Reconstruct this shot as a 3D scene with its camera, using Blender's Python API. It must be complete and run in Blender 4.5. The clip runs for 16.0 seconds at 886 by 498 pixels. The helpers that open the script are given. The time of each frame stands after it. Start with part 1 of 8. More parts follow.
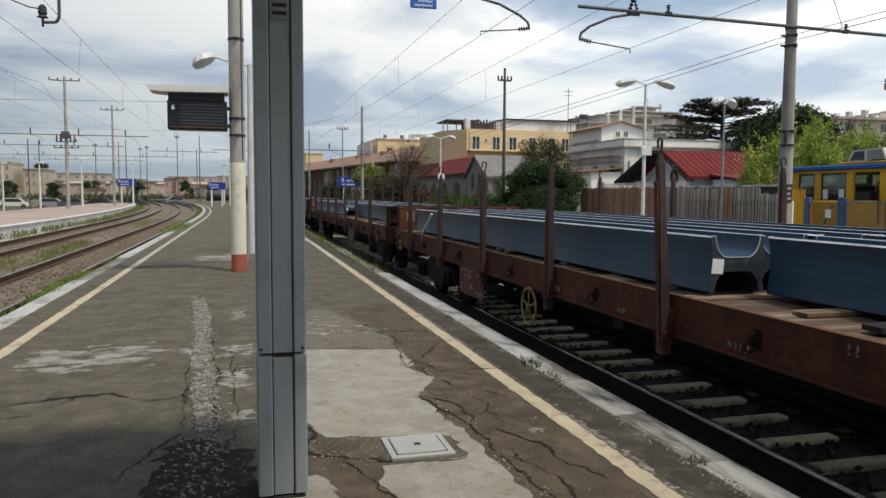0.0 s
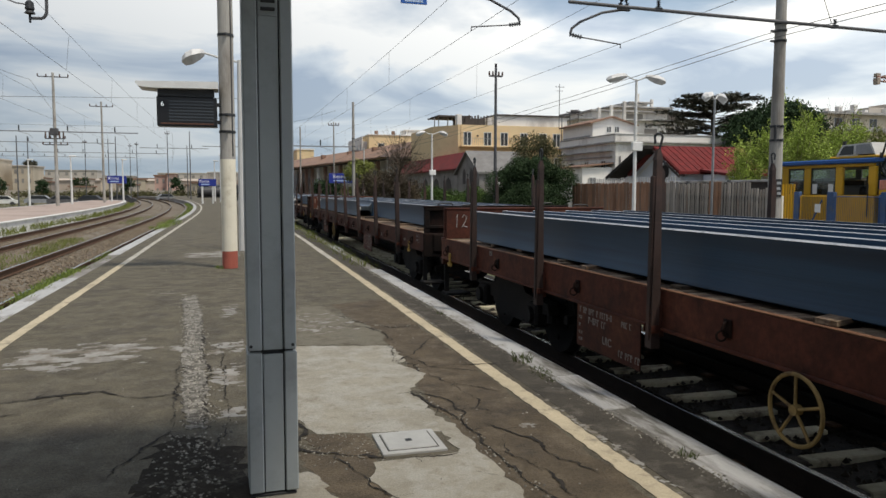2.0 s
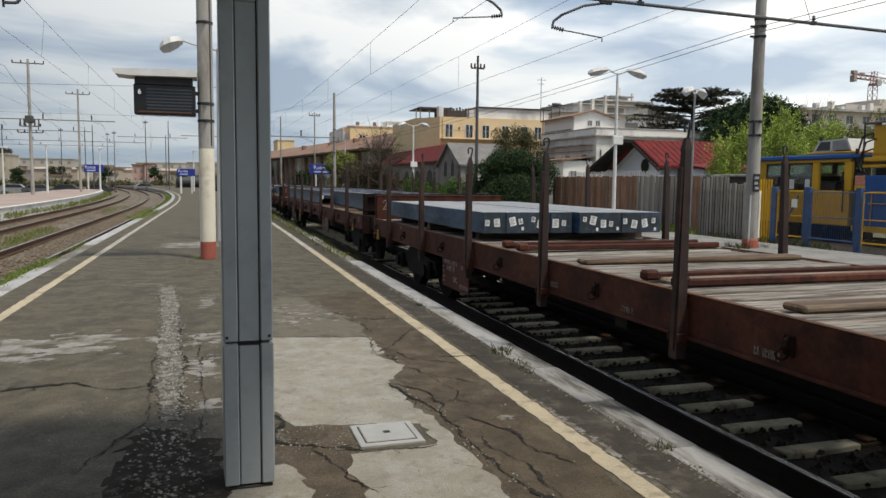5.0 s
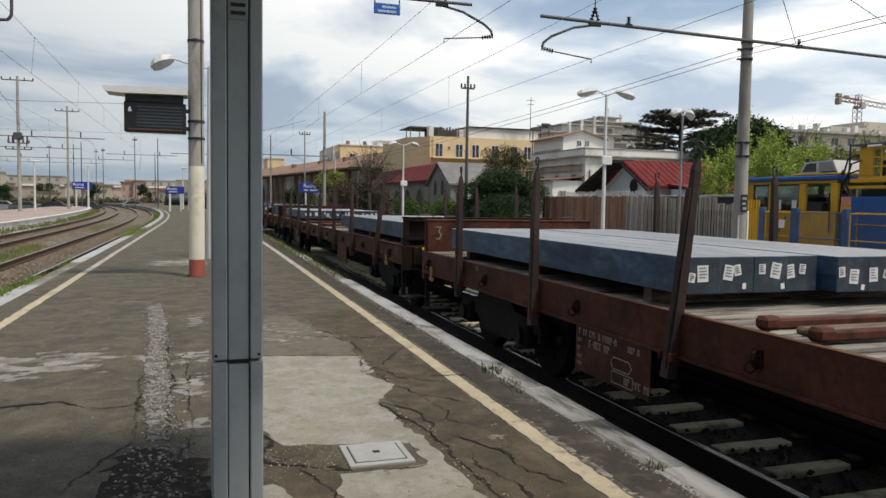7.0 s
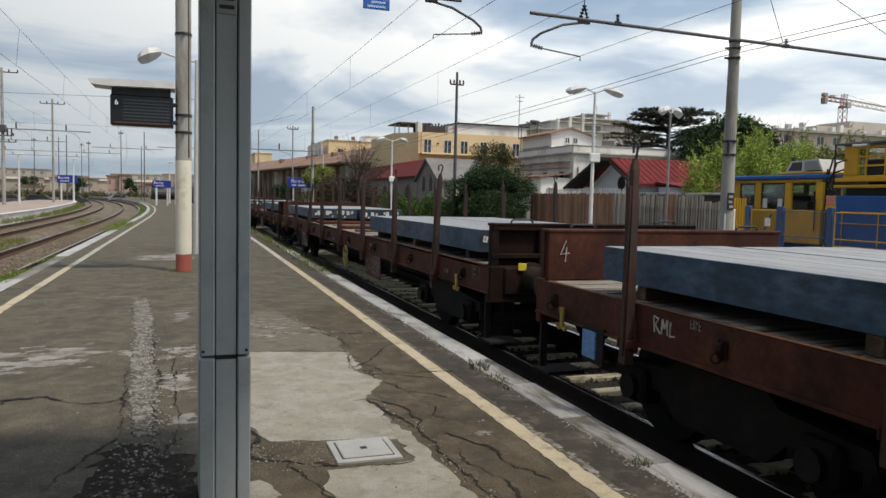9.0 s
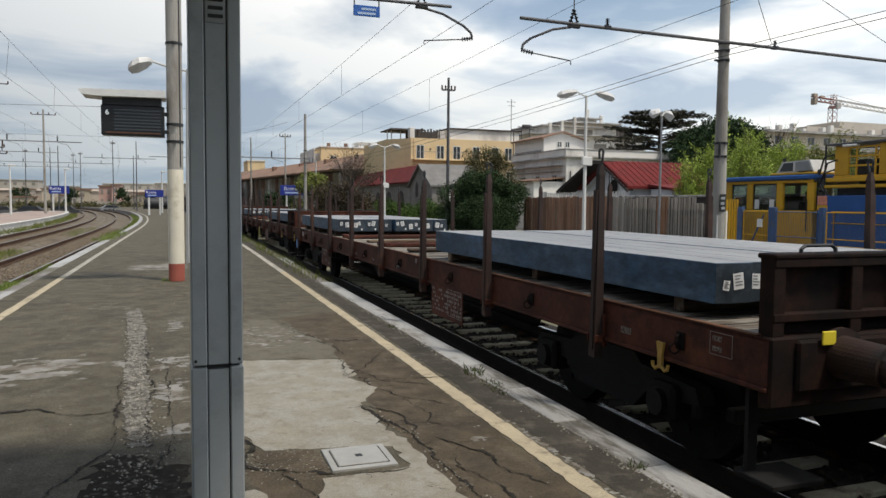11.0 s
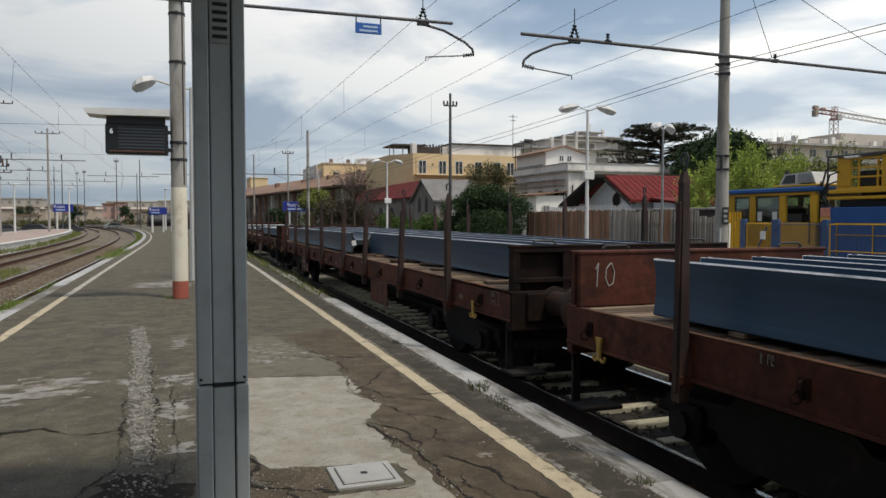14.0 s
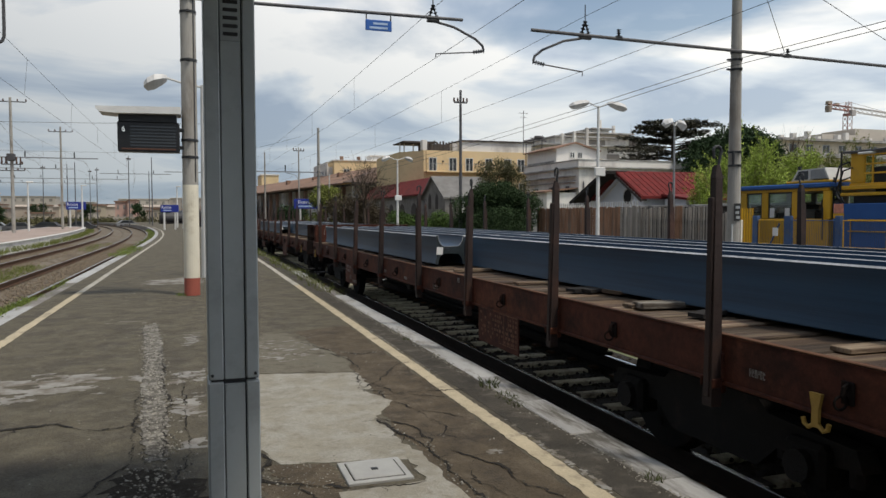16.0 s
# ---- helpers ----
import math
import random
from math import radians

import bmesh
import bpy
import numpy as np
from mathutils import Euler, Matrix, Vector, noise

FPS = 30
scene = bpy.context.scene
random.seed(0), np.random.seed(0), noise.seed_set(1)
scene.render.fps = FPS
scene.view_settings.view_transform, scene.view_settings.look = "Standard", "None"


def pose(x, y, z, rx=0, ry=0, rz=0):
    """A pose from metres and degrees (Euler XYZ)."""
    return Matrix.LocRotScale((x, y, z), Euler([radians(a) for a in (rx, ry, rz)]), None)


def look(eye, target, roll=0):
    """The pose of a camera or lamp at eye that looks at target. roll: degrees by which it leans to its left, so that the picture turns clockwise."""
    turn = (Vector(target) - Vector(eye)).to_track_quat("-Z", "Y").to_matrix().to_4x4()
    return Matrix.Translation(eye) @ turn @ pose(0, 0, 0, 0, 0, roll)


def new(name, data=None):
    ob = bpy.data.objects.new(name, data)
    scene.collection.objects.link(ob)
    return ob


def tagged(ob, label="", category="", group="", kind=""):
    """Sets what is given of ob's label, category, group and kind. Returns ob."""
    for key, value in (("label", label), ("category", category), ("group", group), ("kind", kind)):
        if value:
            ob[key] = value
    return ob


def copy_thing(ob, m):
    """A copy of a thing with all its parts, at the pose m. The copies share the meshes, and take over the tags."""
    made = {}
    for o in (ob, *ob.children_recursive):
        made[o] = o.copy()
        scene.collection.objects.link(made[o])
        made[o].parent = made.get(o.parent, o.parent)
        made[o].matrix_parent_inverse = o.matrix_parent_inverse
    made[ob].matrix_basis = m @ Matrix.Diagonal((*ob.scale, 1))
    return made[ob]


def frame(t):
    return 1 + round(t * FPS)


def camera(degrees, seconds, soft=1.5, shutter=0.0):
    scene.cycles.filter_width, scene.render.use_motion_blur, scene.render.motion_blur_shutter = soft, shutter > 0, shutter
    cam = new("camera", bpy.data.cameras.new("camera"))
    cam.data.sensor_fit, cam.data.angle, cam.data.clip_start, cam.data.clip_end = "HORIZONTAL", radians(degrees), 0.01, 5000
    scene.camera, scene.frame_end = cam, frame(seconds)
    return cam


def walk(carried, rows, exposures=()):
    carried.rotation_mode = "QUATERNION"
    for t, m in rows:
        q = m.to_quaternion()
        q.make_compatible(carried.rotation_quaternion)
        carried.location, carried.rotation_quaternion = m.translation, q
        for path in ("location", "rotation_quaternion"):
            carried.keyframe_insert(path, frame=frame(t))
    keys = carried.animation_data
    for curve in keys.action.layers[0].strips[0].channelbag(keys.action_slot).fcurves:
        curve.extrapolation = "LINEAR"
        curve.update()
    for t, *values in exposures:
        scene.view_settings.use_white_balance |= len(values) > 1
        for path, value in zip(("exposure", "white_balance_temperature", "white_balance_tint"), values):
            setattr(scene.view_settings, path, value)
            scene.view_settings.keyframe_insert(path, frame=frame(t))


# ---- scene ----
cam = camera(62.1, 16.0, soft=1.5)
EXPOSURES = ((0.0, 0.0, 6700, 10), (9.0, 0.0, 6700, 10), (13.0, -0.06, 6700, 10), (14.0, -0.16, 6700, 10), (16.0, -0.18, 6700, 10))      # the clip darkens a little
PATH = [
    (0, (0.008, 0.187, 1.623), (0.529, 2.112, 1.474), 0.3),
    (0.5, (0.009, 0.181, 1.623), (0.521, 2.108, 1.47), 0.1),
    (1, (0.016, 0.188, 1.624), (0.541, 2.112, 1.471), 0.3),
    (1.5, (0.018, 0.186, 1.626), (0.542, 2.111, 1.492), 0.0),
    (2, (0.018, 0.184, 1.624), (0.56, 2.103, 1.464), 0.1),
    (2.5, (0.03, 0.186, 1.624), (0.574, 2.103, 1.456), 0.3),
    (3, (0.026, 0.183, 1.622), (0.603, 2.091, 1.462), 0.4),
    (3.5, (0.031, 0.198, 1.613), (0.613, 2.103, 1.431), 0.7),
    (6, (0.035, 0.207, 1.619), (0.641, 2.104, 1.445), 0.7),
    (6.5, (0.029, 0.204, 1.615), (0.647, 2.1, 1.461), 0.9),
    (7, (0.026, 0.212, 1.613), (0.645, 2.109, 1.484), 0.9),
    (7.5, (0.029, 0.213, 1.616), (0.658, 2.107, 1.48), 0.8),
    (8, (0.02, 0.206, 1.618), (0.671, 2.093, 1.484), 1.0),
    (8.5, (0.022, 0.211, 1.617), (0.665, 2.1, 1.485), 1.1),
    (9, (0.022, 0.211, 1.616), (0.672, 2.097, 1.477), 1.3),
    (11.5, (0.034, 0.205, 1.62), (0.697, 2.088, 1.497), 0.3),
    (12, (0.026, 0.185, 1.629), (0.674, 2.073, 1.501), -0.1),
    (12.5, (0.035, 0.198, 1.627), (0.682, 2.085, 1.491), -0.3),
    (13, (0.038, 0.21, 1.624), (0.695, 2.095, 1.5), -0.2),
    (13.5, (0.036, 0.227, 1.616), (0.693, 2.114, 1.527), -0.1),
    (14, (0.024, 0.201, 1.627), (0.682, 2.087, 1.543), 0.0),
    (14.5, (0.021, 0.214, 1.625), (0.683, 2.098, 1.506), 0.3),
    (15, (0.024, 0.215, 1.62), (0.682, 2.101, 1.533), 0.1),
    (15.5, (0.018, 0.198, 1.623), (0.652, 2.093, 1.536), 0.3),
    (16, (0.026, 0.198, 1.624), (0.657, 2.093, 1.532), -0.1),
]
walk(cam, [(t, look(eye, goal, roll)) for t, eye, goal, roll in PATH], EXPOSURES)

# ---- world, sun, exposure ----
TRAIN_SPEED = 7.85
RAIL = -0.29            # rail top; the platform's top is 0
TRACK_X = 4.48


def build_world():
    w = bpy.data.worlds.new("sky")
    scene.world = w
    w.use_nodes = True
    nt = w.node_tree
    nt.nodes.clear()
    N, L = nt.nodes.new, nt.links.new
    out = N("ShaderNodeOutputWorld")
    bg = N("ShaderNodeBackground")
    sky = N("ShaderNodeTexSky")
    sky.sky_type, sky.sun_disc = "NISHITA", False
    sky.sun_elevation, sky.sun_rotation = radians(64), radians(143)
    tc = N("ShaderNodeTexCoord")
    sep = N("ShaderNodeSeparateXYZ")
    L(tc.outputs["Generated"], sep.inputs[0])
    lift = N("ShaderNodeMath"); lift.operation = "ADD"; lift.inputs[1].default_value = 0.14
    L(sep.outputs["Z"], lift.inputs[0])
    floor_ = N("ShaderNodeMath"); floor_.operation = "MAXIMUM"; floor_.inputs[1].default_value = 0.05
    L(lift.outputs[0], floor_.inputs[0])
    dx = N("ShaderNodeMath"); dx.operation = "DIVIDE"
    dy = N("ShaderNodeMath"); dy.operation = "DIVIDE"
    L(sep.outputs["X"], dx.inputs[0]); L(floor_.outputs[0], dx.inputs[1])
    L(sep.outputs["Y"], dy.inputs[0]); L(floor_.outputs[0], dy.inputs[1])
    comb = N("ShaderNodeCombineXYZ")
    L(dx.outputs[0], comb.inputs[0]); L(dy.outputs[0], comb.inputs[1])
    n1 = N("ShaderNodeTexNoise"); n1.inputs["Scale"].default_value = 0.75; n1.inputs["Detail"].default_value = 7
    n1.inputs["Roughness"].default_value = 0.52; n1.inputs["Distortion"].default_value = 0.25
    L(comb.outputs[0], n1.inputs["Vector"])
    off = N("ShaderNodeVectorMath"); off.operation = "ADD"; off.inputs[1].default_value = (3.1, 7.7, 2.0)
    L(comb.outputs[0], off.inputs[0])
    n2 = N("ShaderNodeTexNoise"); n2.inputs["Scale"].default_value = 1.0; n2.inputs["Detail"].default_value = 6
    n2.inputs["Roughness"].default_value = 0.5; n2.inputs["Distortion"].default_value = 0.5
    L(off.outputs[0], n2.inputs["Vector"])
    # cover: where the clouds close
    cover = N("ShaderNodeValToRGB")
    cover.color_ramp.elements[0].position, cover.color_ramp.elements[1].position = 0.41, 0.55
    low = N("ShaderNodeMapRange"); low.inputs[1].default_value, low.inputs[2].default_value = 0.05, 0.30
    low.inputs[3].default_value, low.inputs[4].default_value = 0.30, 0.0
    L(sep.outputs["Z"], low.inputs[0])
    closed = N("ShaderNodeMath"); closed.operation = "ADD"
    L(n1.outputs["Fac"], closed.inputs[0]); L(low.outputs[0], closed.inputs[1])
    L(closed.outputs[0], cover.inputs[0])
    # cloud tone: blue-grey bases to white tops
    tone = N("ShaderNodeValToRGB")
    e = tone.color_ramp.elements
    e[0].position, e[0].color = 0.37, (0.30, 0.39, 0.56, 1)
    e[1].position, e[1].color = 0.555, (1.0, 1.0, 1.0, 1)
    m = e.new(0.485); m.color = (0.66, 0.73, 0.83, 1)
    L(n2.outputs["Fac"], tone.inputs[0])
    skys = N("ShaderNodeVectorMath"); skys.operation = "SCALE"; skys.inputs["Scale"].default_value = 0.10
    L(sky.outputs[0], skys.inputs[0])
    mixc = N("ShaderNodeMixRGB")
    L(cover.outputs[0], mixc.inputs[0]); L(skys.outputs[0], mixc.inputs[1]); L(tone.outputs[0], mixc.inputs[2])
    hor = N("ShaderNodeMapRange"); hor.inputs[1].default_value, hor.inputs[2].default_value = 0.0, 0.34
    hor.inputs[3].default_value, hor.inputs[4].default_value = 0.80, 0.0
    L(sep.outputs["Z"], hor.inputs[0])
    veil = N("ShaderNodeMixRGB"); veil.inputs[2].default_value = (0.43, 0.51, 0.56, 1)
    L(hor.outputs[0], veil.inputs[0]); L(mixc.outputs[0], veil.inputs[1])
    dot = N("ShaderNodeVectorMath"); dot.operation = "DOT_PRODUCT"; dot.inputs[1].default_value = Vector((70, 0, 40)).normalized()
    L(tc.outputs["Generated"], dot.inputs[0])
    gain = N("ShaderNodeMapRange"); gain.inputs[1].default_value, gain.inputs[2].default_value = -1.0, 1.0
    gain.inputs[3].default_value, gain.inputs[4].default_value = 0.15, 1.72
    L(dot.outputs["Value"], gain.inputs[0])
    # cooler away from the sun, warmer towards it
    side = N("ShaderNodeMapRange"); side.inputs[1].default_value, side.inputs[2].default_value = -0.25, 0.75
    L(dot.outputs["Value"], side.inputs[0])
    tint = N("ShaderNodeMixRGB"); tint.inputs[1].default_value, tint.inputs[2].default_value = (0.955, 1.0, 1.05, 1), (1.03, 1.0, 0.955, 1)
    L(side.outputs[0], tint.inputs[0])
    tinted = N("ShaderNodeMixRGB"); tinted.blend_type = "MULTIPLY"; tinted.inputs[0].default_value = 1.0
    L(veil.outputs[0], tinted.inputs[1]); L(tint.outputs[0], tinted.inputs[2])
    L(tinted.outputs[0], bg.inputs[0])
    L(gain.outputs[0], bg.inputs[1])
    L(bg.outputs[0], out.inputs[0])
    sun = bpy.data.lights.new("sun", "SUN")
    sun.energy, sun.angle, sun.color = 2.7, radians(8), (1.0, 0.93, 0.82)
    ob = new("sun", sun)
    ob.matrix_world = look((12, -16, 41), (0, 0, 0))


build_world()


# ---- materials ----
def mat(name, base, rough=0.75, metal=0.0, var=0.22, scale=3.0, stain=None, amount=0.5, stain_scale=1.2, bump=0.15, grain=60.0,
        second=None, second_at=0.6, stretch=(1, 1, 1), spec=0.4, rand=0.12, speck=0.0, speck_scale=90.0):
    """Grain and patches at two scales, a stain colour where its noise is high, and fine relief."""
    m = bpy.data.materials.new(name)
    m.use_nodes = True
    nt = m.node_tree
    N, L = nt.nodes.new, nt.links.new
    p = nt.nodes["Principled BSDF"]
    p.inputs["Roughness"].default_value, p.inputs["Metallic"].default_value = rough, metal
    p.inputs["Specular IOR Level"].default_value = spec
    tc, info = N("ShaderNodeTexCoord"), N("ShaderNodeObjectInfo")
    mp = N("ShaderNodeMapping"); mp.inputs["Scale"].default_value = stretch
    L(tc.outputs["Object"], mp.inputs[0])
    push = N("ShaderNodeVectorMath"); push.operation = "SCALE"; push.inputs["Scale"].default_value = 37.0
    cm = N("ShaderNodeCombineXYZ")
    for i in range(3):
        L(info.outputs["Random"], cm.inputs[i])
    L(cm.outputs[0], push.inputs[0])
    add = N("ShaderNodeVectorMath"); add.operation = "ADD"
    L(mp.outputs[0], add.inputs[0]); L(push.outputs[0], add.inputs[1])

    def noise_at(s, detail=5, rough_=0.6):
        n = N("ShaderNodeTexNoise")
        n.inputs["Scale"].default_value, n.inputs["Detail"].default_value, n.inputs["Roughness"].default_value = s, detail, rough_
        L(add.outputs[0], n.inputs["Vector"])
        return n

    big, small = noise_at(scale), noise_at(scale * 9, 3)
    def shade(f):
        return tuple(max(0.0, c * f) for c in base) + (1,)
    ramp = N("ShaderNodeValToRGB")
    ramp.color_ramp.elements[0].position, ramp.color_ramp.elements[1].position = 0.3, 0.7
    ramp.color_ramp.elements[0].color, ramp.color_ramp.elements[1].color = shade(1 - var), shade(1 + var)
    L(big.outputs["Fac"], ramp.inputs[0])
    fine = N("ShaderNodeMixRGB"); fine.blend_type = "OVERLAY"; fine.inputs[0].default_value = min(0.9, var * 1.4)
    L(ramp.outputs[0], fine.inputs[1])
    fr = N("ShaderNodeValToRGB")
    fr.color_ramp.elements[0].color, fr.color_ramp.elements[1].color = (0.25, 0.25, 0.25, 1), (0.75, 0.75, 0.75, 1)
    L(small.outputs["Fac"], fr.inputs[0]); L(fr.outputs[0], fine.inputs[2])
    last = fine.outputs[0]
    for colour, s, at in ((second, stain_scale * 0.45, second_at), (stain, stain_scale, 1 - amount * 0.9)):
        if colour is None:
            continue
        n = noise_at(s, 8, 0.68)
        r = N("ShaderNodeValToRGB")
        r.color_ramp.elements[0].position, r.color_ramp.elements[1].position = max(0.0, at - 0.1), min(1.0, at + 0.06)
        L(n.outputs["Fac"], r.inputs[0])
        mx = N("ShaderNodeMixRGB")
        L(r.outputs[0], mx.inputs[0]); L(last, mx.inputs[1]); mx.inputs[2].default_value = (*colour, 1)
        last = mx.outputs[0]
    if speck:
        n = noise_at(speck_scale, 3, 0.75)
        r = N("ShaderNodeValToRGB")
        r.color_ramp.elements[0].position, r.color_ramp.elements[1].position = 0.36, 0.64
        r.color_ramp.elements[0].color, r.color_ramp.elements[1].color = (1 - speck, 1 - speck, 1 - speck, 1), (1, 1, 1, 1)
        L(n.outputs["Fac"], r.inputs[0])
        mx = N("ShaderNodeMixRGB"); mx.blend_type = "MULTIPLY"; mx.inputs[0].default_value = 1.0
        L(last, mx.inputs[1]); L(r.outputs[0], mx.inputs[2])
        last = mx.outputs[0]
    hs = N("ShaderNodeHueSaturation")
    mr = N("ShaderNodeMapRange"); mr.inputs[3].default_value, mr.inputs[4].default_value = 1 - rand, 1 + rand
    L(info.outputs["Random"], mr.inputs[0]); L(mr.outputs[0], hs.inputs["Value"]); L(last, hs.inputs["Color"])
    L(hs.outputs[0], p.inputs["Base Color"])
    if bump:
        g = noise_at(grain, 4, 0.7)
        b = N("ShaderNodeBump"); b.inputs["Strength"].default_value = bump; b.inputs["Distance"].default_value = 0.02
        L(g.outputs["Fac"], b.inputs["Height"]); L(b.outputs[0], p.inputs["Normal"])
    return m


def leafy(name, base, var=0.35):
    m = bpy.data.materials.new(name)
    m.use_nodes = True
    nt = m.node_tree
    N, L = nt.nodes.new, nt.links.new
    p = nt.nodes["Principled BSDF"]
    p.inputs["Roughness"].default_value = 0.85
    p.inputs["Specular IOR Level"].default_value = 0.12
    geo = N("ShaderNodeNewGeometry")
    r = N("ShaderNodeValToRGB")
    r.color_ramp.elements[0].color = (*[c * (1 - var) for c in base], 1)
    r.color_ramp.elements[1].color = (*[c * (1 + var) for c in base], 1)
    L(geo.outputs["Random Per Island"], r.inputs[0])
    L(r.outputs[0], p.inputs["Base Color"])
    return m


def glowing(name, colour, strength):
    m = bpy.data.materials.new(name)
    m.use_nodes = True
    p = m.node_tree.nodes["Principled BSDF"]
    p.inputs["Base Color"].default_value = (*colour, 1)
    p.inputs["Emission Color"].default_value = (*colour, 1)
    p.inputs["Emission Strength"].default_value = strength
    return m


ASPHALT = mat("asphalt", (0.127, 0.110, 0.075), 0.92, var=0.32, scale=4.5, stain=(0.172, 0.152, 0.110), amount=0.44, stain_scale=3.5, bump=0.8, grain=55,
              second=(0.084, 0.073, 0.055), second_at=0.60, rand=0, speck=0.42, speck_scale=70)
ASPHALT_BROWN = mat("brown_worn_asphalt", (0.112, 0.086, 0.054), 0.92, var=0.3, scale=5, stain=(0.165, 0.131, 0.088), amount=0.44, stain_scale=4, bump=0.8, grain=55,
                    second=(0.070, 0.055, 0.038), second_at=0.60, rand=0, speck=0.42, speck_scale=75)
CONCRETE = mat("pavement_concrete", (0.318, 0.294, 0.234), 0.92, var=0.16, scale=2.4, stain=(0.245, 0.218, 0.165), amount=0.40, stain_scale=9, bump=0.5, grain=70,
               second=(0.38, 0.362, 0.31), second_at=0.55, rand=0, speck=0.26, speck_scale=80)
BROKEN = mat("broken_concrete", (0.235, 0.222, 0.19), 0.95, var=0.4, scale=14, stain=(0.075, 0.067, 0.055), amount=0.54, stain_scale=11, bump=0.9, grain=45, rand=0.1)
# crumbled asphalt with the shadow beside the column put into its colour
DARK_PATCH = mat("shadowed_crumbled_asphalt", (0.034, 0.029, 0.022), 0.95, spec=0.1, var=0.4, scale=5, stain=(0.10, 0.09, 0.072), amount=0.42, stain_scale=14, bump=0.6, grain=60, rand=0)
CRACK = mat("crack_dirt", (0.020, 0.017, 0.013), 1.0, var=0.4, scale=8, bump=0.4, rand=0)
KERB = mat("white_painted_kerb", (0.40, 0.40, 0.39), 0.85, var=0.16, scale=3, stretch=(1, 0.25, 1), stain=(0.20, 0.187, 0.162), amount=0.44, stain_scale=4, bump=0.4, grain=60, rand=0.06)
WHITE_EDGE = mat("fresh_white_edge", (0.66, 0.65, 0.62), 0.85, var=0.12, scale=1.5, stain=(0.42, 0.40, 0.36), amount=0.42, stain_scale=1.2, bump=0.2, grain=30, rand=0)
KERB_WORN = mat("streaked_white_kerb", (0.375, 0.37, 0.355), 0.85, var=0.2, scale=3, stretch=(1, 0.18, 1), stain=(0.105, 0.097, 0.082), amount=0.54, stain_scale=6, bump=0.5, grain=60, rand=0.06)
KERB_BARE = mat("bare_kerb_stone", (0.20, 0.185, 0.155), 0.9, var=0.25, scale=2.2, stain=(0.09, 0.085, 0.06), amount=0.45, stain_scale=2.2, bump=0.5, grain=50)
YELLOW_LINE = mat("worn_yellow_paint", (0.505, 0.430, 0.295), 0.85, var=0.14, scale=4.0, stain=(0.20, 0.172, 0.13), amount=0.40, stain_scale=6.0, bump=0.3, grain=80, rand=0, speck=0.22)
PALE_LINE = mat("faded_pale_paint", (0.44, 0.415, 0.35), 0.9, var=0.15, scale=2, stain=(0.20, 0.18, 0.14), amount=0.45, stain_scale=3, bump=0.3, grain=80, rand=0)
GRIT = leafy("mixed_grit", (0.222, 0.210, 0.180), 0.62)
GROUND = mat("dry_ground", (0.16, 0.14, 0.10), 0.95, var=0.3, scale=0.15, stain=(0.10, 0.12, 0.05), amount=0.5, stain_scale=0.12, bump=0.5, grain=6, rand=0)
BALLAST = mat("ballast", (0.160, 0.126, 0.086), 0.95, var=0.5, scale=9, stain=(0.20, 0.175, 0.135), amount=0.5, stain_scale=0.8, bump=1.0, grain=22, second=(0.115, 0.086, 0.060), second_at=0.55, rand=0.1)
STONE_BROWN = mat("brown_ballast_stone", (0.165, 0.130, 0.092), 0.95, var=0.5, scale=14, stain=(0.22, 0.20, 0.17), amount=0.36, stain_scale=10, bump=0.3, rand=0)
# near-black stones, ballast and rail: the train's shade put into the colour
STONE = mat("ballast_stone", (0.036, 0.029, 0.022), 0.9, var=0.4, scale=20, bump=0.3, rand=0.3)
BALLAST_SHADED = mat("shaded_ballast", (0.017, 0.0145, 0.012), 0.95, var=0.5, scale=12, stain=(0.032, 0.026, 0.020), amount=0.42, stain_scale=6, bump=1.0, grain=26, rand=0)
RAIL_SHADED = mat("dark_rail", (0.026, 0.018, 0.014), 0.7, metal=0.2, var=0.3, scale=6, bump=0.3, rand=0)
RAIL_RUST = mat("rusty_rail", (0.082, 0.043, 0.022), 0.9, metal=0.0, var=0.3, scale=6, bump=0.3, rand=0)
RAIL_TOP = mat("polished_rail_head", (0.58, 0.57, 0.55), 0.2, metal=1.0, var=0.1, scale=5, bump=0.05, rand=0)
SLEEPER = mat("concrete_sleeper", (0.47, 0.44, 0.32), 0.9, var=0.25, scale=4, stain=(0.13, 0.105, 0.075), amount=0.45, stain_scale=4, bump=0.4, grain=60, rand=0.15)
# sleeper ends darkened in colour to stand for shade beneath the train
SLEEPER_SHADED = mat("shade_black_sleeper", (0.042, 0.034, 0.025), 0.9, var=0.3, scale=5, stain=(0.14, 0.12, 0.085), amount=0.36, stain_scale=5, bump=0.4, grain=60, rand=0.2)
WAGON_RED = mat("wagon_red_brown", (0.077, 0.0222, 0.0126), 0.75, var=0.30, scale=1.8, stain=(0.030, 0.0105, 0.0070), amount=0.45, stain_scale=2.2, bump=0.12, grain=30, spec=0.25, second=(0.130, 0.044, 0.022), second_at=0.60, rand=0.15, speck=0.35, speck_scale=16)
# running gear steel, with the deep shade under wagons put into its near-black
WAGON_DARK = mat("shade_black_steel", (0.0065, 0.0055, 0.005), 0.85, var=0.35, scale=3, stain=(0.02, 0.013, 0.010), amount=0.4, stain_scale=3, bump=0.3, rand=0.15)
STAKE = mat("stake_steel", (0.030, 0.017, 0.014), 0.7, var=0.35, scale=2.5, stain=(0.06, 0.027, 0.018), amount=0.45, stain_scale=2.2, bump=0.25, grain=30, rand=0.25)
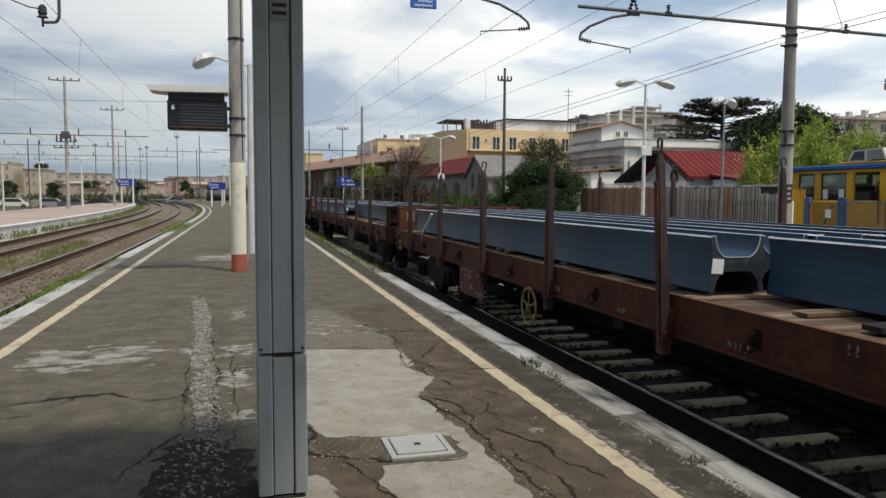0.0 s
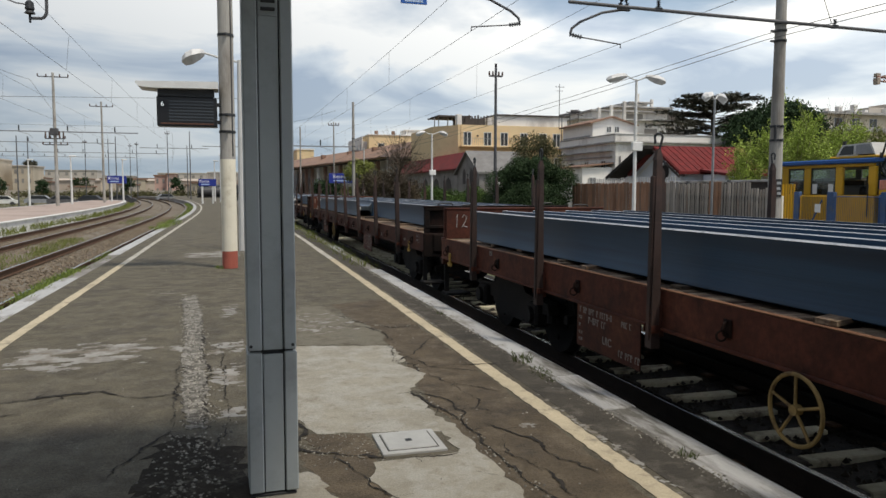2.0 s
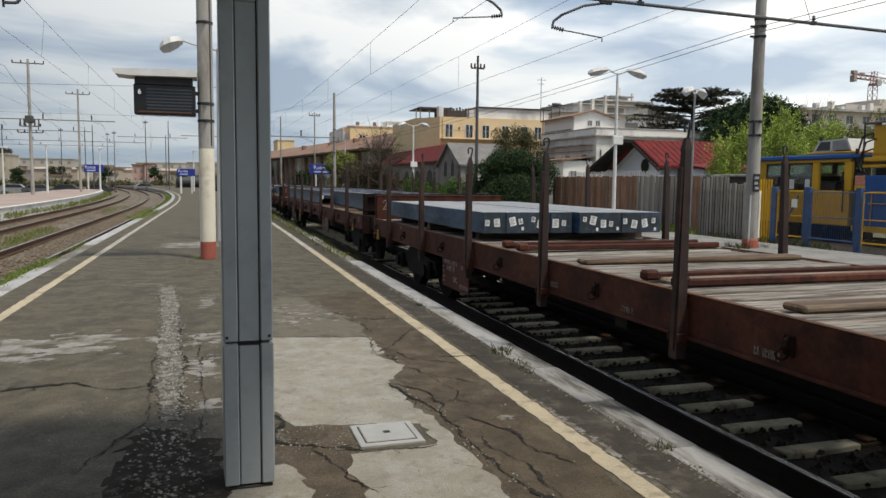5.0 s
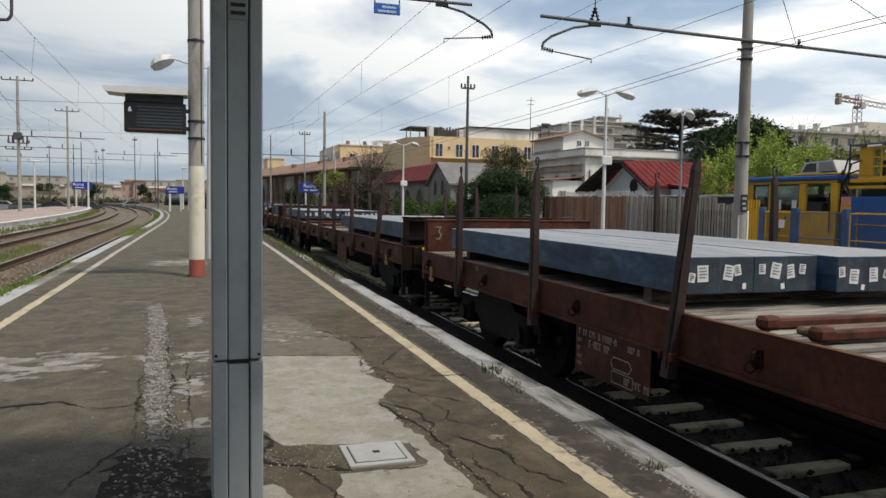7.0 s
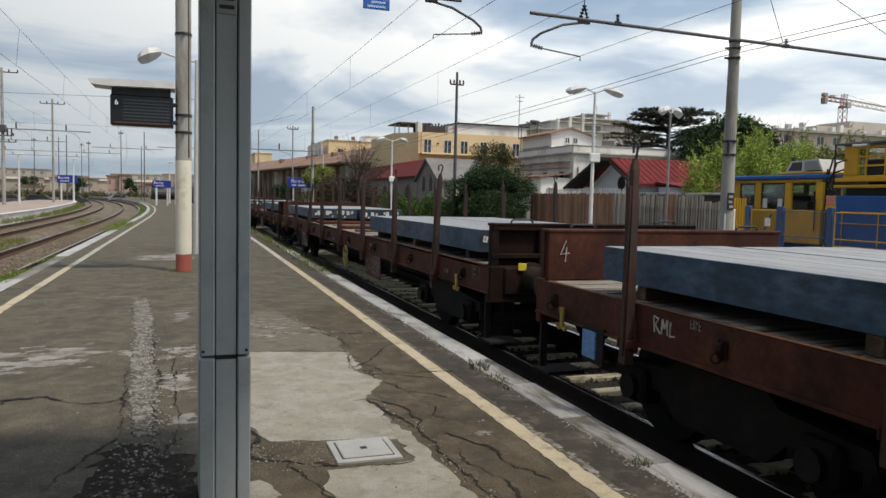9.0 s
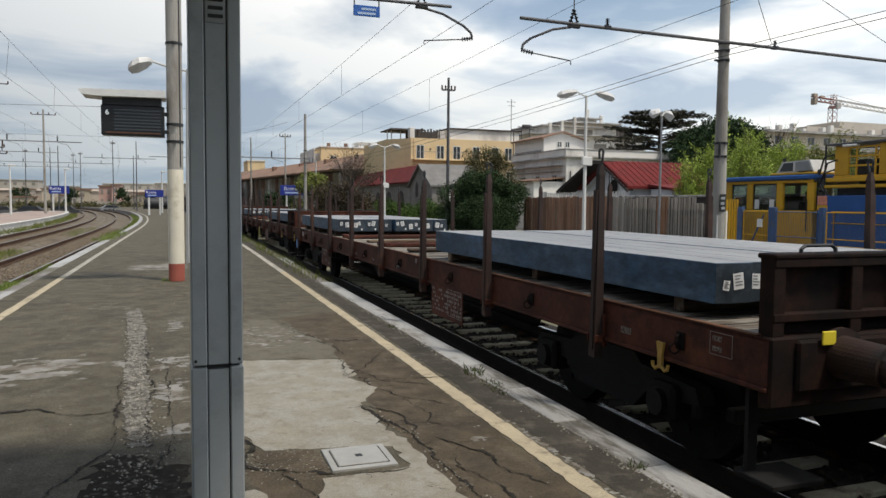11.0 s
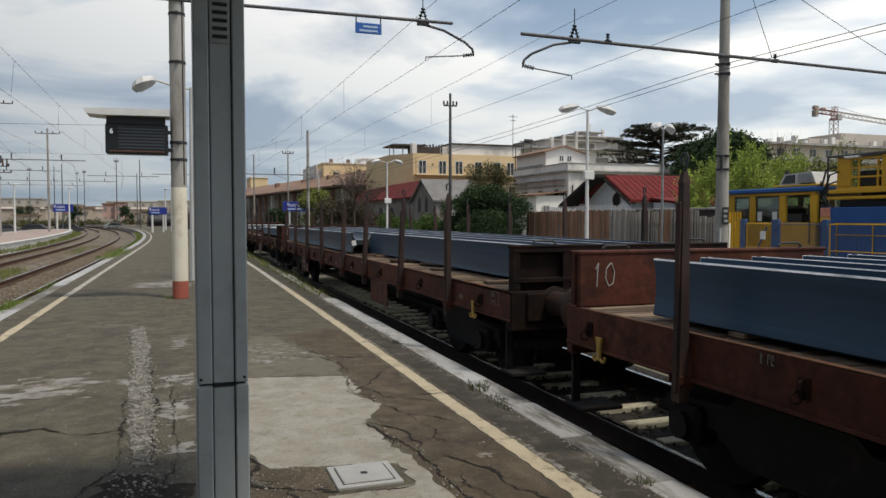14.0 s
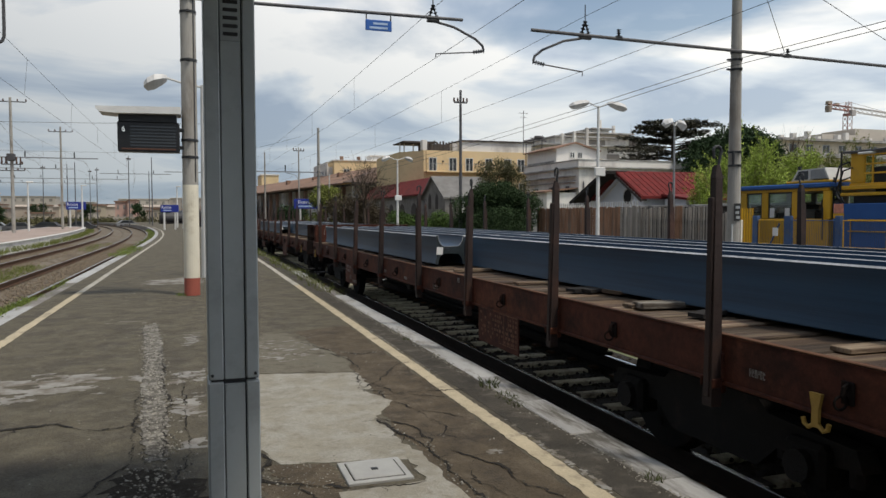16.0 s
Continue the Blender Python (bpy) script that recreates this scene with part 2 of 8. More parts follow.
PLANK = mat("deck_plank", (0.120, 0.080, 0.048), 0.9, var=0.45, scale=2.2, stretch=(0.5, 6, 6), stain=(0.07, 0.045, 0.035), amount=0.5, stain_scale=2, bump=0.5, grain=12, second=(0.235, 0.185, 0.13), second_at=0.57, rand=0.6)
PLANK_PALE = mat("bleached_deck_plank", (0.27, 0.25, 0.215), 0.9, var=0.35, scale=2.2, stretch=(0.5, 6, 6), stain=(0.060, 0.047, 0.036), amount=0.50, stain_scale=3.0, bump=0.6, grain=12, second=(0.20, 0.14, 0.09), second_at=0.62, rand=0.3)
DUNNAGE = mat("raw_timber", (0.40, 0.27, 0.13), 0.8, var=0.2, scale=3, stretch=(0.4, 5, 5), bump=0.3, rand=0.15)
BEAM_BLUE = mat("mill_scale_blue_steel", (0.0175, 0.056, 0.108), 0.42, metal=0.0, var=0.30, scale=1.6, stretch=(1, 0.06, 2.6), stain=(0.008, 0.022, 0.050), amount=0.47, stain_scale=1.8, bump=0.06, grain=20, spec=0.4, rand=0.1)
# flange edges and tops: wear plus sky reflection painted in as paler colour
BEAM_EDGE = mat("worn_sky_bright_flange_edge", (0.50, 0.51, 0.53), 0.5, metal=0.0, var=0.3, scale=3, stain=(0.16, 0.18, 0.21), amount=0.40, stain_scale=5, bump=0.1)
BEAM_TOP = mat("scuffed_sky_sheen_flange_top", (0.17, 0.195, 0.225), 0.5, var=0.3, scale=3, stretch=(1, 0.15, 1), stain=(0.07, 0.10, 0.14), amount=0.48, stain_scale=4, bump=0.1)
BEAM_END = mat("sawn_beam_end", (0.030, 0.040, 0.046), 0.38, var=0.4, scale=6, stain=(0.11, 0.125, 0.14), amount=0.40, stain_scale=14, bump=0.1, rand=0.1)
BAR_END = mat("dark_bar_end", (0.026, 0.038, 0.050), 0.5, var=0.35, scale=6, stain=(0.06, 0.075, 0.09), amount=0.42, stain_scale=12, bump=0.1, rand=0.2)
# pale bar tops: the sky's reflection put into the colour
BAR_TOP = mat("sky_sheen_bar_top", (0.315, 0.318, 0.315), 0.5, metal=0.0, var=0.14, scale=2, stretch=(1, 0.2, 1), stain=(0.19, 0.20, 0.21), amount=0.46, stain_scale=4, bump=0.1, rand=0.1, speck=0.18, speck_scale=30)
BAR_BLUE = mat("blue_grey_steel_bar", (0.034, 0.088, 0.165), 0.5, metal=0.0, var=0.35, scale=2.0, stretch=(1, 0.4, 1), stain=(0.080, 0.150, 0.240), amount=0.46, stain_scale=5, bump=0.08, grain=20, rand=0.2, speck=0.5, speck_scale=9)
PAPER = mat("white_label", (0.75, 0.75, 0.73), 0.7, var=0.05, bump=0, rand=0.05)
INK = mat("label_print", (0.20, 0.20, 0.20), 0.8, var=0.1, bump=0, rand=0)
PAINT_WHITE = mat("stencil_white", (0.23, 0.21, 0.195), 0.8, var=0.25, scale=12, bump=0, rand=0.1)
HANDLE_YELLOW = mat("handle_yellow", (0.34, 0.215, 0.045), 0.6, var=0.2, scale=8, stain=(0.12, 0.07, 0.03), amount=0.35, stain_scale=9, bump=0.1)
PILLAR_GREY = mat("grey_painted_steel", (0.36, 0.40, 0.415), 0.5, var=0.08, scale=1.4, stain=(0.29, 0.32, 0.33), amount=0.40, stain_scale=2.6, bump=0.05, grain=120, rand=0)
DARK_STEEL = mat("dark_steel", (0.035, 0.037, 0.04), 0.55, metal=0.3, var=0.2, scale=4, bump=0.1)
GALV = mat("galvanised_steel", (0.30, 0.31, 0.32), 0.5, metal=0.5, var=0.15, scale=3, bump=0.1)
POLE = mat("pole_concrete", (0.35, 0.335, 0.305), 0.85, var=0.14, scale=1.3, stretch=(1, 1, 0.35), stain=(0.23, 0.21, 0.185), amount=0.45, stain_scale=2.0, bump=0.3, grain=50)
POLE_WHITE = mat("pole_white_band", (0.74, 0.69, 0.56), 0.8, var=0.08, scale=2, stain=(0.56, 0.50, 0.38), amount=0.4, stain_scale=2.5, bump=0.15, rand=0)
POLE_RED = mat("pole_red_band", (0.36, 0.10, 0.07), 0.8, var=0.15, scale=3, stain=(0.25, 0.14, 0.10), amount=0.4, stain_scale=4, bump=0.15, rand=0)
LAMP_WHITE = mat("lamp_white", (0.62, 0.62, 0.60), 0.5, var=0.08, scale=3, bump=0.05)
GLASS_DARK = mat("dark_glass", (0.03, 0.035, 0.04), 0.08, var=0.1, scale=1, bump=0, spec=0.6)
# near-black for the porch roof, round pane, fence backing and loose planks
MATTE_BLACK = mat("matte_black", (0.018, 0.016, 0.015), 0.9, var=0.3, scale=2, bump=0.2)
BLACK = mat("display_black", (0.012, 0.012, 0.013), 0.35, var=0.2, scale=3, bump=0.05, rand=0)
SIGN_BLUE = mat("sign_blue", (0.018, 0.035, 0.25), 0.4, var=0.08, scale=2, bump=0, rand=0)
SIGN_WHITE = mat("sign_white", (0.75, 0.76, 0.78), 0.5, var=0.05, scale=2, bump=0, rand=0)
WIRE = mat("copper_wire", (0.10, 0.095, 0.09), 0.6, metal=0.4, var=0.1, scale=1, bump=0)
PORCELAIN = mat("brown_insulator", (0.10, 0.06, 0.045), 0.25, var=0.1, scale=5, bump=0)
YELLOW_WALL = mat("yellow_plaster", (0.75, 0.575, 0.34), 0.9, var=0.08, scale=0.25, stain=(0.64, 0.48, 0.28), amount=0.4, stain_scale=0.35, bump=0.15, grain=20, rand=0.05)
WHITE_WALL = mat("white_plaster", (0.80, 0.775, 0.73), 0.9, var=0.1, scale=0.3, stain=(0.52, 0.49, 0.46), amount=0.46, stain_scale=0.3, stretch=(1, 1, 0.4), bump=0.15, grain=20, rand=0.05)
BLUEWHITE_WALL = mat("pale_blue_plaster", (0.70, 0.73, 0.78), 0.9, var=0.07, scale=0.5, stain=(0.56, 0.58, 0.62), amount=0.35, stain_scale=0.6, bump=0.1, rand=0)
GREY_WALL = mat("grey_rubble_wall", (0.27, 0.25, 0.235), 0.95, var=0.2, scale=0.8, stain=(0.18, 0.165, 0.15), amount=0.45, stain_scale=0.5, bump=0.4, grain=8)
RED_ROOF = mat("red_sheet_roof", (0.175, 0.0175, 0.0155), 0.9, var=0.2, scale=1.4, stain=(0.10, 0.016, 0.014), amount=0.46, stain_scale=1.6, bump=0.3, grain=12, speck=0.3, speck_scale=9)
TERRACOTTA = mat("terracotta_tiles", (0.26, 0.160, 0.110), 0.9, var=0.25, scale=1.2, stain=(0.17, 0.11, 0.082), amount=0.5, stain_scale=0.6, bump=0.5, grain=7)
ROOF_DARK = mat("dark_roof", (0.07, 0.06, 0.055), 0.85, var=0.25, scale=1, bump=0.2)
FENCE = mat("weathered_fence_slat", (0.30, 0.272, 0.24), 0.9, var=0.2, scale=2, stretch=(1, 1, 0.3), stain=(0.24, 0.17, 0.12), amount=0.38, stain_scale=1.2, bump=0.2, rand=0.30)
FENCE_RUST = mat("rusty_fence_slat", (0.235, 0.128, 0.078), 0.9, var=0.3, scale=2, stretch=(1, 1, 0.3), stain=(0.22, 0.175, 0.14), amount=0.46, stain_scale=1.5, bump=0.2, rand=0.25)
VEH_YELLOW = mat("vehicle_yellow", (0.60, 0.335, 0.018), 0.45, var=0.1, scale=1, stain=(0.40, 0.24, 0.05), amount=0.35, stain_scale=1.2, bump=0.05)
VEH_BLUE = mat("vehicle_blue", (0.02, 0.10, 0.33), 0.45, var=0.12, scale=1, bump=0.05)
BRICK_PAVE = mat("reddish_platform_paving", (0.38, 0.30, 0.255), 0.9, var=0.15, scale=0.6, stain=(0.22, 0.18, 0.155), amount=0.45, stain_scale=0.3, bump=0.3, grain=20, rand=0)
BARK = mat("bark", (0.085, 0.065, 0.05), 0.95, var=0.3, scale=5, bump=0.6, grain=20)
BARK_YOUNG = mat("young_bark", (0.20, 0.19, 0.10), 0.95, var=0.3, scale=5, bump=0.4, grain=20)
LEAF_DARK = leafy("dark_leaves", (0.034, 0.058, 0.026))
LEAF_EVERGREEN = leafy("evergreen_leaves", (0.036, 0.060, 0.026), 0.5)
LEAF_PINE = leafy("pine_needles", (0.082, 0.082, 0.062), 0.5)
LEAF_LIGHT = leafy("spring_leaves", (0.315, 0.405, 0.085), 0.40)
LEAF_OLIVE = leafy("olive_leaves", (0.095, 0.092, 0.045), 0.5)
LEAF_BROWN = leafy("brown_scrub", (0.075, 0.060, 0.040))
GRASS = leafy("grass_blades", (0.165, 0.215, 0.055), 0.5)
GRASS_DRY = leafy("dry_grass", (0.15, 0.14, 0.06))
CHALK = mat("chalk", (0.42, 0.40, 0.37), 0.95, var=0.2, scale=15, bump=0, rand=0)
TANK = mat("tank_dark", (0.045, 0.045, 0.048), 0.6, var=0.2, scale=1, bump=0.1)
FAR_BEIGE = mat("far_beige", (0.50, 0.43, 0.33), 0.9, var=0.15, scale=0.1, bump=0, rand=0.15)
FAR_BROWN = mat("far_brown", (0.38, 0.32, 0.265), 0.9, var=0.2, scale=0.1, bump=0, rand=0.25)
# window tone lifted to put the haze of distance into the colour
FAR_WINDOW = mat("hazy_far_window", (0.22, 0.205, 0.185), 0.5, var=0.1, scale=1, bump=0)
LANTERN = mat("lantern_grey", (0.58, 0.58, 0.57), 0.5, var=0.12, scale=5, bump=0.05)
FAR_WALL = mat("far_wall", (0.44, 0.40, 0.35), 0.9, var=0.1, scale=0.1, bump=0, rand=0.25)
PINK_WALL = mat("pink_plaster", (0.55, 0.36, 0.30), 0.9, var=0.1, scale=0.2, bump=0, rand=0.1)
CRANE_RED = mat("crane_red_white", (0.36, 0.19, 0.165), 0.6, var=0.3, scale=0.6, bump=0)


# ---- mesh helpers ----
class MB:
    """Collects vertices and faces of one mesh."""

    def __init__(self):
        self.v, self.f, self.mi = [], [], []

    def add(self, verts, faces, slot=0):
        n = len(self.v)
        self.v += [tuple(p) for p in verts]
        self.f += [tuple(n + i for i in f) for f in faces]
        self.mi += [slot] * len(faces)
        return self

    def box(self, x0, x1, y0, y1, z0, z1, c=0.0, slot=0, m=None):
        """A box with chamfers of c metres."""
        if x0 > x1: x0, x1 = x1, x0
        if y0 > y1: y0, y1 = y1, y0
        if z0 > z1: z0, z1 = z1, z0
        c = min(c, (x1 - x0) * 0.45, (y1 - y0) * 0.45, (z1 - z0) * 0.45)
        if c <= 0:
            vs = [(x, y, z) for z in (z0, z1) for x, y in ((x0, y0), (x1, y0), (x1, y1), (x0, y1))]
            fs = [(3, 2, 1, 0), (4, 5, 6, 7), (0, 1, 5, 4), (1, 2, 6, 5), (2, 3, 7, 6), (3, 0, 4, 7)]
        else:
            vs = []
            for z, d in ((z0, c), (z0 + c, 0), (z1 - c, 0), (z1, c)):
                a, b = (0, c) if d == 0 else (c, 0)
                if d:
                    vs += [(x0 + c, y0 + c, z)] * 1 + [(x1 - c, y0 + c, z), (x1 - c, y1 - c, z), (x0 + c, y1 - c, z)]
                else:
                    vs += [(x0 + c, y0, z), (x1 - c, y0, z), (x1, y0 + c, z), (x1, y1 - c, z), (x1 - c, y1, z), (x0 + c, y1, z), (x0, y1 - c, z), (x0, y0 + c, z)]
            fs = [(3, 2, 1, 0), (20, 21, 22, 23)]
            lo, hi = 4, 12
            for i in range(8):
                j = (i + 1) % 8
                fs.append((lo + i, lo + j, hi + j, hi + i))
            cor = {0: 0, 1: 1, 2: 1, 3: 2, 4: 2, 5: 3, 6: 3, 7: 0}
            for i in range(8):
                j = (i + 1) % 8
                a, b = cor[i], cor[j]
                fs.append((lo + j, lo + i, a, b) if a != b else (lo + j, lo + i, a))
                fs.append((hi + i, hi + j, 20 + b, 20 + a) if a != b else (hi + i, hi + j, 20 + a))
        if m is not None:
            vs = [m @ Vector(p) for p in vs]
        return self.add(vs, fs, slot)

    def tube(self, points, r, n=8, slot=0, cap=True):
        """A round bar along points; r: one radius or one for each point."""
        pts = [Vector(p) for p in points]
        rs = r if isinstance(r, (list, tuple)) else [r] * len(pts)
        vs, fs, k = [], [], len(pts)
        up = None
        for i, p in enumerate(pts):
            d = (pts[min(i + 1, k - 1)] - pts[max(i - 1, 0)]).normalized()
            if up is None:
                up = d.orthogonal().normalized()
            up = (up - d * up.dot(d))
            up = up.normalized() if up.length > 1e-6 else d.orthogonal().normalized()
            w = d.cross(up)
            for j in range(n):
                a = 2 * math.pi * (j + 0.5) / n
                vs.append(p + (up * math.cos(a) + w * math.sin(a)) * rs[i])
        for i in range(k - 1):
            for j in range(n):
                q = (j + 1) % n
                fs.append((i * n + j, i * n + q, (i + 1) * n + q, (i + 1) * n + j))
        if cap:
            fs.append(tuple(range(n - 1, -1, -1)))
            fs.append(tuple((k - 1) * n + j for j in range(n)))
        return self.add(vs, fs, slot)

    def prism(self, outline, axis, a, b, slot=0):
        """An outline of 2D points (counter-clockwise) pushed along an axis from a to b."""
        n = len(outline)
        def place(p, t):
            return {"x": (t, p[0], p[1]), "y": (p[0], t, p[1]), "z": (p[0], p[1], t)}[axis]
        vs = [place(p, a) for p in outline] + [place(p, b) for p in outline]
        fs = [tuple(range(n - 1, -1, -1)), tuple(range(n, 2 * n))]
        fs += [(i, (i + 1) % n, n + (i + 1) % n, n + i) for i in range(n)]
        if axis == "y":
            fs = [tuple(reversed(f)) for f in fs]
        return self.add(vs, fs, slot)

    def sweep(self, outline, line, slot=0):
        """An outline of (sideways, up) points swept along a plan line of (x, y, z)."""
        n, k = len(outline), len(line)
        vs, fs = [], []
        for i, p in enumerate(line):
            a, b = Vector(line[max(i - 1, 0)]), Vector(line[min(i + 1, k - 1)])
            d = (b - a); d.z = 0; d.normalize()
            side = Vector((d.y, -d.x, 0))
            for u, w in outline:
                vs.append(Vector(p) + side * u + Vector((0, 0, w)))
        for i in range(k - 1):
            for j in range(n):
                q = (j + 1) % n
                fs.append((i * n + j, (i + 1) * n + j, (i + 1) * n + q, i * n + q))
        fs.append(tuple(range(n)))
        fs.append(tuple((k - 1) * n + j for j in range(n - 1, -1, -1)))
        return self.add(vs, fs, slot)

    def ring(self, centre, axis, R, r, n=28, k=6, slot=0):
        c, ax = Vector(centre), Vector(axis).normalized()
        u = ax.orthogonal().normalized(); w = ax.cross(u)
        vs, fs = [], []
        for i in range(n):
            a = 2 * math.pi * i / n
            d = u * math.cos(a) + w * math.sin(a)
            for j in range(k):
                b = 2 * math.pi * j / k
                vs.append(c + d * (R + r * math.cos(b)) + ax * (r * math.sin(b)))
        for i in range(n):
            for j in range(k):
                fs.append((i * k + j, ((i + 1) % n) * k + j, ((i + 1) % n) * k + (j + 1) % k, i * k + (j + 1) % k))
        return self.add(vs, fs, slot)

    def mesh(self, name, *materials):
        me = bpy.data.meshes.new(name)
        me.from_pydata([tuple(p) for p in self.v], [], self.f)
        for m in materials:
            me.materials.append(m)
        if len(materials) > 1:
            me.polygons.foreach_set("material_index", self.mi)
        me.update()
        return me


def part(name, mb, material, parent, label="", smooth=False):
    """Links one mesh under a thing or a part."""
    me = mb if isinstance(mb, bpy.types.Mesh) else mb.mesh(name, *(material if isinstance(material, (list, tuple)) else [material]))
    if smooth:
        me.shade_smooth()
    ob = new(name, me)
    ob.parent = parent
    if label:
        ob["label"] = label
    return ob


def thing(name, label, category, at=(0, 0, 0), rz=0, group="", kind=""):
    ob = new(name)
    ob.matrix_world = pose(*at, 0, 0, rz)
    return tagged(ob, label, category, group, kind)


def solo(name, mb, material, label, category, at=(0, 0, 0), rz=0, group="", kind="", smooth=False):
    """A thing that is one mesh."""
    ob = part(name, mb, material, None, "", smooth)
    ob.matrix_world = pose(*at, 0, 0, rz)
    return tagged(ob, label, category, group, kind)


def text_mesh(body, size, depth=0.002, shear=0.0):
    cu = bpy.data.curves.new("lettering", "FONT")
    cu.body, cu.size, cu.extrude, cu.shear = body, size, depth, shear
    cu.align_x, cu.align_y, cu.resolution_u = "CENTER", "CENTER", 3
    ob = bpy.data.objects.new("lettering", cu)
    scene.collection.objects.link(ob)
    bpy.context.view_layer.update()
    me = bpy.data.meshes.new_from_object(ob.evaluated_get(bpy.context.evaluated_depsgraph_get()))
    bpy.data.objects.remove(ob)
    return me


def lettering(body, size, material, parent, at, turn, shear=0.0):
    me = text_mesh(body, size, 0.002, shear)
    me.materials.clear(); me.materials.append(material)
    ob = part("lettering", me, None, parent)
    ob.matrix_basis = pose(*at, *turn)
    return ob


def lean_left(y):
    """How far the tracks on the far side of the platform have bent left by y."""
    return -max(0.0, y - 45.0) ** 2 / 1160.0


def lean_right(y):
    return -max(0.0, y - 8.0) ** 2 / 4500.0


def steps(a, b, d):
    n = max(1, round((b - a) / d))
    return [a + (b - a) * i / n for i in range(n + 1)]


# ---- ground, tracks, platforms ----
def build_ground():
    g = MB()
    xs = [-2500, -400, -120, -40, 40, 120, 400, 2500]
    ys = [-600, -60, 0, 60, 200, 500, 1500, 4000]
    vs = [(x, y, -0.72) for y in ys for x in xs]
    n = len(xs)
    fs = [(j * n + i, j * n + i + 1, (j + 1) * n + i + 1, (j + 1) * n + i) for j in range(len(ys) - 1) for i in range(n - 1)]
    g.add(vs, fs)
    solo("ground", g, GROUND, "dry earth ground with sparse grass around the tracks", "ground", kind="structure")


RAIL_SHAPE = [(-0.07, -0.172), (0.07, -0.172), (0.07, -0.16), (0.012, -0.145), (0.010, -0.045), (0.036, -0.035), (0.036, -0.006),
              (0.028, 0.0), (-0.028, 0.0), (-0.036, -0.006), (-0.036, -0.035), (-0.010, -0.045), (-0.012, -0.145), (-0.07, -0.16)]


def rock(mb, x, y, z, s, rng):
    vs = []
    for a, b, c in ((1, 0, 0), (-1, 0, 0), (0, 1, 0), (0, -1, 0), (0, 0, 1), (0, 0, -0.6)):
        k = s * rng.uniform(0.7, 1.25)
        vs.append((x + a * k + rng.uniform(-.2, .2) * s, y + b * k + rng.uniform(-.2, .2) * s, z + c * k * 0.8))
    mb.add(vs, [(0, 2, 4), (2, 1, 4), (1, 3, 4), (3, 0, 4), (2, 0, 5), (1, 2, 5), (3, 1, 5), (0, 3, 5)])


def railway(name, label, x, bend, y0, y1, near=None, stones=None, sleepers=True, shaded=False, size=1.0):
    """A ballasted track round a line at x, bent sideways by bend(y)."""
    track = thing(name, label, "railway track", kind="structure")
    bed = MB()
    line = [(x + bend(y), y, 0) for y in steps(y0, y1, 4)]
    top = RAIL - 0.215
    bed.sweep([(-2.1, -0.73), (2.1, -0.73), (1.6, top), (0.9, top + 0.02), (0, top - 0.015), (-0.9, top + 0.02), (-1.6, top)], line)
    # tracks 1 and 2 take the colours with shade painted in
    part("ballast_bed", bed, BALLAST_SHADED if shaded else BALLAST, track)
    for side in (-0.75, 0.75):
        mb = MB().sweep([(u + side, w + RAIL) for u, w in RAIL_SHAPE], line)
        part("rail", mb, RAIL_SHADED if shaded else RAIL_RUST, track)
        head = MB().sweep([(side - 0.026, RAIL - 0.002), (side + 0.026, RAIL - 0.002), (side + 0.024, RAIL + 0.0015), (side - 0.024, RAIL + 0.0015)], line)
        part("rail_head", head, RAIL_TOP, track, "narrow polished running band")
    if sleepers:
        sm = MB()
        # pale middle, both ends in the painted-shade colour
        if shaded:
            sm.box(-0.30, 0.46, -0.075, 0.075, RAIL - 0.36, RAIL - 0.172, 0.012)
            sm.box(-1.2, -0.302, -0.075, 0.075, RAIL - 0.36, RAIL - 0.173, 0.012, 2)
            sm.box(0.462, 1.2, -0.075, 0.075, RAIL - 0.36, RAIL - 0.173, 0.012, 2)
        else:
            sm.box(-1.2, 1.2, -0.075, 0.075, RAIL - 0.36, RAIL - 0.172, 0.012)
        for u in (-0.93, -0.57, 0.57, 0.93):
            sm.box(u - 0.06, u + 0.06, -0.065, 0.065, RAIL - 0.172, RAIL - 0.14, 0.012, 1)
        me = sm.mesh("sleeper", SLEEPER, RAIL_RUST, SLEEPER_SHADED)
        rng = random.Random(5)
        y = near[0]
        while y < near[1]:
            ob = part("sleeper", me, None, track)
            ob.matrix_basis = pose(x + bend(y) + rng.uniform(-.02, .02), y, rng.uniform(-.006, .004), 0, 0, rng.uniform(-0.6, 0.6))
            y += 0.6
    if stones:
        rng = random.Random(11)
        mb = MB()
        for _ in range(stones[2]):
            y = rng.uniform(stones[0], stones[1])
            rock(mb, x + bend(y) + rng.uniform(-1.5, 1.5), y, top + 0.0 + rng.uniform(-.02, .025), size * rng.uniform(0.018, 0.04), rng)
        st = part("ballast_stones", mb, STONE if shaded else STONE_BROWN, track)
        tagged(st, "loose dark ballast stones" if shaded else "loose brown ballast stones", kind="stuff")
    return track


def strip(mb, x_in, x_out, bend, y0, y1, z0, z1, d=2.0):
    line = [(bend(y), y, 0) for y in steps(y0, y1, d)]
    mb.sweep([(x_in, z0), (x_out, z0), (x_out, z1), (x_in, z1)], line)
    return mb


def jagged(points, amount, rng, each=0.12):
    """A closed outline with a broken, uneven edge."""
    out = []
    for i, a in enumerate(points):
        b = points[(i + 1) % len(points)]
        n = max(1, int(math.dist(a, b) / each))
        for k in range(n):
            t = k / n
            out.append((a[0] + (b[0] - a[0]) * t + rng.uniform(-amount, amount), a[1] + (b[1] - a[1]) * t + rng.uniform(-amount, amount)))
    return out


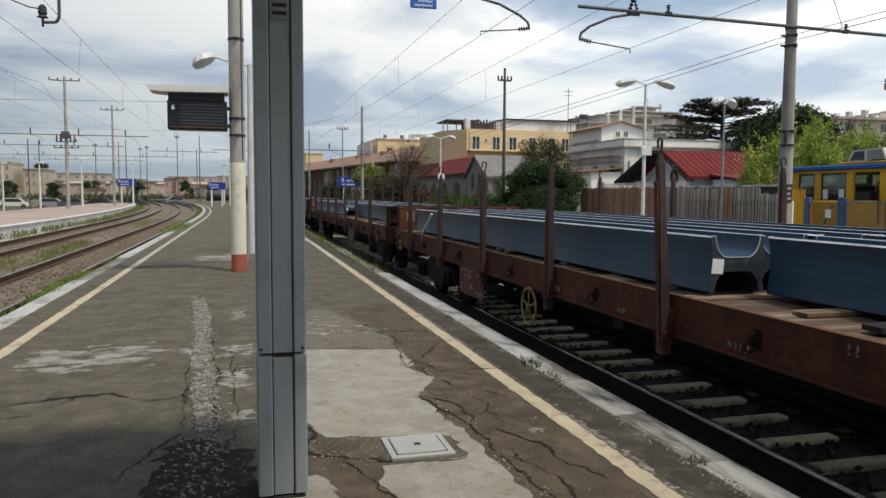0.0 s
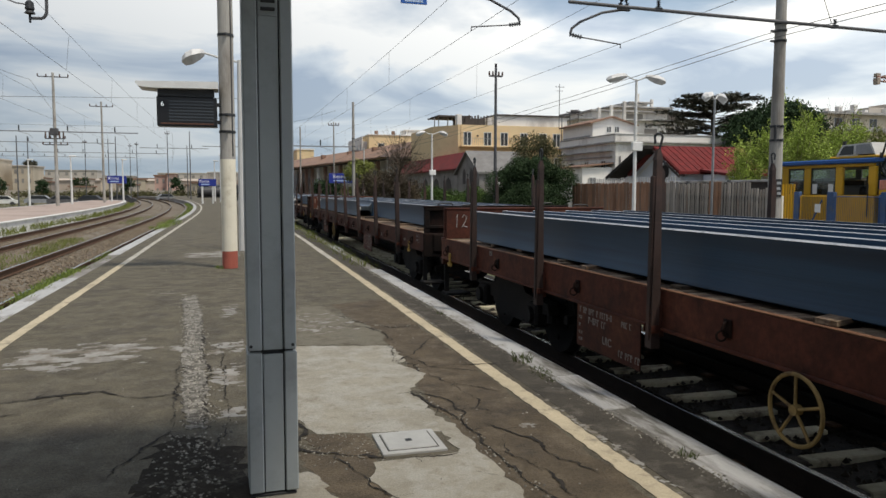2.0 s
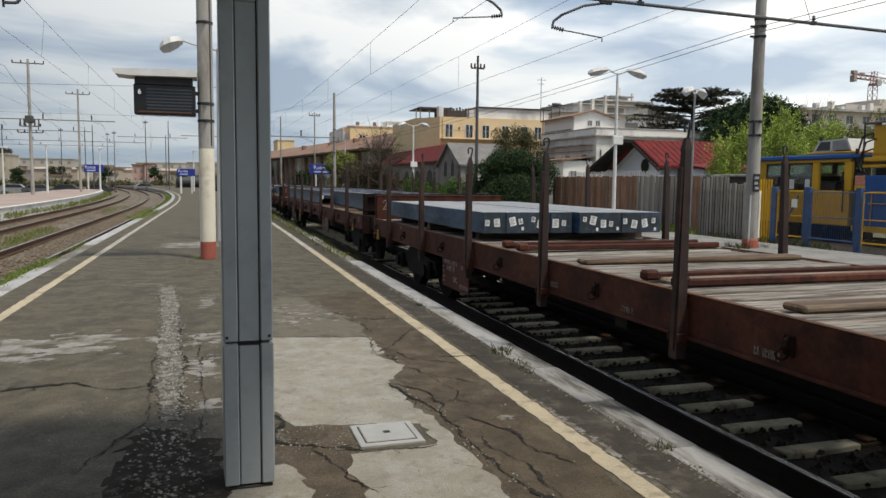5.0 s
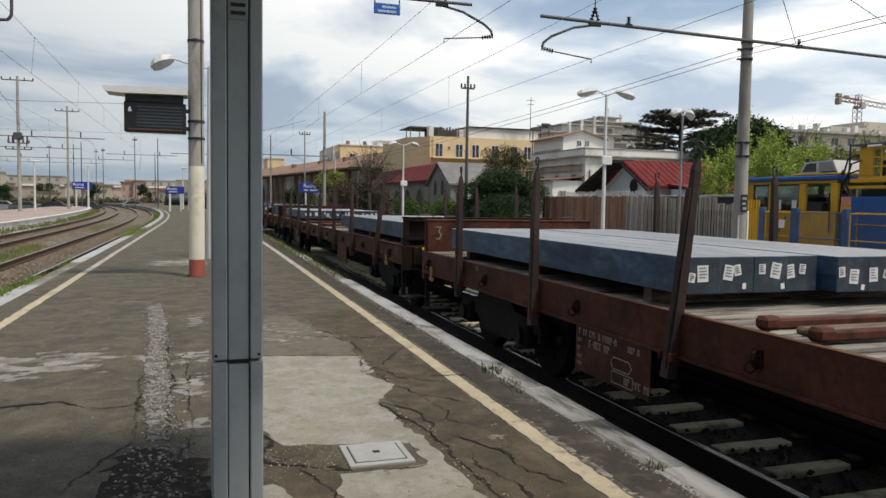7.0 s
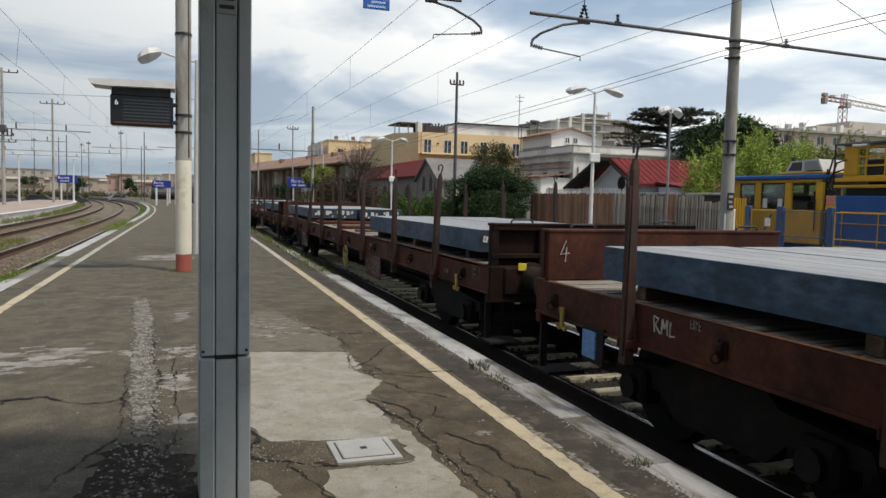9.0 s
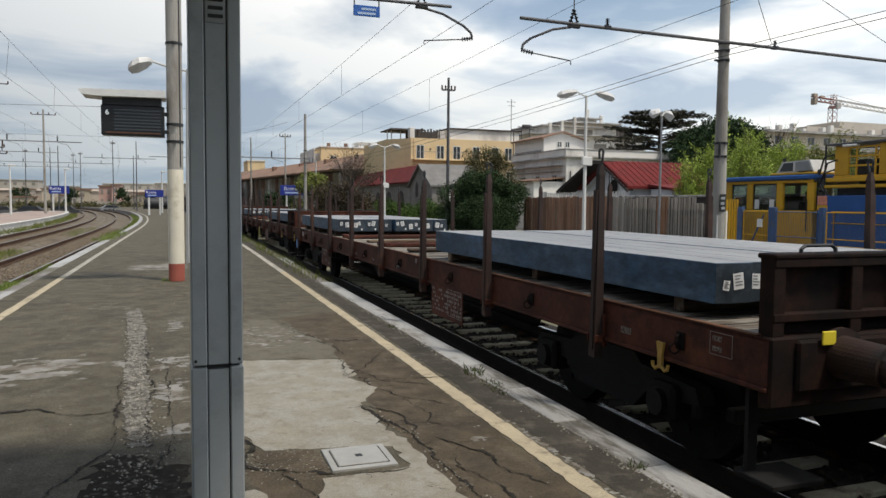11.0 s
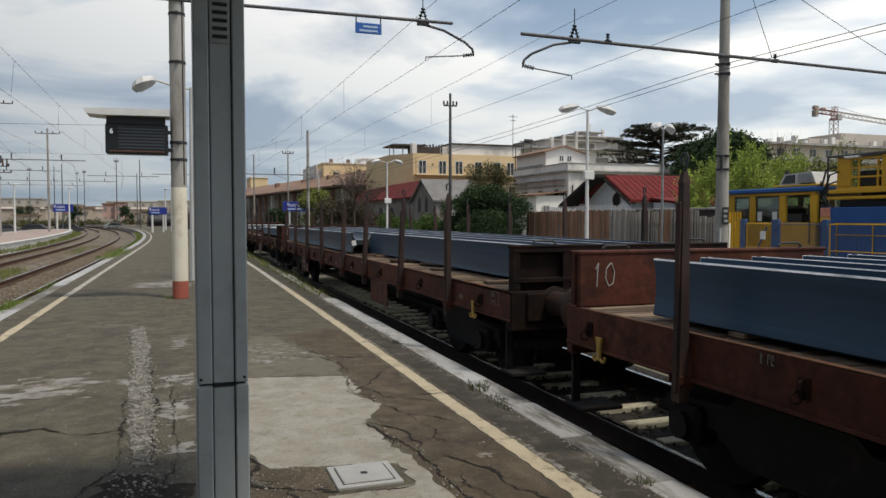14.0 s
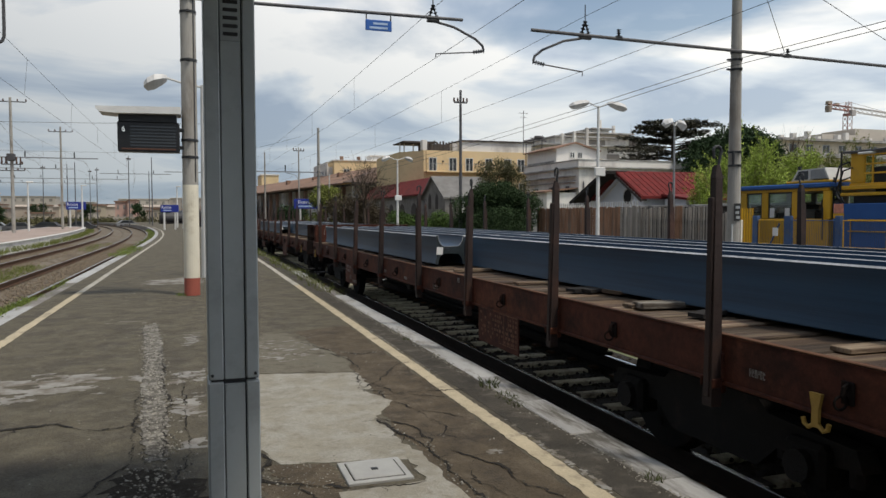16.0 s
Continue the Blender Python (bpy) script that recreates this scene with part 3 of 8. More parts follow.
def flat_patch(name, points, z, material, parent, amount=0.03, label="", each=0.12):
    bm = bmesh.new()
    rng = random.Random(len(points) * 7 + int(points[0][1] * 100))
    vs = [bm.verts.new((x, y, z)) for x, y in jagged(points, amount, rng, each)]
    f = bm.faces.new(vs)
    f.normal_update()
    if f.normal.z < 0:
        f.normal_flip()
    bmesh.ops.triangulate(bm, faces=[f])
    top = list(bm.faces)
    res = bmesh.ops.extrude_face_region(bm, geom=top)
    for v in res["geom"]:
        if isinstance(v, bmesh.types.BMVert):
            v.co.z = z
    for v in vs:
        v.co.z = z - 0.02
    bmesh.ops.recalc_face_normals(bm, faces=bm.faces)
    me = bpy.data.meshes.new(name)
    bm.to_mesh(me); bm.free()
    me.materials.append(material)
    return part(name, me, None, parent, label)


def crack(points, parent, width=0.014, seed=1):
    """A ragged dark split in the paving with short side splits, here and there closed or crumbled wide."""
    rng = random.Random(seed)
    mb = MB()

    def split(pts, w0, fray):
        line = []
        for a, b in zip(pts, pts[1:]):
            n = max(2, int(math.dist(a, b) / 0.02))
            for k in range(n):
                t = k / n
                x, y = a[0] + (b[0] - a[0]) * t, a[1] + (b[1] - a[1]) * t
                q, d = Vector((x * 5, y * 5, seed)), Vector((9, 4, 0))
                dx = 0.035 * noise.noise(q) + 0.026 * noise.noise(q * 3.1) + 0.012 * noise.noise(q * 9)
                dy = 0.035 * noise.noise(q + d) + 0.026 * noise.noise(q * 3.1 + d) + 0.012 * noise.noise(q * 9 + d)
                line.append((x + dx + rng.uniform(-.005, .005), y + dy + rng.uniform(-.005, .005)))
        line.append(pts[-1])
        vs, fs = [], []
        for i, p in enumerate(line):
            q, r = line[max(i - 1, 0)], line[min(i + 1, len(line) - 1)]
            d = Vector((r[0] - q[0], r[1] - q[1]))
            d = d.normalized() if d.length > 1e-6 else Vector((1, 0))
            wide = 0.5 + 1.3 * noise.noise(Vector((p[0] * 3, p[1] * 3, seed + 7))) + 0.9 * noise.noise(Vector((p[0] * 11, p[1] * 11, seed)))
            end = min(1.0, 0.25 + min(i, len(line) - 1 - i) / 6)
            wa, wb = (w0 * max(0.22, wide) * rng.uniform(0.4, 1.6) * end for _ in range(2))
            vs += [(p[0] - d.y * wa, p[1] + d.x * wa, 0.0032), (p[0] + d.y * wb, p[1] - d.x * wb, 0.0032)]
            if i:
                fs.append((2 * i - 2, 2 * i - 1, 2 * i + 1, 2 * i))
            if fray and i % 6 == 3 and rng.random() < 0.45:
                a = math.atan2(d.y, d.x) + rng.choice((-1, 1)) * rng.uniform(0.5, 1.4)
                l = rng.uniform(0.04, 0.16)
                split([p, (p[0] + l * math.cos(a), p[1] + l * math.sin(a))], w0 * 0.5, False)
        mb.add(vs, fs)

    split(points, width, True)
    return part("crack", mb, CRACK, parent)


def worn_film(mb, x0, x1, y0, y1, cover, grain, skew, seed, cell=0.022):
    """What is left of a thin pale film: ragged islands that follow a stretched noise."""
    rng = random.Random(seed)
    nx, ny = max(2, int((x1 - x0) / cell)), max(2, int((y1 - y0) / cell))
    at = {}
    for j in range(ny):
        for i in range(nx):
            u, v = (i + 0.5) / nx * 2 - 1, (j + 0.5) / ny * 2 - 1
            x, y = x0 + (x1 - x0) * (i + 0.5) / nx, y0 + (y1 - y0) * (j + 0.5) / ny
            w = v - skew * u
            edge = max(abs(u) ** 2.5, min(1.5, abs(w)) ** 2)
            q = Vector((x / grain, (y - skew * 0.4 * x) / (grain * 0.55), seed))
            f = noise.noise(q) * 0.6 + noise.noise(q * 2.6) * 0.3 + noise.noise(q * 6.5) * 0.16
            if f > 0.75 * edge - cover:
                ids = []
                for a, b in ((i, j), (i + 1, j), (i + 1, j + 1), (i, j + 1)):
                    if (a, b) not in at:
                        at[(a, b)] = len(mb.v)
                        mb.v.append((x0 + (x1 - x0) * a / nx + rng.uniform(-.4, .4) * cell, y0 + (y1 - y0) * b / ny + rng.uniform(-.4, .4) * cell, -0.0008))
                    ids.append(at[(a, b)])
                mb.f.append(tuple(ids)); mb.mi.append(0)


SPLITS = ([(-2.3, 6.2), (-1.73, 6.36), (-1.36, 6.48), (-1.09, 6.54), (-0.71, 6.24), (-0.43, 6.34)], [(1.46, 6.94), (1.62, 7.1), (1.78, 7.36), (2.04, 7.88), (2.3, 8.05)],
          [(1.6, 7.05), (1.74, 6.6), (1.95, 6.5), (2.12, 6.35)], [(1.62, 6.4), (1.74, 6.05), (1.96, 5.77), (2.1, 5.7)], [(1.35, 5.9), (1.42, 5.5), (1.54, 5.04), (1.52, 4.4), (1.59, 3.76), (1.7, 3.3)],
          [(1.36, 5.88), (1.55, 5.62), (1.60, 5.2), (1.50, 4.95)], [(1.28, 9.59), (1.53, 8.9), (1.82, 8.63), (2.1, 8.7)], [(1.2, 8.9), (1.5, 8.75), (1.62, 8.3), (1.62, 7.7)],
          [(0.36, 5.45), (0.45, 5.15), (0.36, 4.73), (0.6, 4.61), (0.86, 4.44)], [(0.58, 4.6), (0.66, 4.35), (0.72, 4.1), (0.82, 3.85)], [(0.86, 4.43), (1.33, 4.42)],
          [(1.56, 7.65), (1.5, 7.2), (1.45, 6.9), (1.62, 6.75), (1.56, 6.5)], [(1.7, 4.6), (1.62, 4.35), (1.75, 3.9), (1.72, 3.5)], [(-2.2, 12.9), (-1.2, 13.4), (-0.4, 13.1), (0.1, 13.5)],
          [(-1.9, 14.6), (-1.3, 15.1), (-0.7, 15.0)], [(0.9, 14.3), (1.6, 14.6), (2.1, 14.2)], [(-0.17, 8.2), (-0.12, 7.3), (-0.10, 6.4), (-0.05, 5.5), (-0.12, 4.9)], [(-0.44, 5.35), (-0.62, 4.9), (-0.75, 4.5)],
          [(-0.20, 5.35), (-0.26, 6.3), (-0.22, 7.0), (-0.30, 7.6), (-0.36, 8.6), (-0.42, 9.6)], [(-0.42, 5.4), (-0.47, 6.4), (-0.53, 7.4)], [(1.72, 6.03), (1.80, 5.6), (1.77, 5.35), (1.60, 5.28)], [(1.66, 4.95), (1.86, 4.55), (1.88, 4.25), (2.02, 3.9)], [(1.62, 6.62), (1.8, 6.66), (2.25, 6.6), (2.5, 6.62)], [(-2.25, 6.0), (-1.9, 5.85), (-1.5, 6.05)])


def build_platform():
    p = thing("platform", "cracked asphalt island platform with worn painted edges", "platform", kind="structure")
    body = MB()
    ys = steps(-14, 200, 2)
    vs, fs = [], []
    for y in ys:
        a, b = -2.78 + lean_left(y), 2.63 + lean_right(y)
        xs = [a + (b - a) * i / 10 for i in range(11)]
        vs += [(x, y, 0.012 * noise.noise(Vector((x * 0.6, y * 0.35, 0))) * min(1.0, max(0.0, (y - 22) / 4)) * (0 if i in (0, 10) else 1) - 0.004) for i, x in enumerate(xs)]
    for j in range(len(ys) - 1):
        for i in range(10):
            fs.append((j * 11 + i, j * 11 + i + 1, (j + 1) * 11 + i + 1, (j + 1) * 11 + i))
    body.add(vs, fs)
    part("paving", body, ASPHALT, p, smooth=True)
    core = MB()
    line = ys
    vs, fs = [], []
    for y in ys:
        a, b = -2.95 + lean_left(y), 2.81 + lean_right(y)
        vs += [(a, y, -0.02), (b, y, -0.02), (b, y, -0.75), (a, y, -0.75)]
    for j in range(len(ys) - 1):
        for i in range(4):
            k = (i + 1) % 4
            fs.append((j * 4 + i, j * 4 + k, (j + 1) * 4 + k, (j + 1) * 4 + i))
    core.add(vs, fs)
    part("platform_wall", core, GREY_WALL, p)
    # edging stones, one metre each: white where the paint is left
    sm_r = MB().box(-0.136, 0.136, -0.499, 0.499, -0.16, 0.0, 0.008)
    white, bare, worn = sm_r.mesh("kerb_stone", KERB), sm_r.mesh("kerb_stone", KERB_BARE), sm_r.mesh("kerb_stone", KERB_WORN)
    rng = random.Random(3)
    for y in range(-6, 110):
        yy = y + 0.5
        on = yy < 15.5 or 20 < yy < 22
        ob = part("kerb_stone", (worn if yy < 7 else white) if on else bare, None, p)
        ob.matrix_basis = pose(2.755 + lean_right(yy) + rng.uniform(-.006, .006), yy, rng.uniform(-.004, .006) - (0 if on else 0.02), 0, 0, rng.uniform(-.3, .3))
        on = yy < 15.4 or 20 < yy < 33 or yy > 40
        ob = part("kerb_stone", white if on else bare, None, p)
        ob.matrix_basis = pose(-2.92 + lean_left(yy) + rng.uniform(-.006, .006), yy, rng.uniform(-.004, .006) - (0 if on else 0.02), 0, 0, math.degrees(math.atan(max(0, yy - 45) / 580)) + rng.uniform(-.3, .3))
    for x, bend in ((2.205, lean_right), (-2.36, lean_left)):
        mb = MB()
        vs, fs = [], []
        ys2 = steps(-6, 24, 0.05) + steps(24.2, 150, 0.25)
        rag = random.Random(4)
        for i, y in enumerate(ys2):
            w = 0.066 + 0.004 * noise.noise(Vector((x, y * 3, 1))) + 0.013 * noise.noise(Vector((x, y * 14, 7))) + rag.uniform(-.006, .006)
            c = x + bend(y) + 0.006 * noise.noise(Vector((x, y * 0.7, 5)))
            vs += [(c - w, y, 0.001 if y < 22 else 0.007), (c + w, y, 0.001 if y < 22 else 0.007)]
            if i:
                fs.append((2 * i - 2, 2 * i - 1, 2 * i + 1, 2 * i))
        cut = 2 * next(i for i, y in enumerate(ys2) if y > 17.5)
        part("safety_line", MB().add(vs[:cut], [f for f in fs if max(f) < cut]), YELLOW_LINE, p, "worn yellow safety line")
        part("safety_line", MB().add(vs[cut - 2:], [tuple(q - cut + 2 for q in f) for f in fs if min(f) >= cut - 2]), PALE_LINE, p, "faded pale safety line")
    flat_patch("worn_asphalt", [(1.3, 10.6), (2.12, 10.9), (2.12, 2.5), (1.45, 2.5), (1.45, 5.0), (1.40, 5.6), (1.55, 6.6), (1.50, 8.3)], -0.0025, ASPHALT_BROWN, p, 0.03, "brown worn asphalt")
    # concrete repairs
    flat_patch("concrete_patch", [(0.30, 7.95), (1.55, 7.65), (1.56, 6.95), (1.45, 6.85), (1.62, 6.4), (1.35, 5.9), (1.39, 5.41), (1.36, 4.86), (0.53, 5.03), (0.42, 5.35), (0.22, 5.5)],
               0.0, CONCRETE, p, 0.022, each=0.07)
    flat_patch("concrete_patch", [(1.36, 5.35), (1.45, 5.0), (1.46, 4.42), (1.48, 3.79), (1.46, 2.9), (0.62, 2.9), (0.78, 3.9), (0.72, 4.16), (0.80, 4.40), (1.33, 4.44)], 0.0015, CONCRETE, p, 0.022, each=0.07)
    flat_patch("gravelly_patch", [(0.45, 10.4), (1.15, 10.5), (1.62, 8.3), (1.55, 7.72), (0.35, 8.0)], -0.001, CONCRETE_OLD, p, 0.06, each=0.08)
    flat_patch("concrete_patch", [(0.1, 4.35), (0.42, 4.4), (0.52, 3.9), (0.40, 3.3), (0.05, 3.6)], -0.001, CONCRETE, p, 0.03, each=0.06)
    flakes = MB()
    for s, (x0, x1, y0, y1, cover, grain, skew) in enumerate(((-2.25, -0.72, 7.25, 8.75, 0.26, 0.34, 0.38), (-0.70, -0.46, 7.85, 8.3, 0.25, 0.12, 0.0), (-0.33, 0.14, 7.5, 8.5, 0.16, 0.16, 0.1), (-0.28, 0.14, 6.2, 7.4, 0.14, 0.13, 0.1),
                                                             (-0.16, 0.12, 5.45, 5.9, 0.16, 0.11, 0.2), (-0.25, 0.1, 9.5, 11.3, 0.05, 0.16, 0.0), (-1.3, 0.35, 18.5, 20.7, 0.34, 0.5, 0.2), (-1.4, -0.6, 11.9, 13.1, -0.12, 0.2, 0.0),
                                                             (0.35, 1.6, 8.0, 10.4, -0.06, 0.16, 0.0), (2.26, 2.36, 2.6, 6.2, 0.02, 0.10, 0.0), (2.27, 2.35, 6.2, 12.5, -0.02, 0.09, 0.0), (1.86, 2.0, 4.75, 4.9, 0.25, 0.06, 0.0))):
        worn_film(flakes, x0, x1, y0, y1, cover, grain, skew, s + 3)
    tagged(part("worn_screed", flakes, SCREED, p), "thin pale flaking screed", kind="stuff")
    course = MB()
    strip(course, 2.33, 2.63, lean_right, -6, 60, -0.02, -0.001, 1.0)
    part("edge_course", course, EDGE_COURSE, p, "dark gritty strip along the edge stones")
    flat_patch("trench_fill", [(-0.76, 11.7), (-0.60, 12.1), (-0.43, 10.2), (-0.34, 8.53), (-0.24, 6.55), (-0.20, 5.33), (-0.31, 5.37), (-0.43, 6.26), (-0.51, 8.0), (-0.62, 9.9)], 0.002, BROKEN, p, 0.030, "strip of broken pale rubble", 0.045)
    # painted shadow left of the column, over crumbled paving
    flat_patch("dark_patch", [(-0.43, 5.28), (0.0, 4.93), (0.12, 4.0), (0.0, 3.2), (-0.45, 3.2), (-0.52, 4.51), (-0.51, 4.97)], -0.0015, DARK_PATCH, p, 0.065, "crumbled asphalt darkened by a painted shadow", 0.07)
    flat_patch("worn_asphalt", [(0.36, 4.72), (0.6, 4.61), (0.84, 4.42), (0.80, 3.9), (0.68, 3.2), (0.52, 2.9), (0.40, 3.4), (0.50, 3.95), (0.40, 4.40)], -0.0028, ASPHALT_BROWN, p, 0.03, "brown worn asphalt", 0.06)
    star = random.Random(17)
    for i in range(9):
        a, q = star.uniform(0, 6.283), 0.09 * math.sqrt(star.random())
        x, y = 1.46 + q * math.cos(a), 4.07 + q * math.sin(a)
        crack([(x, y), (x + star.uniform(-.06, .06), y + star.uniform(-.06, .06))], p, 0.004, 40 + i)
    for i, pts in enumerate(SPLITS):
        crack(pts, p, 0.0165 if i in (4, 5, 8, 0) else 0.006 if i == 16 else 0.0095, i)
    flat_patch("worn_asphalt", [(0.44, 5.02), (0.82, 4.96), (0.86, 4.44), (0.62, 4.60), (0.46, 4.72)], -0.0006, ASPHALT_BROWN, p, 0.03, "brown worn asphalt", 0.05)
    rng = random.Random(91)
    mb = MB()
    for _ in range(420):
        x, y = rng.uniform(-2.2, 2.1), rng.uniform(3.0, 17) ** 1.0
        s = rng.uniform(0.004, 0.012)
        rock(mb, x, y, -0.003, s, rng)
    for _ in range(1900):
        u = rng.random()
        y = 5.35 + 6.6 * u
        x = -0.25 - 0.40 * u + rng.gauss(0, .055) + 0.04 * noise.noise(Vector((0.0, y * 2.2, 4.0)))
        rock(mb, x, y, 0.0, rng.uniform(0.004, 0.010) + 0.010 * rng.random() ** 3, rng)
    for _ in range(520):
        rock(mb, rng.gauss(-0.26, 0.12), rng.uniform(3.4, 5.25), -0.001, rng.uniform(0.003, 0.016), rng)
    for _ in range(1500):
        y = rng.uniform(2.5, 16)
        rock(mb, 2.62 + lean_right(y) + rng.gauss(0, 0.035), y, 0.0, rng.uniform(0.003, 0.012), rng)
    for _ in range(150):
        rock(mb, rng.uniform(0.42, 0.88), rng.uniform(4.45, 5.1), 0.0, rng.uniform(0.003, 0.008), rng)
    for i in (4, 8, 11, 6):
        for a, b in zip(SPLITS[i], SPLITS[i][1:]):
            for _ in range(int(math.dist(a, b) * 60)):
                u = rng.random()
                rock(mb, a[0] + (b[0] - a[0]) * u + rng.gauss(0, 0.03), a[1] + (b[1] - a[1]) * u + rng.gauss(0, 0.03), 0.0, rng.uniform(0.003, 0.011), rng)
    tagged(part("grit", mb, GRIT, p), "loose pale grit and crumbled concrete", kind="stuff")
    return p


def build_manhole():
    t = thing("manhole_cover", "square pale concrete inspection cover with raised rim", "manhole cover", (1.065, 4.70, 0))
    part("frame", MB().box(-0.205, 0.205, -0.20, 0.20, -0.03, 0.012, 0.004), CONCRETE_LID, t)
    part("groove", MB().box(-0.165, 0.165, -0.155, 0.155, 0.0, 0.0135, 0), CRACK, t)
    part("lid", MB().box(-0.158, 0.158, -0.148, 0.148, 0.0, 0.019, 0.006), CONCRETE_LID, t)
    part("lifting_eye", MB().box(-0.022, 0.022, -0.022, 0.022, 0.012, 0.0215, 0.002).box(-0.012, 0.012, -0.012, 0.012, 0.02, 0.0235, 0), DARK_STEEL, t)


EDGE_COURSE = mat("dark_edge_asphalt", (0.055, 0.048, 0.037), 0.95, var=0.35, scale=3, stain=(0.13, 0.115, 0.092), amount=0.42, stain_scale=4, bump=0.7, grain=60, rand=0)
CONCRETE_OLD = mat("old_gritty_concrete", (0.165, 0.150, 0.112), 0.95, var=0.3, scale=5, stain=(0.100, 0.085, 0.060), amount=0.5, stain_scale=5, bump=0.6, grain=70, rand=0)
CONCRETE_LID = mat("lid_concrete", (0.36, 0.36, 0.34), 0.8, var=0.1, scale=6, stain=(0.32, 0.31, 0.28), amount=0.35, stain_scale=8, bump=0.2, grain=90, rand=0)
SCREED = mat("flaking_screed", (0.265, 0.255, 0.228), 0.9, var=0.2, scale=5, stain=(0.150, 0.128, 0.098), amount=0.50, stain_scale=4.5, bump=0.4, grain=70, rand=0)

def build_service_road():
    """The paved strip beyond the second track: level along its edge, then falling gently to the fence."""
    r = thing("service_road", "pale worn concrete platform and service road beside the slat fence", "road", kind="structure")
    for i in range(10):
        part("slab", MB().prism([(10.95, -0.75), (19.9, -0.75), (19.9, -0.52), (14.6, -0.03), (10.95, -0.03)], "y", -2.0 + 6.0 * i + 0.015, 4.0 + 6.0 * i - 0.015), ROAD_CONCRETE, r)
    for i in range(29):
        part("edge_stone", MB().box(10.68, 10.94, -2 + 2 * i + 0.01, 2 * i - 0.01, -0.75, -0.02, 0.02), KERB_BARE, r)


ROAD_CONCRETE = mat("worn_road_concrete", (0.25, 0.245, 0.225), 0.92, var=0.2, scale=0.8, stain=(0.16, 0.152, 0.132), amount=0.46, stain_scale=1.4, bump=0.4, grain=40, second=(0.31, 0.305, 0.285), second_at=0.6, rand=0.05, speck=0.25, speck_scale=30)


build_ground()
build_service_road()
build_platform()
build_manhole()
railway("track_1", "ballasted track with pale concrete sleepers beside the platform", TRACK_X + 0.05, lean_right, -30, 330, near=(-3, 60), stones=(2.5, 16, 5200), shaded=True)
railway("track_2", "second ballasted track beyond the freight train", 8.95, lean_right, -30, 330, sleepers=False, shaded=True)
railway("track_3", "curving track with rusty rails beside the platform", -4.55, lean_left, -10, 260, sleepers=False, stones=(11, 60, 9000), size=1.5)
railway("track_4", "curving track with rusty rails before the far platform", -8.2, lean_left, -10, 260, sleepers=False, stones=(22, 60, 6000), size=1.6)


# ---- the freight train ----
HALF, BODY, SET_BACK = 9.95, 9.33, -0.18      # the body sits a little behind the middle of the stakes
WAGON_NUMBERS = {-4: "", -3: "", -2: "15", -1: "14", 0: "13", 1: "12", 2: "2", 3: "3", 4: "4", 5: "11", 6: "10", 7: "9", 8: ""}


def solebar_mesh():
    y = BODY
    mb = MB().box(-0.012, 0.012, -y, y, 0.862, 1.160)
    mb.box(-0.012, 0.09, -y, y, 1.140, 1.160, 0)
    mb.box(-0.03, 0.10, -y, y, 0.855, 0.88, 0.005)
    return mb.mesh("solebar", WAGON_RED)


def stake_mesh():
    """A tapered channel post with a flattened loop on top; its foot is at z 0."""
    mb = MB()
    for z0, z1, w0, w1 in ((0.0, 1.42, 0.044, 0.026),):
        d0, d1 = 0.038, 0.024
        vs = [(-d0, -w0, z0), (d0, -w0, z0), (d0, w0, z0), (-d0, w0, z0), (-d1, -w1, z1), (d1, -w1, z1), (d1, w1, z1), (-d1, w1, z1)]
        mb.add(vs, [(3, 2, 1, 0), (4, 5, 6, 7), (0, 1, 5, 4), (1, 2, 6, 5), (2, 3, 7, 6), (3, 0, 4, 7)])
        mb.box(-d0 - 0.010, -d0 + 0.016, -0.022, 0.022, 0.06, 1.30, 0.004)
    mb.add([(-0.03, -0.026, 1.42), (0.03, -0.026, 1.42), (0.03, 0.026, 1.42), (-0.03, 0.026, 1.42), (-0.012, -0.016, 1.50), (0.012, -0.016, 1.50), (0.012, 0.016, 1.50), (-0.012, 0.016, 1.50)],
           [(4, 5, 6, 7), (0, 1, 5, 4), (1, 2, 6, 5), (2, 3, 7, 6), (3, 0, 4, 7)])
    return mb.mesh("stake", STAKE)


def hook_mesh():
    mb = MB()
    pts = [(0, -0.002, 1.46)] + [(0, -0.03 * math.cos(a), 1.585 + 0.03 * math.sin(a)) for a in [math.pi * k / 6 for k in range(-1, 8)]] + [(0, 0.024, 1.54)]
    mb.tube(pts, 0.0095, 6)
    return mb.mesh("hook", DARK_STEEL)


# a darker copy of the wagon red, for the -y ends and lashing lugs
WAGON_RED_DARK = mat("dark_wagon_end", (0.019, 0.0078, 0.0048), 0.85, var=0.4, scale=2.2, stain=(0.007, 0.0042, 0.0034), amount=0.52, stain_scale=2.5, bump=0.08, grain=30, second=(0.040, 0.015, 0.008), second_at=0.62, rand=0.1, spec=0.2, speck=0.4, speck_scale=16)


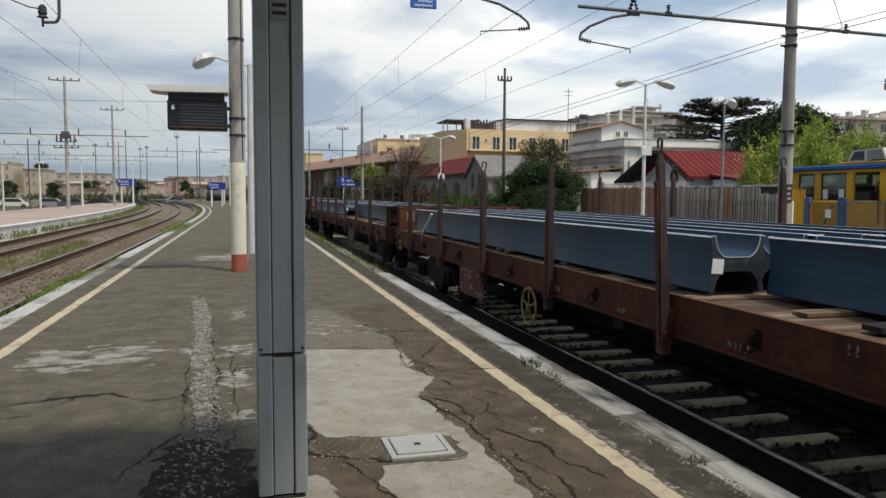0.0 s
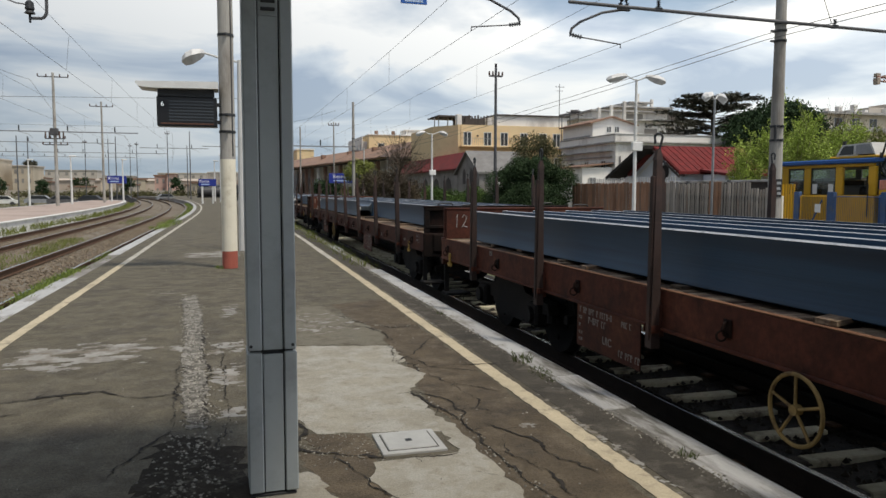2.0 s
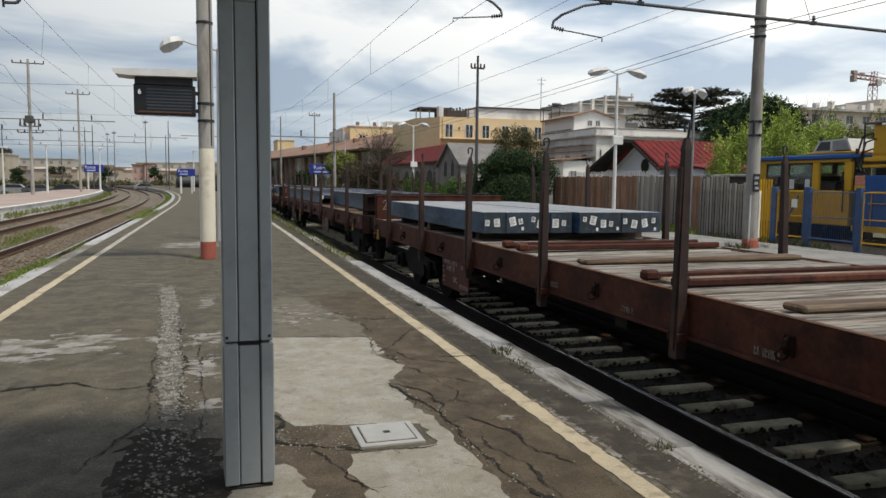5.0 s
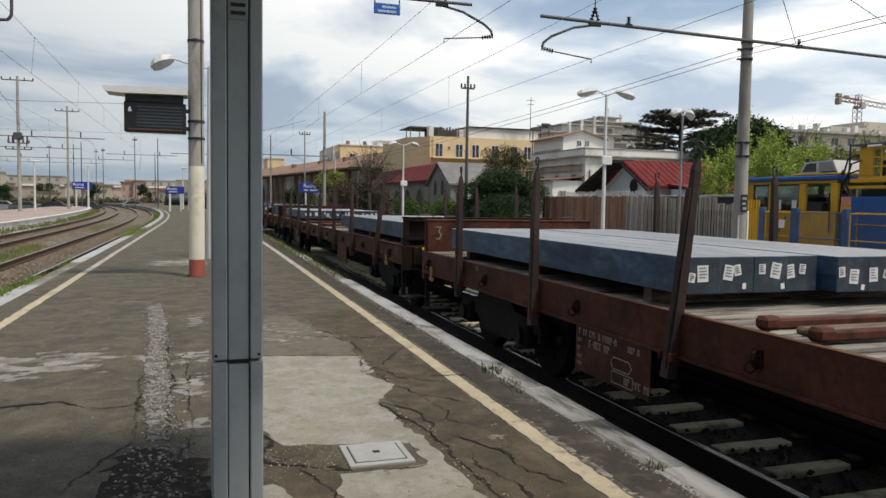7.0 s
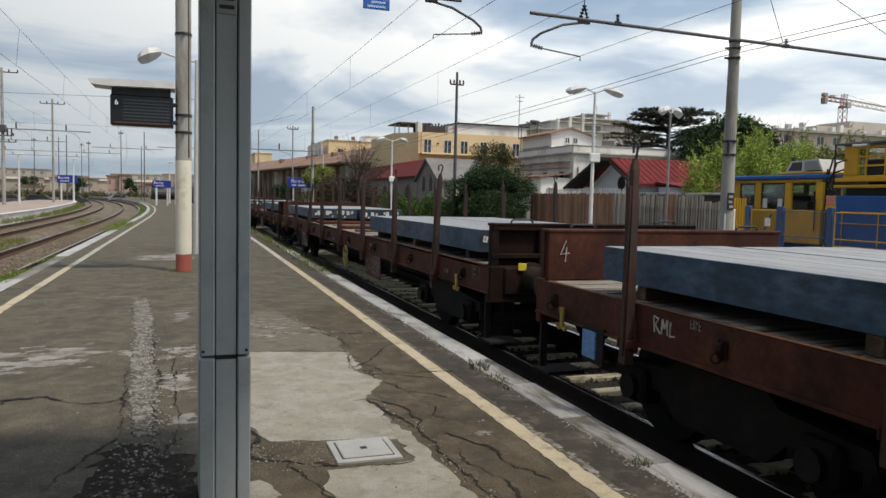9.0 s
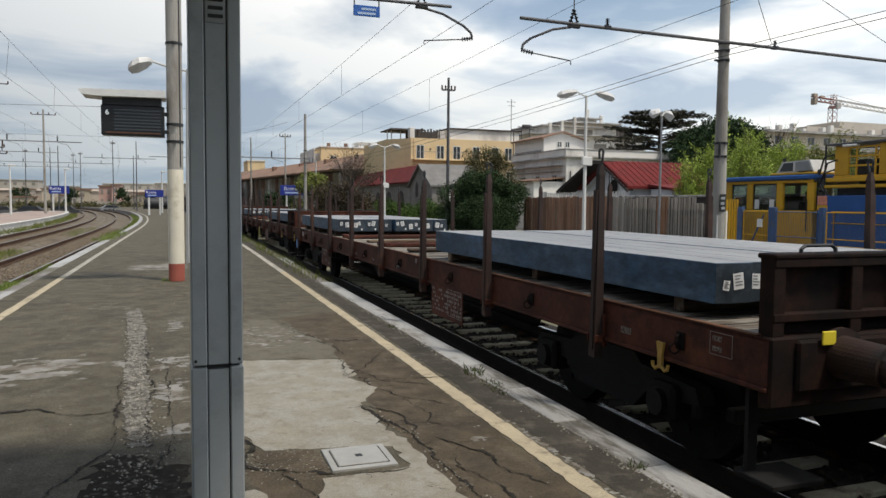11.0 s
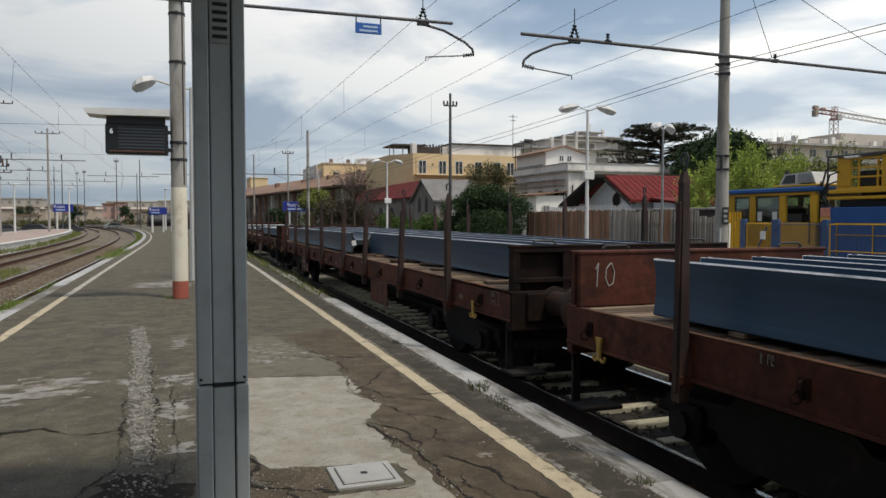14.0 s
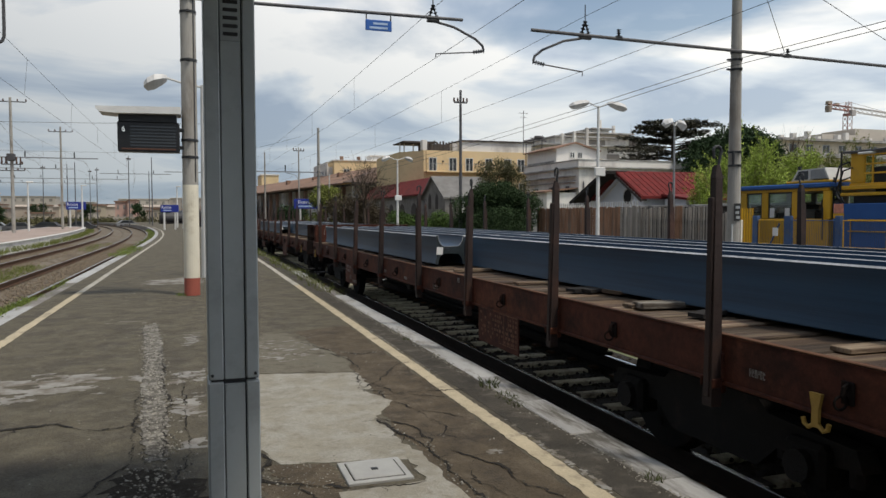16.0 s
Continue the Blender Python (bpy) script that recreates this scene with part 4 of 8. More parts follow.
def headboard_mesh(material):
    mb = MB()
    mb.box(-1.33, 1.33, -0.03, 0.03, -0.05, 0.40, 0.006)
    for z in (0.06, 0.37):
        mb.box(-1.34, 1.34, 0.03, 0.10, z - 0.025, z + 0.025, 0.006)
    for x in (-1.30, -0.72, 0.0, 0.72, 1.30):
        mb.box(x - 0.045, x + 0.045, 0.03, 0.095, -0.05, 0.40, 0.006)
    mb.box(-1.345, 1.345, -0.04, 0.105, 0.395, 0.425, 0.008)
    for x in (-0.36, 0.36):
        mb.prism([(0.03, 0.06), (0.16, 0.0), (0.18, 0.0), (0.05, 0.40), (0.03, 0.40)], "x", x - 0.012, x + 0.012)
    mb.tube([(-0.50, 0.115, 0.34), (-0.40, 0.14, 0.12)], 0.016, 6)
    return mb.mesh("headboard", material)


def grip_mesh():
    return MB().tube([(-0.13, 0.02, 0.40), (-0.13, 0.02, 0.445), (-0.10, 0.02, 0.465), (0.10, 0.02, 0.465), (0.13, 0.02, 0.445), (0.13, 0.02, 0.40)], 0.012, 6).mesh("grip", DARK_STEEL)


BUFFER_BROWN = mat("greasy_brown_steel", (0.030, 0.0135, 0.009), 0.7, var=0.35, scale=5, stain=(0.012, 0.010, 0.009), amount=0.5, stain_scale=5, bump=0.2, rand=0.15)


def buffer_mesh():
    mb = MB()
    mb.tube([(0, 0, 0), (0, 0.03, 0), (0, 0.03, 0), (0, 0.34, 0)], [0.17, 0.17, 0.125, 0.115], 32)
    mb.tube([(0, 0.34, 0), (0, 0.52, 0)], 0.09, 14)
    mb.tube([(0, 0.52, 0), (0, 0.545, 0), (0, 0.585, 0), (0, 0.612, 0)], [0.12, 0.235, 0.232, 0.17], 36)
    return mb.mesh("buffer", BUFFER_BROWN)


def coupling_mesh():
    mb = MB().box(-0.03, 0.03, 0, 0.28, -0.06, 0.06, 0.012).ring((0, 0.34, -0.03), (1, 0, 0), 0.085, 0.028, 14, 6)
    mb.tube([(-0.05, 0.36, -0.05), (-0.07, 0.40, -0.22), (0.07, 0.40, -0.22), (0.05, 0.36, -0.05)], 0.018, 6)
    mb.tube([(0.0, 0.42, -0.05), (0.0, 0.61, -0.10)], 0.03, 8)
    return mb.mesh("coupling", WAGON_DARK)


def bogie_mesh():
    mb = MB()
    for s in (-1, 1):
        x = s * 1.0
        side = [(-1.25, 0.50), (-1.2, 0.62), (-0.55, 0.66), (-0.45, 0.74), (0.45, 0.74), (0.55, 0.66), (1.2, 0.62), (1.25, 0.50), (0.62, 0.46), (0.45, 0.30), (-0.45, 0.30), (-0.62, 0.46)]
        mb.prism(side[::-1], "x", x - 0.07, x + 0.07)
        for w in (-0.9, 0.9):
            mb.box(x - 0.10 + s * 0.05, x + 0.10 + s * 0.05, w - 0.15, w + 0.15, 0.33, 0.60, 0.03)
            mb.tube([(x + s * 0.14, w, 0.46), (x + s * 0.20, w, 0.46)], 0.10, 10)
            for q in (-0.27, 0.27):
                mb.tube([(x, w + q, 0.40), (x, w + q, 0.62)], 0.06, 8)
    mb.box(-1.05, 1.05, -0.22, 0.22, 0.55, 0.84, 0.03)
    for w in (-1.42, 1.42):
        mb.box(-0.95, 0.95, w - 0.05, w + 0.05, 0.42, 0.52, 0.01)
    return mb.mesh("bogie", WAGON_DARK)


def wheelset_mesh():
    mb = MB().tube([(-1.05, 0, 0), (1.05, 0, 0)], 0.075, 12)
    for s in (-1, 1):
        mb.tube([(s * 0.665, 0, 0), (s * 0.69, 0, 0), (s * 0.695, 0, 0), (s * 0.80, 0, 0)], [0.485, 0.488, 0.46, 0.458], 32)
        mb.tube([(s * 0.80, 0, 0), (s * 0.815, 0, 0)], [0.40, 0.16], 24)
        for k in range(6):
            a = math.pi / 3 * k
            mb.tube([(s * 0.80, 0.28 * math.cos(a), 0.28 * math.sin(a)), (s * 0.82, 0.28 * math.cos(a), 0.28 * math.sin(a))], 0.035, 8)
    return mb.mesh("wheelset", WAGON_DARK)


def bracket_mesh():
    return MB().box(-0.012, 0.035, -0.05, 0.05, 0.80, 1.06, 0.012).box(-0.085, -0.01, -0.062, -0.048, 0.84, 0.90, 0.004).box(-0.085, -0.01, 0.048, 0.062, 0.84, 0.90, 0.004).mesh("stake_pocket", WAGON_RED)


def ring_mesh():
    """A worn lashing lug: a bent strap on a plate, with a ring hanging from it."""
    mb = MB().box(-0.010, 0.0, -0.042, 0.042, 0.955, 1.075, 0.006)
    mb.tube([(-0.004, 0, 1.06), (-0.034, 0, 1.045), (-0.042, 0, 1.01), (-0.026, 0, 0.975), (-0.004, 0, 0.965)], 0.013, 6)
    mb.ring((-0.040, 0.012, 0.965), (0.25, 1, 0), 0.034, 0.008, 12, 5)
    return mb.mesh("lashing_ring", WAGON_RED_DARK)


def release_mesh():
    mb = MB().prism([(-0.04, 0.88), (-0.022, 0.80), (-0.022, 0.70), (0.022, 0.70), (0.022, 0.80), (0.04, 0.88)], "x", -0.032, -0.012)
    for s in (-1, 1):
        mb.tube([(-0.022, s * 0.015, 0.712), (-0.022, s * 0.05, 0.690), (-0.022, s * 0.078, 0.703), (-0.022, s * 0.085, 0.735)], 0.013, 7)
    return mb.mesh("release_handle", HANDLE_YELLOW)


def handwheel_mesh(material):
    mb = MB().ring((0, 0, 0), (1, 0, 0), 0.205, 0.013, 36, 6)
    for k in range(5):
        a = 2 * math.pi * k / 5 + 0.3
        mb.tube([(0, 0, 0), (0, 0.20 * math.cos(a), 0.20 * math.sin(a))], 0.010, 6)
    mb.tube([(-0.02, 0, 0), (0.03, 0, 0)], 0.032, 10)
    return mb.mesh("handwheel", material)


BEAM_W, BEAM_H = 0.47, 0.42


def beam_blank_mesh(length):
    """A dog-bone beam blank on its side: thick flanges, hollowed a little on their faces, swelling into a thick level web; from y 0 to -length, foot at z 0."""
    a, zm, tip, root, tw = BEAM_W / 2, BEAM_H / 2, 0.045, 0.15, 0.105
    c = 0.010
    quarter = [(-a + 0.024 * (1 - (k / 6) ** 2), zm + (zm - c) * k / 6) for k in range(7)] + [(-a + c, BEAM_H), (-a + tip, BEAM_H)]
    for k in range(1, 9):
        s = math.pi / 2 * k / 8
        quarter.append((-a + tip + (root - tip) * (1 - math.cos(s)), BEAM_H - (zm - tw / 2) * math.sin(s)))
    upper = quarter + [(-x, z) for x, z in reversed(quarter)]
    lower = [(x, BEAM_H - z) for x, z in reversed(upper[1:-1])]
    o = (upper + lower)[::-1]
    mb = MB().prism(o, "y", -length, 0)
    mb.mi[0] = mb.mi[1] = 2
    # only the upward edges and tops get the painted sky sheen
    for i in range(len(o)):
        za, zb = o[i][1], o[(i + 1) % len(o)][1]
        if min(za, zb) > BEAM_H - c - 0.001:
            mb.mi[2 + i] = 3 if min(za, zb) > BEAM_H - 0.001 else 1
    # thin pale rim on each end: a painted highlight along the worn edge
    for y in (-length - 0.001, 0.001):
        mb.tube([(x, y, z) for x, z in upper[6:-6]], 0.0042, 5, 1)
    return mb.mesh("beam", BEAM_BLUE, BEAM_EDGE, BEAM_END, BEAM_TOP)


def bar_mesh(length):
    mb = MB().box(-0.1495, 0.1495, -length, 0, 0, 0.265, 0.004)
    # top face carries the painted sky sheen, both ends the darker steel
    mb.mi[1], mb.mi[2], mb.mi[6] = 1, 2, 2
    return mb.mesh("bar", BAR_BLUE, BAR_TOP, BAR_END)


SOLEBAR, STAKE_ME, HOOK, HEADBOARD, GRIP, BUFFER = solebar_mesh(), stake_mesh(), hook_mesh(), headboard_mesh(WAGON_RED), grip_mesh(), buffer_mesh()
WHEEL_OCHRE = mat("ochre_handwheel", (0.23, 0.155, 0.055), 0.7, var=0.3, scale=8, stain=(0.08, 0.045, 0.02), amount=0.45, stain_scale=9, bump=0.1)
WHEEL_PALE = mat("pale_yellow_handwheel", (0.42, 0.37, 0.11), 0.7, var=0.25, scale=8, stain=(0.14, 0.10, 0.04), amount=0.42, stain_scale=9, bump=0.1)
HEADBOARD_DARK = headboard_mesh(WAGON_RED_DARK)
COUPLING, BOGIE, WHEELSET, BRACKET, RING, RELEASE, HANDWHEEL = coupling_mesh(), bogie_mesh(), wheelset_mesh(), bracket_mesh(), ring_mesh(), release_mesh(), handwheel_mesh(WHEEL_OCHRE)
HANDWHEEL_PALE = handwheel_mesh(WHEEL_PALE)
PLANK_ME = MB().box(-1.325, 1.325, -0.114, 0.114, 1.117, 1.165, 0.008).mesh("deck_plank", PLANK)
PLANK_PALE_ME = MB().box(-1.325, 1.325, -0.112, 0.112, 1.117, 1.165, 0.010).mesh("deck_plank", PLANK_PALE)
FRAME_ME = MB().box(-0.25, 0.25, -9.2, 9.2, 0.78, 1.105, 0.01).box(-1.25, 1.25, -0.1, 0.1, 0.72, 1.10, 0.01).box(-1.25, 1.25, -6.8, -6.5, 0.82, 1.105, 0.01).box(-1.25, 1.25, 6.5, 6.8, 0.82, 1.105, 0.01)
for q in (-0.42, 0.42):
    FRAME_ME.prism([(-6.2, 0.90), (-5.05, 0.86), (-4.65, 0.46), (4.65, 0.46), (5.05, 0.86), (6.2, 0.90), (6.2, 1.105), (-6.2, 1.105)], "x", q - 0.01, q + 0.01)
    FRAME_ME.box(q - 0.1, q + 0.1, -4.65, 4.65, 0.435, 0.46, 0.004)
for q in (-3.6, -1.8, 1.8, 3.6):
    FRAME_ME.box(-1.2, 1.2, q - 0.06, q + 0.06, 0.80, 1.10, 0.01).box(-0.42, 0.42, q - 0.02, q + 0.02, 0.47, 0.85)
FRAME_ME.tube([(-0.95, -5.6, 0.76), (-0.95, 5.6, 0.76)], 0.022, 6).tube([(-0.75, -5.8, 0.68), (-0.75, 5.8, 0.68)], 0.03, 6)
FRAME_ME.tube([(-0.3, 1.0, 0.70), (-0.3, 2.3, 0.70)], 0.14, 14).tube([(0.5, -1.2, 0.68), (0.5, -2.4, 0.68)], 0.17, 14)
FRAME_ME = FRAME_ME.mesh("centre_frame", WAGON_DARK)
HEADSTOCK = MB().box(-1.37, 1.37, -0.08, 0.02, 0.76, 1.168, 0.012).box(-1.2, -0.5, 0.0, 0.05, 0.85, 1.15, 0.015).box(0.5, 1.2, 0.0, 0.05, 0.85, 1.15, 0.015).box(-1.37, -1.28, -0.10, 0.045, 1.10, 1.18, 0.01)
HEADSTOCK = {1: HEADSTOCK.mesh("headstock", WAGON_RED), -1: HEADSTOCK.mesh("headstock", WAGON_RED_DARK)}
STEP_ME = MB().box(-1.36, -0.98, -0.16, 0.16, 0.30, 0.335, 0.006).prism([(-1.32, 0.33), (-1.25, 0.33), (-1.25, 0.87), (-1.32, 0.87)], "y", 0.09, 0.12).mesh("step", WAGON_DARK)
PLATE_ME = MB().box(-0.006, 0.006, -0.56, 0.56, 0.47, 0.88, 0.003).mesh("data_plate", WAGON_RED)
CROSS_RAIL = MB().box(-1.30, 1.25, -0.032, 0.032, 0.0, 0.06, 0.012).box(-1.33, -1.20, -0.05, 0.05, 0.0, 0.08, 0.02).mesh('cross_rail', WAGON_RED)
EDGE_RUST = mat("rusty_deck_edge", (0.125, 0.058, 0.030), 0.9, var=0.35, scale=2, stretch=(1, 0.3, 1), stain=(0.045, 0.022, 0.014), amount=0.5, stain_scale=2.5, bump=0.3, grain=25, rand=0.1)
DECK_EDGE = MB().box(-0.022, 0.022, -BODY + 0.1, BODY - 0.2, 0.0, 0.012, 0.004).mesh("deck_edge", EDGE_RUST)
CROSS_TIMBER = MB().box(-1.22, 1.22, -0.10, 0.10, 0.0, 0.045, 0.015).mesh("cross_timber", PLANK)
LOOSE = [MB().prism([(-w, -0.07), (w * 0.8, -0.08), (w, 0.02), (w * 0.7, 0.08), (-w * 0.9, 0.07)], "z", 0.0, 0.03).mesh("loose_plank", m) for w, m in ((0.28, PLANK), (0.4, PLANK), (0.22, MATTE_BLACK))]
BEAMS = {}


def plate_marks(n, seed):
    """Rows of stencilled bars and a ruled load table."""
    rng = random.Random(seed)
    mb = MB()
    if n == 0:
        for z, y, h, row in ((0.815, 0.50, 0.027, "# ## ### # ####-#"), (0.735, 0.33, 0.031, "#-### ##"), (0.80, -0.26, 0.025, "### #"), (0.545, -0.22, 0.029, "## ### ##"),
                             (0.74, 0.52, 0.016, "###"), (0.67, 0.52, 0.016, "##"), (0.60, 0.52, 0.014, "## #"), (0.54, 0.52, 0.014, "####")):
            for c in row:
                if c == "#":
                    w, e = h * 1.0, h * 0.30
                    mb.box(-0.008, -0.0065, y - e, y, z - h, z + h)
                    mb.box(-0.008, -0.0065, y - w, y - e, z + h - e, z + h)
                    if rng.random() < 0.7:
                        mb.box(-0.008, -0.0065, y - w, y - w + e, z - h * rng.choice((1, 0)), z + h - e)
                    if rng.random() < 0.6:
                        mb.box(-0.008, -0.0065, y - w + e, y - e, z - h, z - h + e)
                elif c == "-":
                    mb.box(-0.008, -0.0065, y - h * 0.8, y, z - h * 0.15, z + h * 0.15)
                y -= h * (1.42 if c == "#" else 1.1)
    else:
        for y in (-0.53, -0.42, -0.30, -0.18, -0.06):
            mb.box(-0.008, -0.0065, y - 0.003, y + 0.003, 0.53, 0.85)
        for z in (0.53, 0.85):
            mb.box(-0.008, -0.0065, -0.53, -0.06, z - 0.003, z + 0.003)
        for z in (0.56, 0.61, 0.66, 0.71, 0.76, 0.81):
            y = -0.51
            while y < 0.50:
                w = rng.uniform(0.015, 0.04)
                if rng.random() < (0.75 if y < 0 else 0.4):
                    mb.box(-0.008, -0.0065, y, y + w, z - 0.014, z + 0.014)
                y += w + rng.uniform(0.014, 0.05)
    return mb


STROKES = {"0": [[(.5, 1), (.15, .75), (.1, .35), (.35, 0), (.7, .12), (.8, .6), (.6, .95), (.45, 1)]], "1": [[(.3, .75), (.52, 1), (.45, .5), (.42, 0)]],
           "2": [[(.1, .75), (.35, 1), (.7, .85), (.6, .5), (.1, .05), (.4, .1), (.85, .02)]], "3": [[(.15, .95), (.7, .98), (.4, .6), (.75, .4), (.5, .05), (.1, .12)]],
           "4": [[(.55, 1), (.1, .35), (.85, .42)], [(.6, .7), (.5, 0)]], "5": [[(.75, 1), (.3, .95), (.25, .55), (.7, .5), (.65, .1), (.15, .05)]],
           "9": [[(.75, .75), (.45, 1), (.2, .7), (.5, .5), (.75, .75), (.65, 0)]]}


def chalked(digits, h):
    """Digits as thin chalk strokes on a board that faces -y, from x 0 and z 0."""
    mb = MB()
    for i, d in enumerate(digits):
        for line in STROKES[d]:
            mb.tube([((u * 0.62 + i * 0.62) * h, 0, v * h) for u, v in line], 0.0052, 5)
    return mb.mesh("chalk_number", CHALK)


PAINT_FAINT = mat("rust_stained_marks", (0.145, 0.070, 0.042), 0.85, var=0.4, scale=9, bump=0, rand=0.1)
PLATE_YELLOW = mat("bright_yellow_plate", (0.62, 0.50, 0.03), 0.6, var=0.1, bump=0)


def glyphs(n, h, rng):
    """A row of worn stencilled signs on a side that faces -x, reading towards -y."""
    mb = MB()
    w = h * 0.62
    for i in range(n):
        if rng.random() < 0.14:
            continue
        y = -i * w * 1.5
        mb.box(-0.003, -0.001, y - h * 0.16, y, -h, h)
        mb.box(-0.003, -0.001, y - w, y, rng.choice((h * 0.7, -0.1 * h)), rng.choice((h, 0.2 * h)))
        if rng.random() < 0.65:
            mb.box(-0.003, -0.001, y - w, y - w + h * 0.16, -h if rng.random() < 0.6 else 0, h)
        if rng.random() < 0.55:
            mb.box(-0.003, -0.001, y - w, y, -h, -h * 0.7)
    return mb.mesh("stencil", PAINT_WHITE)


def blank_root(name, label, category, group):
    ob = new(name)
    return tagged(ob, label, category, group)


# stakes that lean in their pockets (degrees), and pockets that sit off the even spacing, by wagon and stake
LEANS = {(0, 3): -2.4, (0, 2): -2.8, (0, 1): -1.2, (0, 0): -1.0, (1, 3): 3.4, (1, 2): 2.2, (2, 0): 6.3, (3, 5): 5.4, (3, 0): 2.4, (4, 6): -0.6, (5, 7): 2.4, (5, 6): 2.0,
         (5, 5): 1.0, (5, 3): 2.6, (5, 2): 2.6, (5, 1): 2.6, (6, 5): 2.0, (6, 4): 2.0, (6, 2): 1.6, (6, 1): 1.2}
MOVED = {(6, 3): -0.15, (3, 0): 0.20, (5, 3): -0.17, (5, 2): 0.08, (5, 1): -0.05, (1, 3): 0.0}


def wagon(k, load):
    t = blank_root("flat_wagon", "rusty flat wagon with tall stakes carrying " + ("blue steel beams" if load == "beams" else "bundled steel bars"), "freight wagon", "freight train wagons")
    rng = random.Random(100 + k)

    def put(name, me, at=(0, 0, 0), turn=(0, 0, 0), parent=None, label=""):
        ob = part(name, me, None, parent or t, label)
        ob.matrix_basis = pose(*at, *turn)
        return ob
    for s, turn in ((-1, 0), (1, 180)):
        put("solebar", SOLEBAR, (s * 1.36, SET_BACK, 0), (0, 0, turn))
    put("centre_frame", FRAME_ME, (0, SET_BACK, 0))
    for s, turn in ((1, 0), (-1, 180)):
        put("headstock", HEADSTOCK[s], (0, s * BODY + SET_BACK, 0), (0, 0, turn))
        hb = put("headboard", HEADBOARD if s > 0 else HEADBOARD_DARK, (0, s * (BODY - 0.10) + SET_BACK, 1.215), (0, 0, turn))
        for x in (-0.95, 0.95):
            put("grip", GRIP, (x, 0, 0), (0, 0, 0), hb)
            put("buffer", BUFFER, (x * 0.921, s * (BODY + 0.02) + SET_BACK, 1.04), (0, 0, turn))
        put("coupling", COUPLING, (0, s * (BODY + 0.02) + SET_BACK, 1.02), (0, 0, turn))
        put("step", STEP_ME, (0, s * (BODY - 0.10) + SET_BACK, 0))
        put("release_handle", RELEASE, (-1.385, s * 8.58, 0.10), label="yellow painted release handle")
        if s == 1 and WAGON_NUMBERS.get(k):
            ch = put("chalk_number", chalked(WAGON_NUMBERS[k], 0.20), (-1.22, -0.034, 0.12), (0, 0, 0), hb, "number chalked by hand")
            tagged(ch, kind="stuff")
    for i in range(8):
        y = -7.78 + 2.19 * i + {1: -0.15, 3: -0.18}.get(k, 0.0)
        for s in (-1, 1):
            put("stake_pocket", BRACKET, (s * 1.385, y + MOVED.get((k, i), 0.0) * (s < 0), 0), (0, 0, 0 if s < 0 else 180))
            tilt = (0.56 * LEANS.get((k, i), 0.4), 0.83 * LEANS.get((k, i), 0.4)) if s < 0 else (rng.uniform(-1.2, 1.2), rng.uniform(-0.3, 1.6))
            st = put("stake", STAKE_ME, (s * 1.425, y + MOVED.get((k, i), 0.0) * (s < 0), 0.72), (*tilt, 0 if s < 0 else 180))
            put("hook", HOOK, (0, 0, 0), (0, 0, rng.choice((0, 0, 40, 90))), st)
    for i in range(9):
        put("lashing_ring", RING, (-1.375, -8.75 + 2.19 * i, 0))
    y = -BODY + 0.2 + SET_BACK
    while y < BODY - 0.2 + SET_BACK:
        put("deck_plank", PLANK_PALE_ME if load == "bars" else PLANK_ME, (rng.uniform(-.022, .022), y, rng.uniform(-.014, .004)), (rng.uniform(-2, 2), rng.uniform(-.25, .25), rng.uniform(-.35, .35)))
        y += 0.24
    for s in (-1, 1):
        put("deck_edge", DECK_EDGE, (s * 1.345, SET_BACK, 1.1605), label="rusty steel deck edge")
    if load == "beams":
        for _ in range(9):
            lp = put("loose_plank", LOOSE[rng.randrange(3)], (rng.uniform(-1.0, -0.75), rng.uniform(-8.4, 6.5), 1.168), (0, rng.uniform(-1.5, 1.0), rng.uniform(-25, 25) + rng.choice((0, 90)) * (rng.random() < 0.3)))
            lp.location.z += 0.012
    for j, yy in enumerate((3.82, -4.21)):
        pl = put("data_plate", PLATE_ME, (-1.378, yy, 0), label="stencilled red-brown data plate")
        tagged(part("stencil", plate_marks(j, k * 2 + j), PAINT_FAINT if k in (2, 5, 6) and j else PAINT_WHITE, pl), kind="stuff")
        if j == 0 and k == 3:
            loz = MB()
            pts = [(-0.007, -0.32, 0.655), (-0.007, -0.28, 0.70), (-0.007, -0.06, 0.70), (-0.007, -0.02, 0.655), (-0.007, -0.06, 0.61), (-0.007, -0.28, 0.61), (-0.007, -0.32, 0.655)]
            loz.tube(pts, 0.005, 4)
            loz.tube([(-0.007, -0.34, 0.59), (-0.007, -0.04, 0.59), (-0.007, -0.04, 0.50), (-0.007, -0.34, 0.50), (-0.007, -0.34, 0.59)], 0.004, 4)
            tagged(part("outline_mark", loz, PAINT_WHITE, pl), kind="stuff")
        elif j == 0:
            lettering("UIC", 0.10, PAINT_WHITE, pl, (-0.0075, -0.02, 0.60), (90, 0, -90))
    for yy, z, n, h in ((6.9, 1.12, 4, 0.030), (0.9, 0.95, 7, 0.024), (-0.4, 0.93, 8, 0.022), (-1.9, 0.93, 9, 0.026), (-2.9, 1.10, 3, 0.030), (-8.05, 0.98, 6, 0.024)):
        tagged(put("stencil", glyphs(n, h, rng), (-1.373, yy, z)), kind="stuff")
    box = MB()
    for a, b, c, d in ((-0.10, 0.10, 0.068, 0.071), (-0.10, 0.10, -0.071, -0.068), (-0.10, -0.097, -0.071, 0.071), (0.097, 0.10, -0.071, 0.071)):
        box.box(-0.003, -0.001, a, b, c, d)
    fr = put("marking_frame", box.mesh("marking_frame", PAINT_WHITE), (-1.373, -9.13, 1.06), label="white ruled load marking")
    tagged(fr, kind="stuff")
